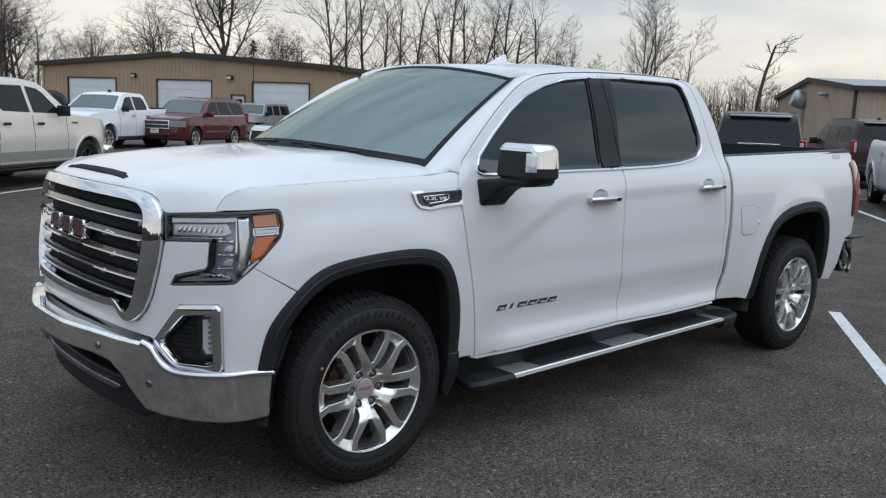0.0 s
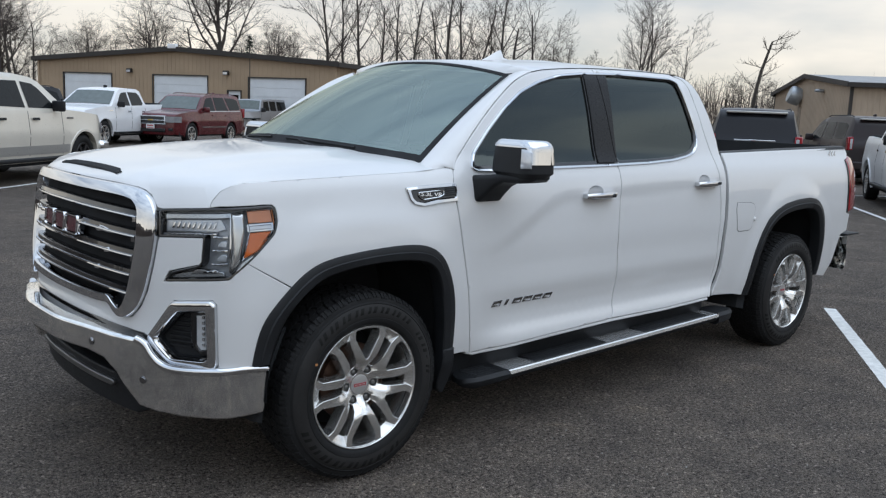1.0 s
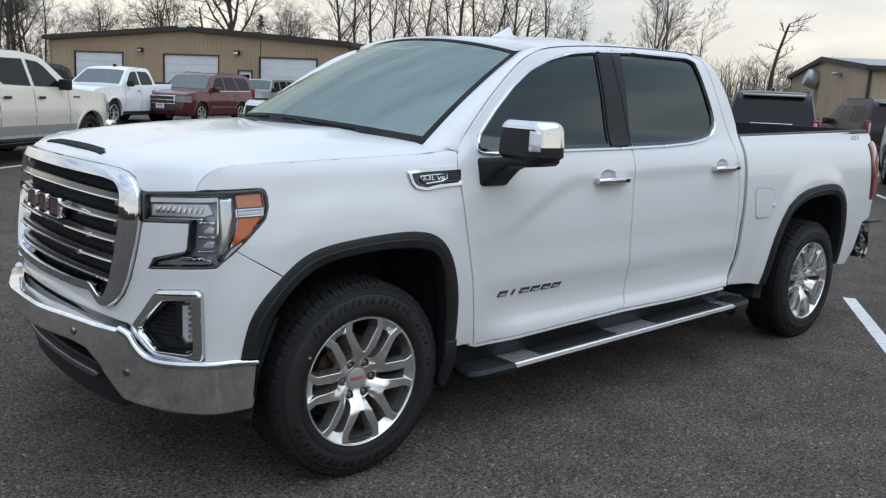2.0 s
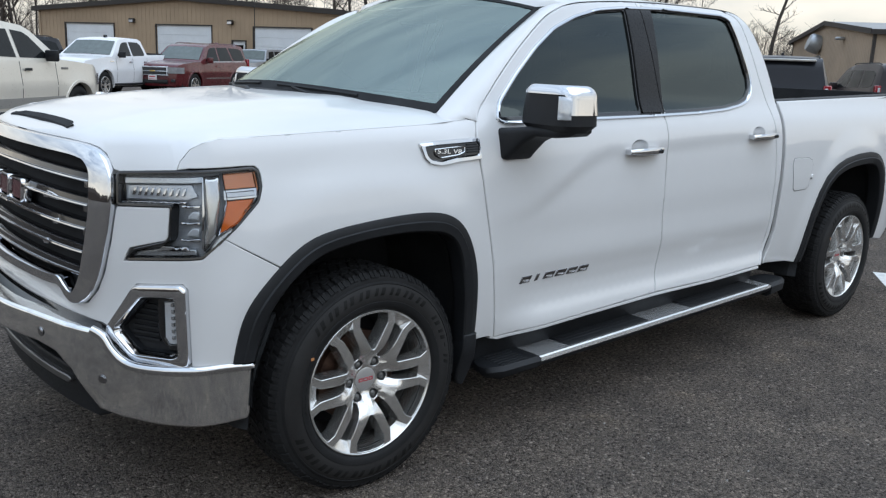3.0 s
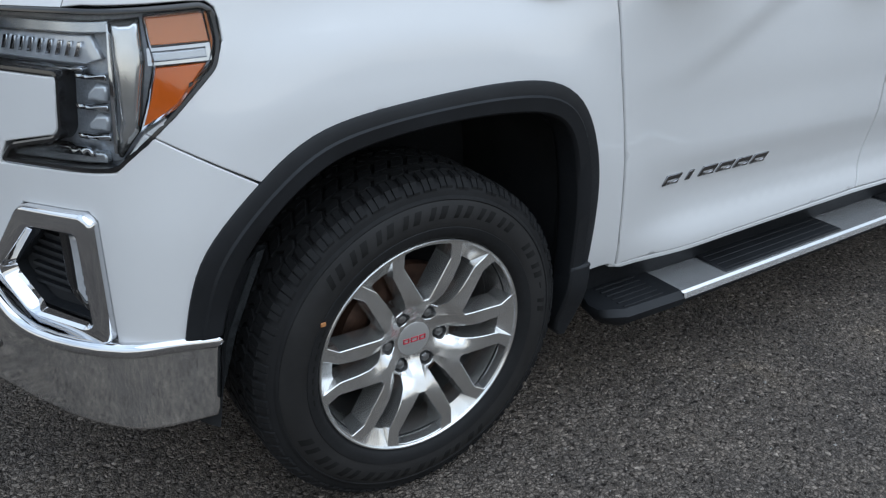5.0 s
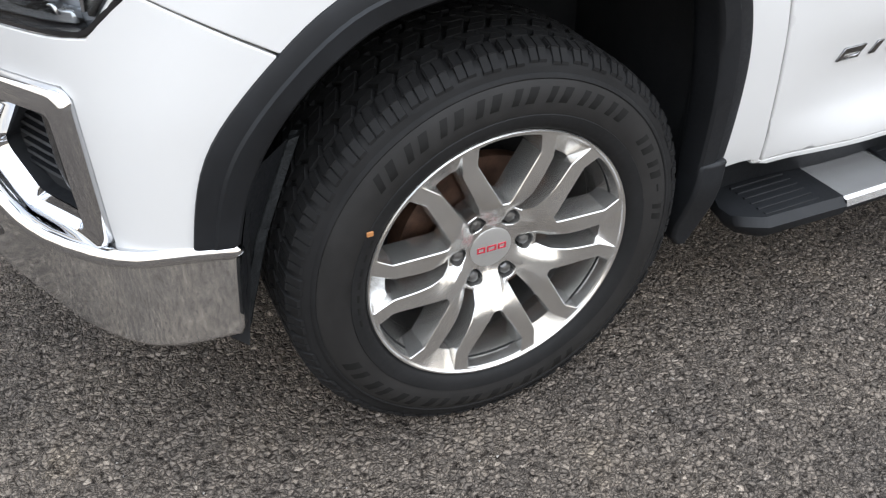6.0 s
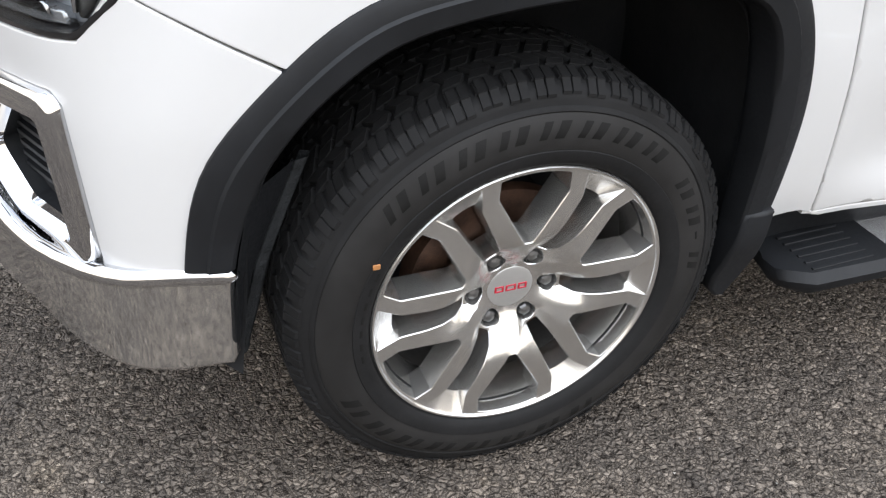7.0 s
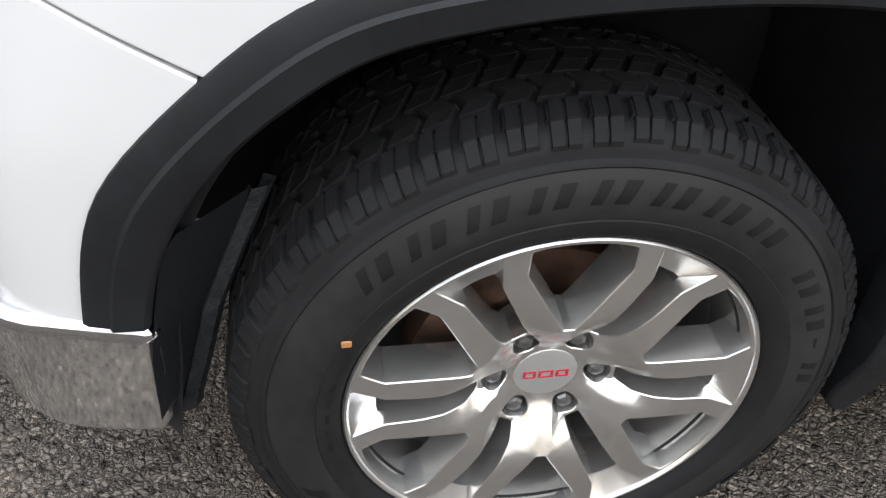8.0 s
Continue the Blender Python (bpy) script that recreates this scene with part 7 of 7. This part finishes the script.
def shed(name, label, m, wide, deep, eave, ridge, clad, openings):
    """A low gabled steel shed; its gable lies along local x at y = 0, and it runs back towards +y."""
    top = empty(name, m, label=label, category="building")
    pitch = 0.30

    def gable(y, thick):
        bm = bmesh.new()
        outer = [(0.0, 0.0), (wide, 0.0), (wide, eave), (wide / 2, ridge), (0.0, eave)]
        cuts = [[(a, 0.02), (b, 0.02), (b, h), (a, h)] for a, b, h in (openings if y == 0 else [])]
        plate(outer, cuts, lambda a, b, off: (a, y - off, b), 1.2, thick, bm=bm)
        bmesh.ops.remove_doubles(bm, verts=bm.verts[:], dist=1e-4)
        return bm
    front = part("wall", gable(0, 0.15), clad, top, smooth=False)
    back = part("wall", boxed((0, deep - 0.1, 0), (wide, deep, eave)), clad, top, smooth=False)
    for x in (0.0, wide - 0.12):
        part("wall", boxed((x, 0.16, 0), (x + 0.12, deep - 0.11, eave)), clad, top, smooth=False)
    # ribs of the sheeting
    first = None
    x = pitch / 2
    ribs = []
    while x < wide:
        if not any(a - 0.1 < x < b + 0.1 for a, b, h in openings):
            ribs.append((x, 0.0, eave + (ridge - eave) * (1 - abs(x - wide / 2) / (wide / 2)) - 0.06))
        else:
            h = next(h for a, b, h in openings if a - 0.1 < x < b + 0.1)
            ribs.append((x, h + 0.12, eave + (ridge - eave) * (1 - abs(x - wide / 2) / (wide / 2)) - 0.06))
        x += pitch
    for x, z0, z1 in ribs:
        part("cladding_rib", boxed((x - 0.045, -0.016, z0), (x + 0.045, -0.001, z1), 0.007, 1), clad, front, smooth=False)
    for xw, sgn in ((wide, 1), (0.0, -1)):
        for k in range(int(deep / pitch)):
            y = 0.3 + k * pitch
            a, b = sorted((xw + sgn * 0.001, xw + sgn * 0.018))
            if first is None:
                first = part("cladding_rib", boxed((0, -0.045, 0), (0.017, 0.045, eave - 0.03)), clad, front, smooth=False)
                rib = first
            else:
                rib = new("cladding_rib", first.data)
                rib.parent = front
            rib.matrix_basis = pose(a, y, 0)
    for sgn in (-1, 1):
        x0 = wide / 2
        x1 = wide / 2 + sgn * (wide / 2 + 0.35)
        drop = eave - 0.35 * (ridge - eave) / (wide / 2)
        bm = bmesh.new()
        rows = []
        for y in (-0.25, deep + 0.2):
            rows.append([(x0, y, ridge + 0.02), (x1, y, drop + 0.02), (x1, y, drop + 0.10), (x0, y, ridge + 0.10)])
        grid_mesh(rows, True, bm)
        bm.verts.ensure_lookup_table()
        bm.faces.new(bm.verts[:4])
        bm.faces.new(bm.verts[4:])
        bmesh.ops.recalc_face_normals(bm, faces=bm.faces[:])
        roof = part("roof", bm, ROOF_METAL, top, smooth=False)
        bm = bmesh.new()
        rows = [[(x0, y, ridge + 0.13), (x1, y, drop + 0.13), (x1, y, drop - 0.14), (x0, y, ridge - 0.14)] for y in (-0.30, -0.26)]
        grid_mesh(rows, True, bm)
        bm.verts.ensure_lookup_table()
        bm.faces.new(bm.verts[:4])
        bm.faces.new(bm.verts[4:])
        bmesh.ops.recalc_face_normals(bm, faces=bm.faces[:])
        part("fascia_board", bm, BROWN_TRIM, roof, smooth=False)
        a, b = sorted((x1, x1 + sgn * 0.04))
        part("gutter", boxed((a, -0.26, drop - 0.14), (b, deep + 0.2, drop + 0.10)), BROWN_TRIM, roof, smooth=False)
        part("corner_trim", boxed((wide * (sgn > 0) - 0.08, -0.045, 0), (wide * (sgn > 0) + 0.08, 0.10, eave - 0.02)), BROWN_TRIM if clad is TAN2 else clad, top, smooth=False)
    return top


def garage_door(top, a, b, h):
    frame = part("garage_door", boxed((a, 0.06, 0.02), (b, 0.10, h)), DOOR_WHITE, top, "closed white sectional garage door", smooth=False)
    n = 6
    for k in range(n):
        z0 = 0.03 + (h - 0.05) * k / n
        part("door_panel", boxed((a + 0.02, 0.035, z0), (b - 0.02, 0.062, z0 + (h - 0.05) / n - 0.015), 0.006, 1), DOOR_WHITE, frame, smooth=False)
    for x0, x1, z0, z1 in ((a - 0.06, a, 0, h + 0.06), (b, b + 0.06, 0, h + 0.06), (a, b, h, h + 0.06)):
        part("door_trim", boxed((x0, -0.05, z0), (x1, 0.05, z1)), BROWN_TRIM, frame, smooth=False)


wall_from, wall_to = Vector((14.93, 53.4)), Vector((24.0, 34.2))
ang = math.degrees(math.atan2(wall_to.y - wall_from.y, wall_to.x - wall_from.x))
W = (wall_to - wall_from).length
DOORS = [(2.08, 5.88, 3.02), (9.05, 12.95, 3.02), (15.78, 19.42, 3.00)]
shed_a = shed("metal_shed", "tan steel-clad shed with three white garage doors", pose(wall_from.x, wall_from.y, 0, 0, 0, ang), W, 15.0, 3.85, 4.52, TAN, DOORS + [(14.36, 15.22, 2.25)])
for a, b, h in DOORS:
    garage_door(shed_a, a, b, h)
door = part("entrance_door", boxed((14.36, 0.04, 0.02), (15.22, 0.09, 2.25)), DOOR_WHITE, shed_a, "white entrance door with window", smooth=False)
part("door_window", boxed((14.54, 0.02, 1.25), (15.04, 0.039, 2.05)), GLASS_DARK, door, smooth=False)
for x0, x1, z0, z1 in ((14.30, 14.36, 0, 2.31), (15.22, 15.28, 0, 2.31), (14.36, 15.22, 2.25, 2.31)):
    part("door_trim", boxed((x0, -0.05, z0), (x1, 0.03, z1)), BROWN_TRIM, door, smooth=False)
for x in (7.36, 14.30):
    lamp = part("wall_lamp", boxed((x - 0.18, -0.22, 3.12), (x + 0.18, -0.04, 3.36), 0.04, 2), BROWN_TRIM, shed_a, "dark wall pack lamp")
    part("lamp_glass", boxed((x - 0.14, -0.235, 3.14), (x + 0.14, -0.221, 3.27), 0.005, 1), CLEAR_PLASTIC, lamp)
part("ridge_box", boxed((W / 2 - 0.25, -0.35, 4.52), (W / 2 + 0.35, -0.10, 4.78), 0.03, 1), WHITE2, shed_a, "small white box at the ridge")

c2, l2 = Vector((43.4, 15.5)), Vector((58.4, 27.3))
ang2 = math.degrees(math.atan2(c2.y - l2.y, c2.x - l2.x))
W2 = (c2 - l2).length
shed_b = shed("metal_shed", "weathered tan steel shed with grey roof", pose(l2.x, l2.y, 0, 0, 0, ang2), W2, 30.0, 3.9, 4.75, TAN2, [])
hood = lathe([(0.55, 0.0), (0.58, -0.05), (0.58, -0.55), (0.50, -0.75), (0.0, -0.80)], 28)
part("vent_hood", hood, VENT_METAL, shed_b, "round galvanised vent hood").matrix_basis = pose(W2 * 0.42, -0.02, 3.45, -18, 0, 0)
part("vent_stain", boxed((W2 * 0.42 - 0.5, -0.012, 1.2), (W2 * 0.42 + 0.45, -0.004, 2.9)), mat("sooty_cladding", (0.16, 0.13, 0.10), 0.8, vary=0.4, scale=2), shed_b)
lamp = part("wall_lamp", boxed((W2 * 0.70, -0.5, 3.62), (W2 * 0.70 + 0.5, -0.04, 3.78), 0.05, 1), VENT_METAL, shed_b, "pale wall lamp")

# utility pole standing before the tan shed
pole = empty("utility_pole", pose(20.8, 37.5, 0), label="thin dark pole before the tan shed", category="pole")
part("shaft", tube([(0, 0, 0), (0, 0, 4.7)], [0.030, 0.020], 8), BROWN_TRIM, pole)

# ---- painted bay lines
def stripe(p, q, w=0.10):
    p, q = Vector(p), Vector(q)
    d = (q - p).normalized()
    n = Vector((-d.y, d.x)) * w / 2
    L = (q - p).length
    k = max(2, int(L / 0.08))
    rows = []
    for i in range(k + 1):
        c = p + d * (L * i / k)
        j0, j1 = random.uniform(-0.004, 0.004), random.uniform(-0.004, 0.004)
        rows.append([(c.x + n.x * (1 + j0 * 10) , c.y + n.y * (1 + j0 * 10), 0.004), (c.x - n.x * (1 + j1 * 10), c.y - n.y * (1 + j1 * 10), 0.004)])
    bm = grid_mesh(rows)
    bmesh.ops.recalc_face_normals(bm, faces=bm.faces[:])
    if sum(f.normal.z for f in bm.faces) < 0:
        bmesh.ops.reverse_faces(bm, faces=bm.faces[:])
    return tagged(part("bay_line", bm, LINE_PAINT), "worn white painted parking bay line", "road marking", "bay lines", "structure")


stripe((5.34, -0.636), (0.95, -3.46))
stripe((15.85, 3.62), (11.8, 0.60))
stripe((0.4, 10.42), (3.2, 12.92))
stripe((17.2, 5.6), (20.0, 4.0))


# ---- bare winter trees
BARK = mat("bark", (0.050, 0.042, 0.035), 0.9, vary=0.35, scale=2.0, bumps=(14, 0.8, 0.05), stretch=(1, 1, 0.25))
TWIG = mat("twigs", (0.058, 0.045, 0.037), 0.9, vary=0.3, scale=3.0)
EVERGREEN = mat("evergreen", (0.020, 0.030, 0.018), 0.9, vary=0.4, scale=3.0)


def grow_tree(rng, height, girth, spread, lean=0.0, forks=5, lush=1.0, stems=0, thin=0.007):
    """A trunk with limbs, branches and twigs, all tapered."""
    trunk, limbs = bmesh.new(), bmesh.new()

    def limb(start, way, length, r, level):
        steps = 5 if level < 2 else 3
        pts, rad = [Vector(start)], [r]
        d = Vector(way).normalized()
        for k in range(steps):
            d = (d + Vector((rng.uniform(-1, 1), rng.uniform(-1, 1), rng.uniform(-0.4, 0.9))) * (0.10 if level == 0 else 0.22)).normalized()
            pts.append(pts[-1] + d * length / steps)
            rad.append(r * (1 - (0.70 if level == 0 else 0.80) * (k + 1) / steps))
        tube(pts, rad, 7 if level == 0 else (5 if level == 1 else 3), trunk if level == 0 else limbs, caps=level == 0)
        if level >= 4:
            return
        n = (forks + 5, forks + 2, forks + 1, 5)[level]
        n = max(2, int(n * lush))
        for i in range(n):
            t = (0.36 if level == 0 else 0.22) + (0.64 if level == 0 else 0.74) * (i + rng.random()) / n
            j = min(int(t * steps), steps - 1)
            f = t * steps - j
            p = pts[j].lerp(pts[j + 1], f)
            rr = rad[j] * (1 - f) + rad[j + 1] * f
            a = rng.uniform(0, 2 * math.pi)
            out = Vector((math.cos(a), math.sin(a), 0))
            up = (pts[j + 1] - pts[j]).normalized()
            tilt = rng.uniform(0.55, 1.15) * spread
            w = up * math.cos(tilt) + (out - up * out.dot(up)).normalized() * math.sin(tilt)
            limb(p, w, length * rng.uniform(0.34, 0.54) * (1 - 0.35 * t if level == 0 else 1), max(rr * (0.50 if level == 0 else 0.60), thin), level + 1)
    if stems:  # a short trunk that parts into many rising stems
        tube([(0, 0, -0.1), (0.05, 0, height * 0.25), (0, 0.05, height * 0.47)], [girth, girth * 0.85, girth * 0.8], 8, trunk)
        for k in range(stems):
            a, tilt = 2 * math.pi * (k + rng.uniform(-0.3, 0.3)) / stems, (0.12 + 0.62 * (k % 3) / 2) * spread
            limb((0, 0, height * (0.47 - 0.06 * (k % 3))), (math.cos(a) * math.sin(tilt), math.sin(a) * math.sin(tilt), math.cos(tilt)), height * rng.uniform(0.46, 0.56), girth * 0.5, 1)
    else:
        limb((0, 0, -0.1), (lean, 0, 1), height * 0.78, girth, 0)
    return trunk, limbs


def tree(name, label, m, rng, *args, **kw):
    t, l = grow_tree(rng, *args, **kw)
    top = empty(name, m, label=label, category="tree", group="bare trees")
    part("trunk", t, BARK, top)
    part("crown", l, TWIG, top, "crown of bare branches and twigs")
    return top


rng = random.Random(11)
KINDS = [tree("bare_tree", "tall slim leafless tree behind the sheds", pose(0, 0, 0), rng, 13.5, 0.17, 0.75, forks=4),
         tree("bare_tree", "tall slim leafless tree behind the sheds", pose(0, 0, 0), rng, 12.5, 0.15, 0.62, forks=4),
         tree("bare_tree", "broad leafless tree behind the sheds", pose(0, 0, 0), rng, 12.0, 0.24, 1.15, forks=5),
         tree("bare_tree", "thin leafless tree behind the sheds", pose(0, 0, 0), rng, 11.0, 0.10, 0.70, forks=4),
         tree("bare_tree", "small twiggy leafless tree behind the sheds", pose(0, 0, 0), rng, 8.0, 0.09, 0.95, forks=5),
         tree("bare_tree", "broad leafless tree with many rising stems", pose(0, 0, 0), random.Random(5), 13.0, 0.23, 1.05, forks=6, stems=10, thin=0.010)]
VIEW, RIGHT, EYE0 = Vector((0.667, 0.745)), Vector((0.745, -0.667)), Vector((-2.08, -3.74))
# kind, bearing as right-over-ahead, distance ahead, size, turn
SPOTS = [(1, -0.135, 68, 1.15, 33), (0, -0.100, 80, 1.2, 310), (1, -0.040, 66, 1.05, 210), (0, 0.000, 82, 1.2, 75), (1, 0.030, 80, 1.15, 140), (2, 0.075, 90, 1.15, 20), (0, 0.100, 86, 1.1, 260), (1, 0.215, 88, 1.15, 100),
         (3, 0.218, 80, 1.25, 20), (2, -0.290, 92, 1.0, 200), (4, -0.240, 86, 1.2, 310), (4, -0.140, 90, 1.3, 10), (4, -0.030, 92, 1.3, 90), (4, 0.035, 95, 1.3, 210), (4, 0.130, 94, 1.25, 130), 
         (2, -0.535, 74, 0.95, 33), (4, -0.500, 70, 1.2, 130), (4, -0.540, 66, 1.1, 220), (1, -0.480, 96, 1.0, 80), (4, -0.385, 92, 1.2, 300), (4, 0.380, 104, 0.95, 95), (4, 0.410, 100, 0.9, 185), (4, 0.500, 105, 0.8, 15),
         (5, -0.262, 66, 1.0, 150), (5, -0.345, 84, 0.80, 40), (5, -0.515, 70, 0.78, 200), (5, -0.415, 96, 0.72, 290), (5, -0.195, 92, 0.74, 100), (0, -0.118, 74, 1.05, 0), (1, -0.080, 72, 1.02, 70), (0, -0.060, 78, 1.05, 190), (1, -0.010, 70, 0.98, 30), (0, 0.016, 72, 1.04, 240), (3, 0.045, 76, 1.1, 10),
         (0, 0.060, 74, 1.08, 120), (3, 0.120, 78, 0.95, 60), (3, 0.145, 80, 0.92, 200), (3, 0.232, 66, 1.12, 300), (1, 0.224, 78, 0.98, 170), (3, 0.276, 72, 0.92, 80),
         (4, -0.205, 80, 1.15, 40), (4, -0.170, 84, 1.20, 160), (0, -0.520, 62, 0.86, 90), (1, -0.545, 58, 0.85, 200), (2, -0.500, 90, 1.0, 130), (4, -0.460, 84, 1.1, 10), (4, -0.415, 86, 1.15, 250),
         (4, -0.350, 88, 1.1, 100), (1, -0.330, 90, 1.0, 45), (4, 0.080, 88, 1.1, 20), (4, 0.165, 90, 1.1, 280), (4, 0.210, 92, 1.0, 75), (3, 0.360, 90, 0.72, 30), (4, 0.345, 96, 0.95, 150),
         (4, 0.440, 98, 0.8, 10), (4, -0.570, 80, 1.0, 10)]
used = set()
for k, b, d, size, turn in SPOTS:
    p = EYE0 + VIEW * d + RIGHT * (b * d)
    m = pose(p.x, p.y, 0, 0, 0, turn) @ Matrix.Scale(size, 4)
    if k not in used:
        used.add(k)
        KINDS[k].matrix_basis = m
    else:
        c = copy_thing(KINDS[k], pose(p.x, p.y, 0, 0, 0, turn))
        c.scale = (size, size, size)
# the broken leaning tree by the far shed
p = EYE0 + VIEW * 62 + RIGHT * (0.356 * 62)
across = math.degrees(math.atan2(RIGHT.y, RIGHT.x))
dead = empty("bare_tree", pose(p.x, p.y, 0, 0, 0, across), label="dead leaning tree with a broken top", category="tree", group="bare trees")
part("trunk", tube([(0, 0, 0), (0.10, 0, 2.0), (0.26, 0.06, 3.8), (0.55, 0.1, 5.4), (0.80, 0, 6.4), (1.02, 0, 7.2), (1.12, 0, 7.5)], [0.17, 0.155, 0.135, 0.115, 0.10, 0.085, 0.06], 8), BARK, dead)
bm = bmesh.new()
r4 = random.Random(8)


def spray(start, way, length, r, level):
    d = Vector(way).normalized()
    pts, rad = [Vector(start)], [r]
    for k in range(4):
        d = (d + Vector((r4.uniform(-1, 1), r4.uniform(-1, 1), r4.uniform(-0.6, 0.9))) * 0.25).normalized()
        pts.append(pts[-1] + d * length / 4)
        rad.append(r * (1 - 0.8 * (k + 1) / 4))
    tube(pts, rad, 4, bm, caps=False)
    if level:
        for k in range(5):
            j = r4.randint(1, 4)
            spray(pts[j], d + Vector((r4.uniform(-1, 1), r4.uniform(-1, 1), r4.uniform(-0.7, 0.9))), length * 0.45, rad[j] * 0.6 + 0.006, level - 1)


for start, way, length in (((1.12, 0, 7.5), (1.0, 0, 0.45), 1.9), ((1.05, 0, 7.3), (1.0, 0.3, 0.1), 1.5), ((0.98, 0, 7.0), (1.0, 0, -0.1), 1.2), ((0.70, 0.1, 5.9), (1.0, 0.2, 0.6), 1.5), ((0.62, 0.1, 5.6), (-1.0, 0, 0.5), 1.5), ((0.45, 0.1, 4.9), (1.0, 0, 0.6), 1.3), ((0.30, 0.1, 4.0), (-1.0, 0.1, 0.7), 1.3), ((0.26, 0.06, 3.8), (1.0, 0.1, 0.5), 1.2), ((0.9, 0, 6.8), (-0.8, 0, 0.6), 1.1)):
    spray(start, way, length, 0.042, 2)
part("crown", bm, TWIG, dead, "few bare broken branches")
# low evergreen
p = EYE0 + VIEW * 70 + RIGHT * (-0.228 * 70)
fir = empty("fir_tree", pose(p.x, p.y, 0), label="small dark evergreen behind the shed", category="tree")
part("trunk", tube([(0, 0, 0), (0, 0, 6.8)], [0.14, 0.03], 7), BARK, fir)
bm = bmesh.new()
r2 = random.Random(3)
for k in range(520):
    z = 0.8 + 6.2 * (k / 520)
    a = r2.uniform(0, 6.28)
    r = (7.1 - z) * 0.30 * r2.uniform(0.5, 1.1)
    o = Vector((r * math.cos(a), r * math.sin(a), z - 0.25 * r))
    q = [o + Vector((r2.uniform(-0.22, 0.22), r2.uniform(-0.22, 0.22), r2.uniform(-0.10, 0.14))) for _ in range(3)]
    bm.faces.new([bm.verts.new(v) for v in q])
part("foliage", bm, EVERGREEN, fir, "dark needle foliage", smooth=False)
# far scrub and woods, past counting
bm = bmesh.new()
r3 = random.Random(9)
for k in range(3400):
    b, d = r3.uniform(-0.75, 0.75), r3.uniform(95, 150)
    p = EYE0 + VIEW * d + RIGHT * (b * d)
    h = r3.uniform(3.0, 7.5) * (1.15 if abs(b) < 0.3 else 1.0)
    w = Vector((r3.uniform(-0.25, 0.25), r3.uniform(-0.25, 0.25), 1))
    base = Vector((p.x, p.y, 0))
    tube([base, base + w * h * 0.5, base + w * h], [0.06, 0.04, 0.012], 3, bm, caps=False)
    for j in range(7):
        t = r3.uniform(0.2, 0.95)
        s = base + w * h * t
        e = s + Vector((r3.uniform(-1, 1), r3.uniform(-1, 1), r3.uniform(0.3, 1.1))) * h * 0.22
        tube([s, e], [0.022, 0.008], 3, bm, caps=False)
tagged(part("far_woods", bm, TWIG, smooth=False), "grey-brown leafless scrub and woods far off", "woods", kind="stuff")

# a tree line that closes the view behind the lot
bm = bmesh.new()
r5 = random.Random(21)
rows = []
for k in range(181):
    a = radians(48 + 58 + (360 - 116) * k / 180)
    h = 4.2 + 2.2 * math.sin(k * 0.21) * math.sin(k * 0.083 + 1) + r5.uniform(0, 1.6)
    r = 62 + 5 * math.sin(k * 0.13)
    rows.append([(r * math.cos(a), r * math.sin(a), -0.1), (r * math.cos(a), r * math.sin(a), h * 0.6), ((r + 1.5) * math.cos(a), (r + 1.5) * math.sin(a), h)])
grid_mesh(rows, bm=bm)
tagged(part("backdrop", bm, TWIG, smooth=False), "dark leafless tree line closing the lot", "backdrop", kind="structure")


# ---- ground
bm = bmesh.new()
vs = [bm.verts.new((x, y, 0)) for x, y in ((-1500, -1500), (1500, -1500), (1500, 1500), (-1500, 1500))]
bm.faces.new(vs)
ground = tagged(part("ground", bm, ASPHALT), "dark grey asphalt of a parking lot", "ground", kind="structure")
for hub in (0.0, 3.745):
    build_wheel(truck, pose(hub + 0.003, -0.865, 0.405), 0.6 if hub == 0 else 0.0)
    build_wheel(truck, pose(hub, 0.865, 0.405, 0, 0, 180), 0.0)

# loose pale grit on the asphalt
bm = bmesh.new()
r6 = random.Random(5)
for k in range(420):
    x, y, s = r6.uniform(-1.6, 2.6), r6.uniform(-2.6, -0.7), r6.uniform(0.0015, 0.0042) * (2.0 if r6.random() < 0.06 else 1.0)
    q = [bm.verts.new((x + s * r6.uniform(0.7, 1.2) * a, y + s * r6.uniform(0.7, 1.2) * b, 0.001 + s * c)) for a, b, c in ((1, 0, 0.2), (-0.5, 0.8, 0.2), (-0.6, -0.8, 0.2), (0.1, 0, 1.1))]
    for f in ((0, 1, 3), (1, 2, 3), (2, 0, 3)):
        bm.faces.new([q[i] for i in f])
tagged(part("grit", bm, mat("pale_grit", (0.42, 0.40, 0.37), 0.8, vary=0.3, scale=40.0), smooth=False), "loose pale grit lying on the asphalt", "gravel", kind="stuff")
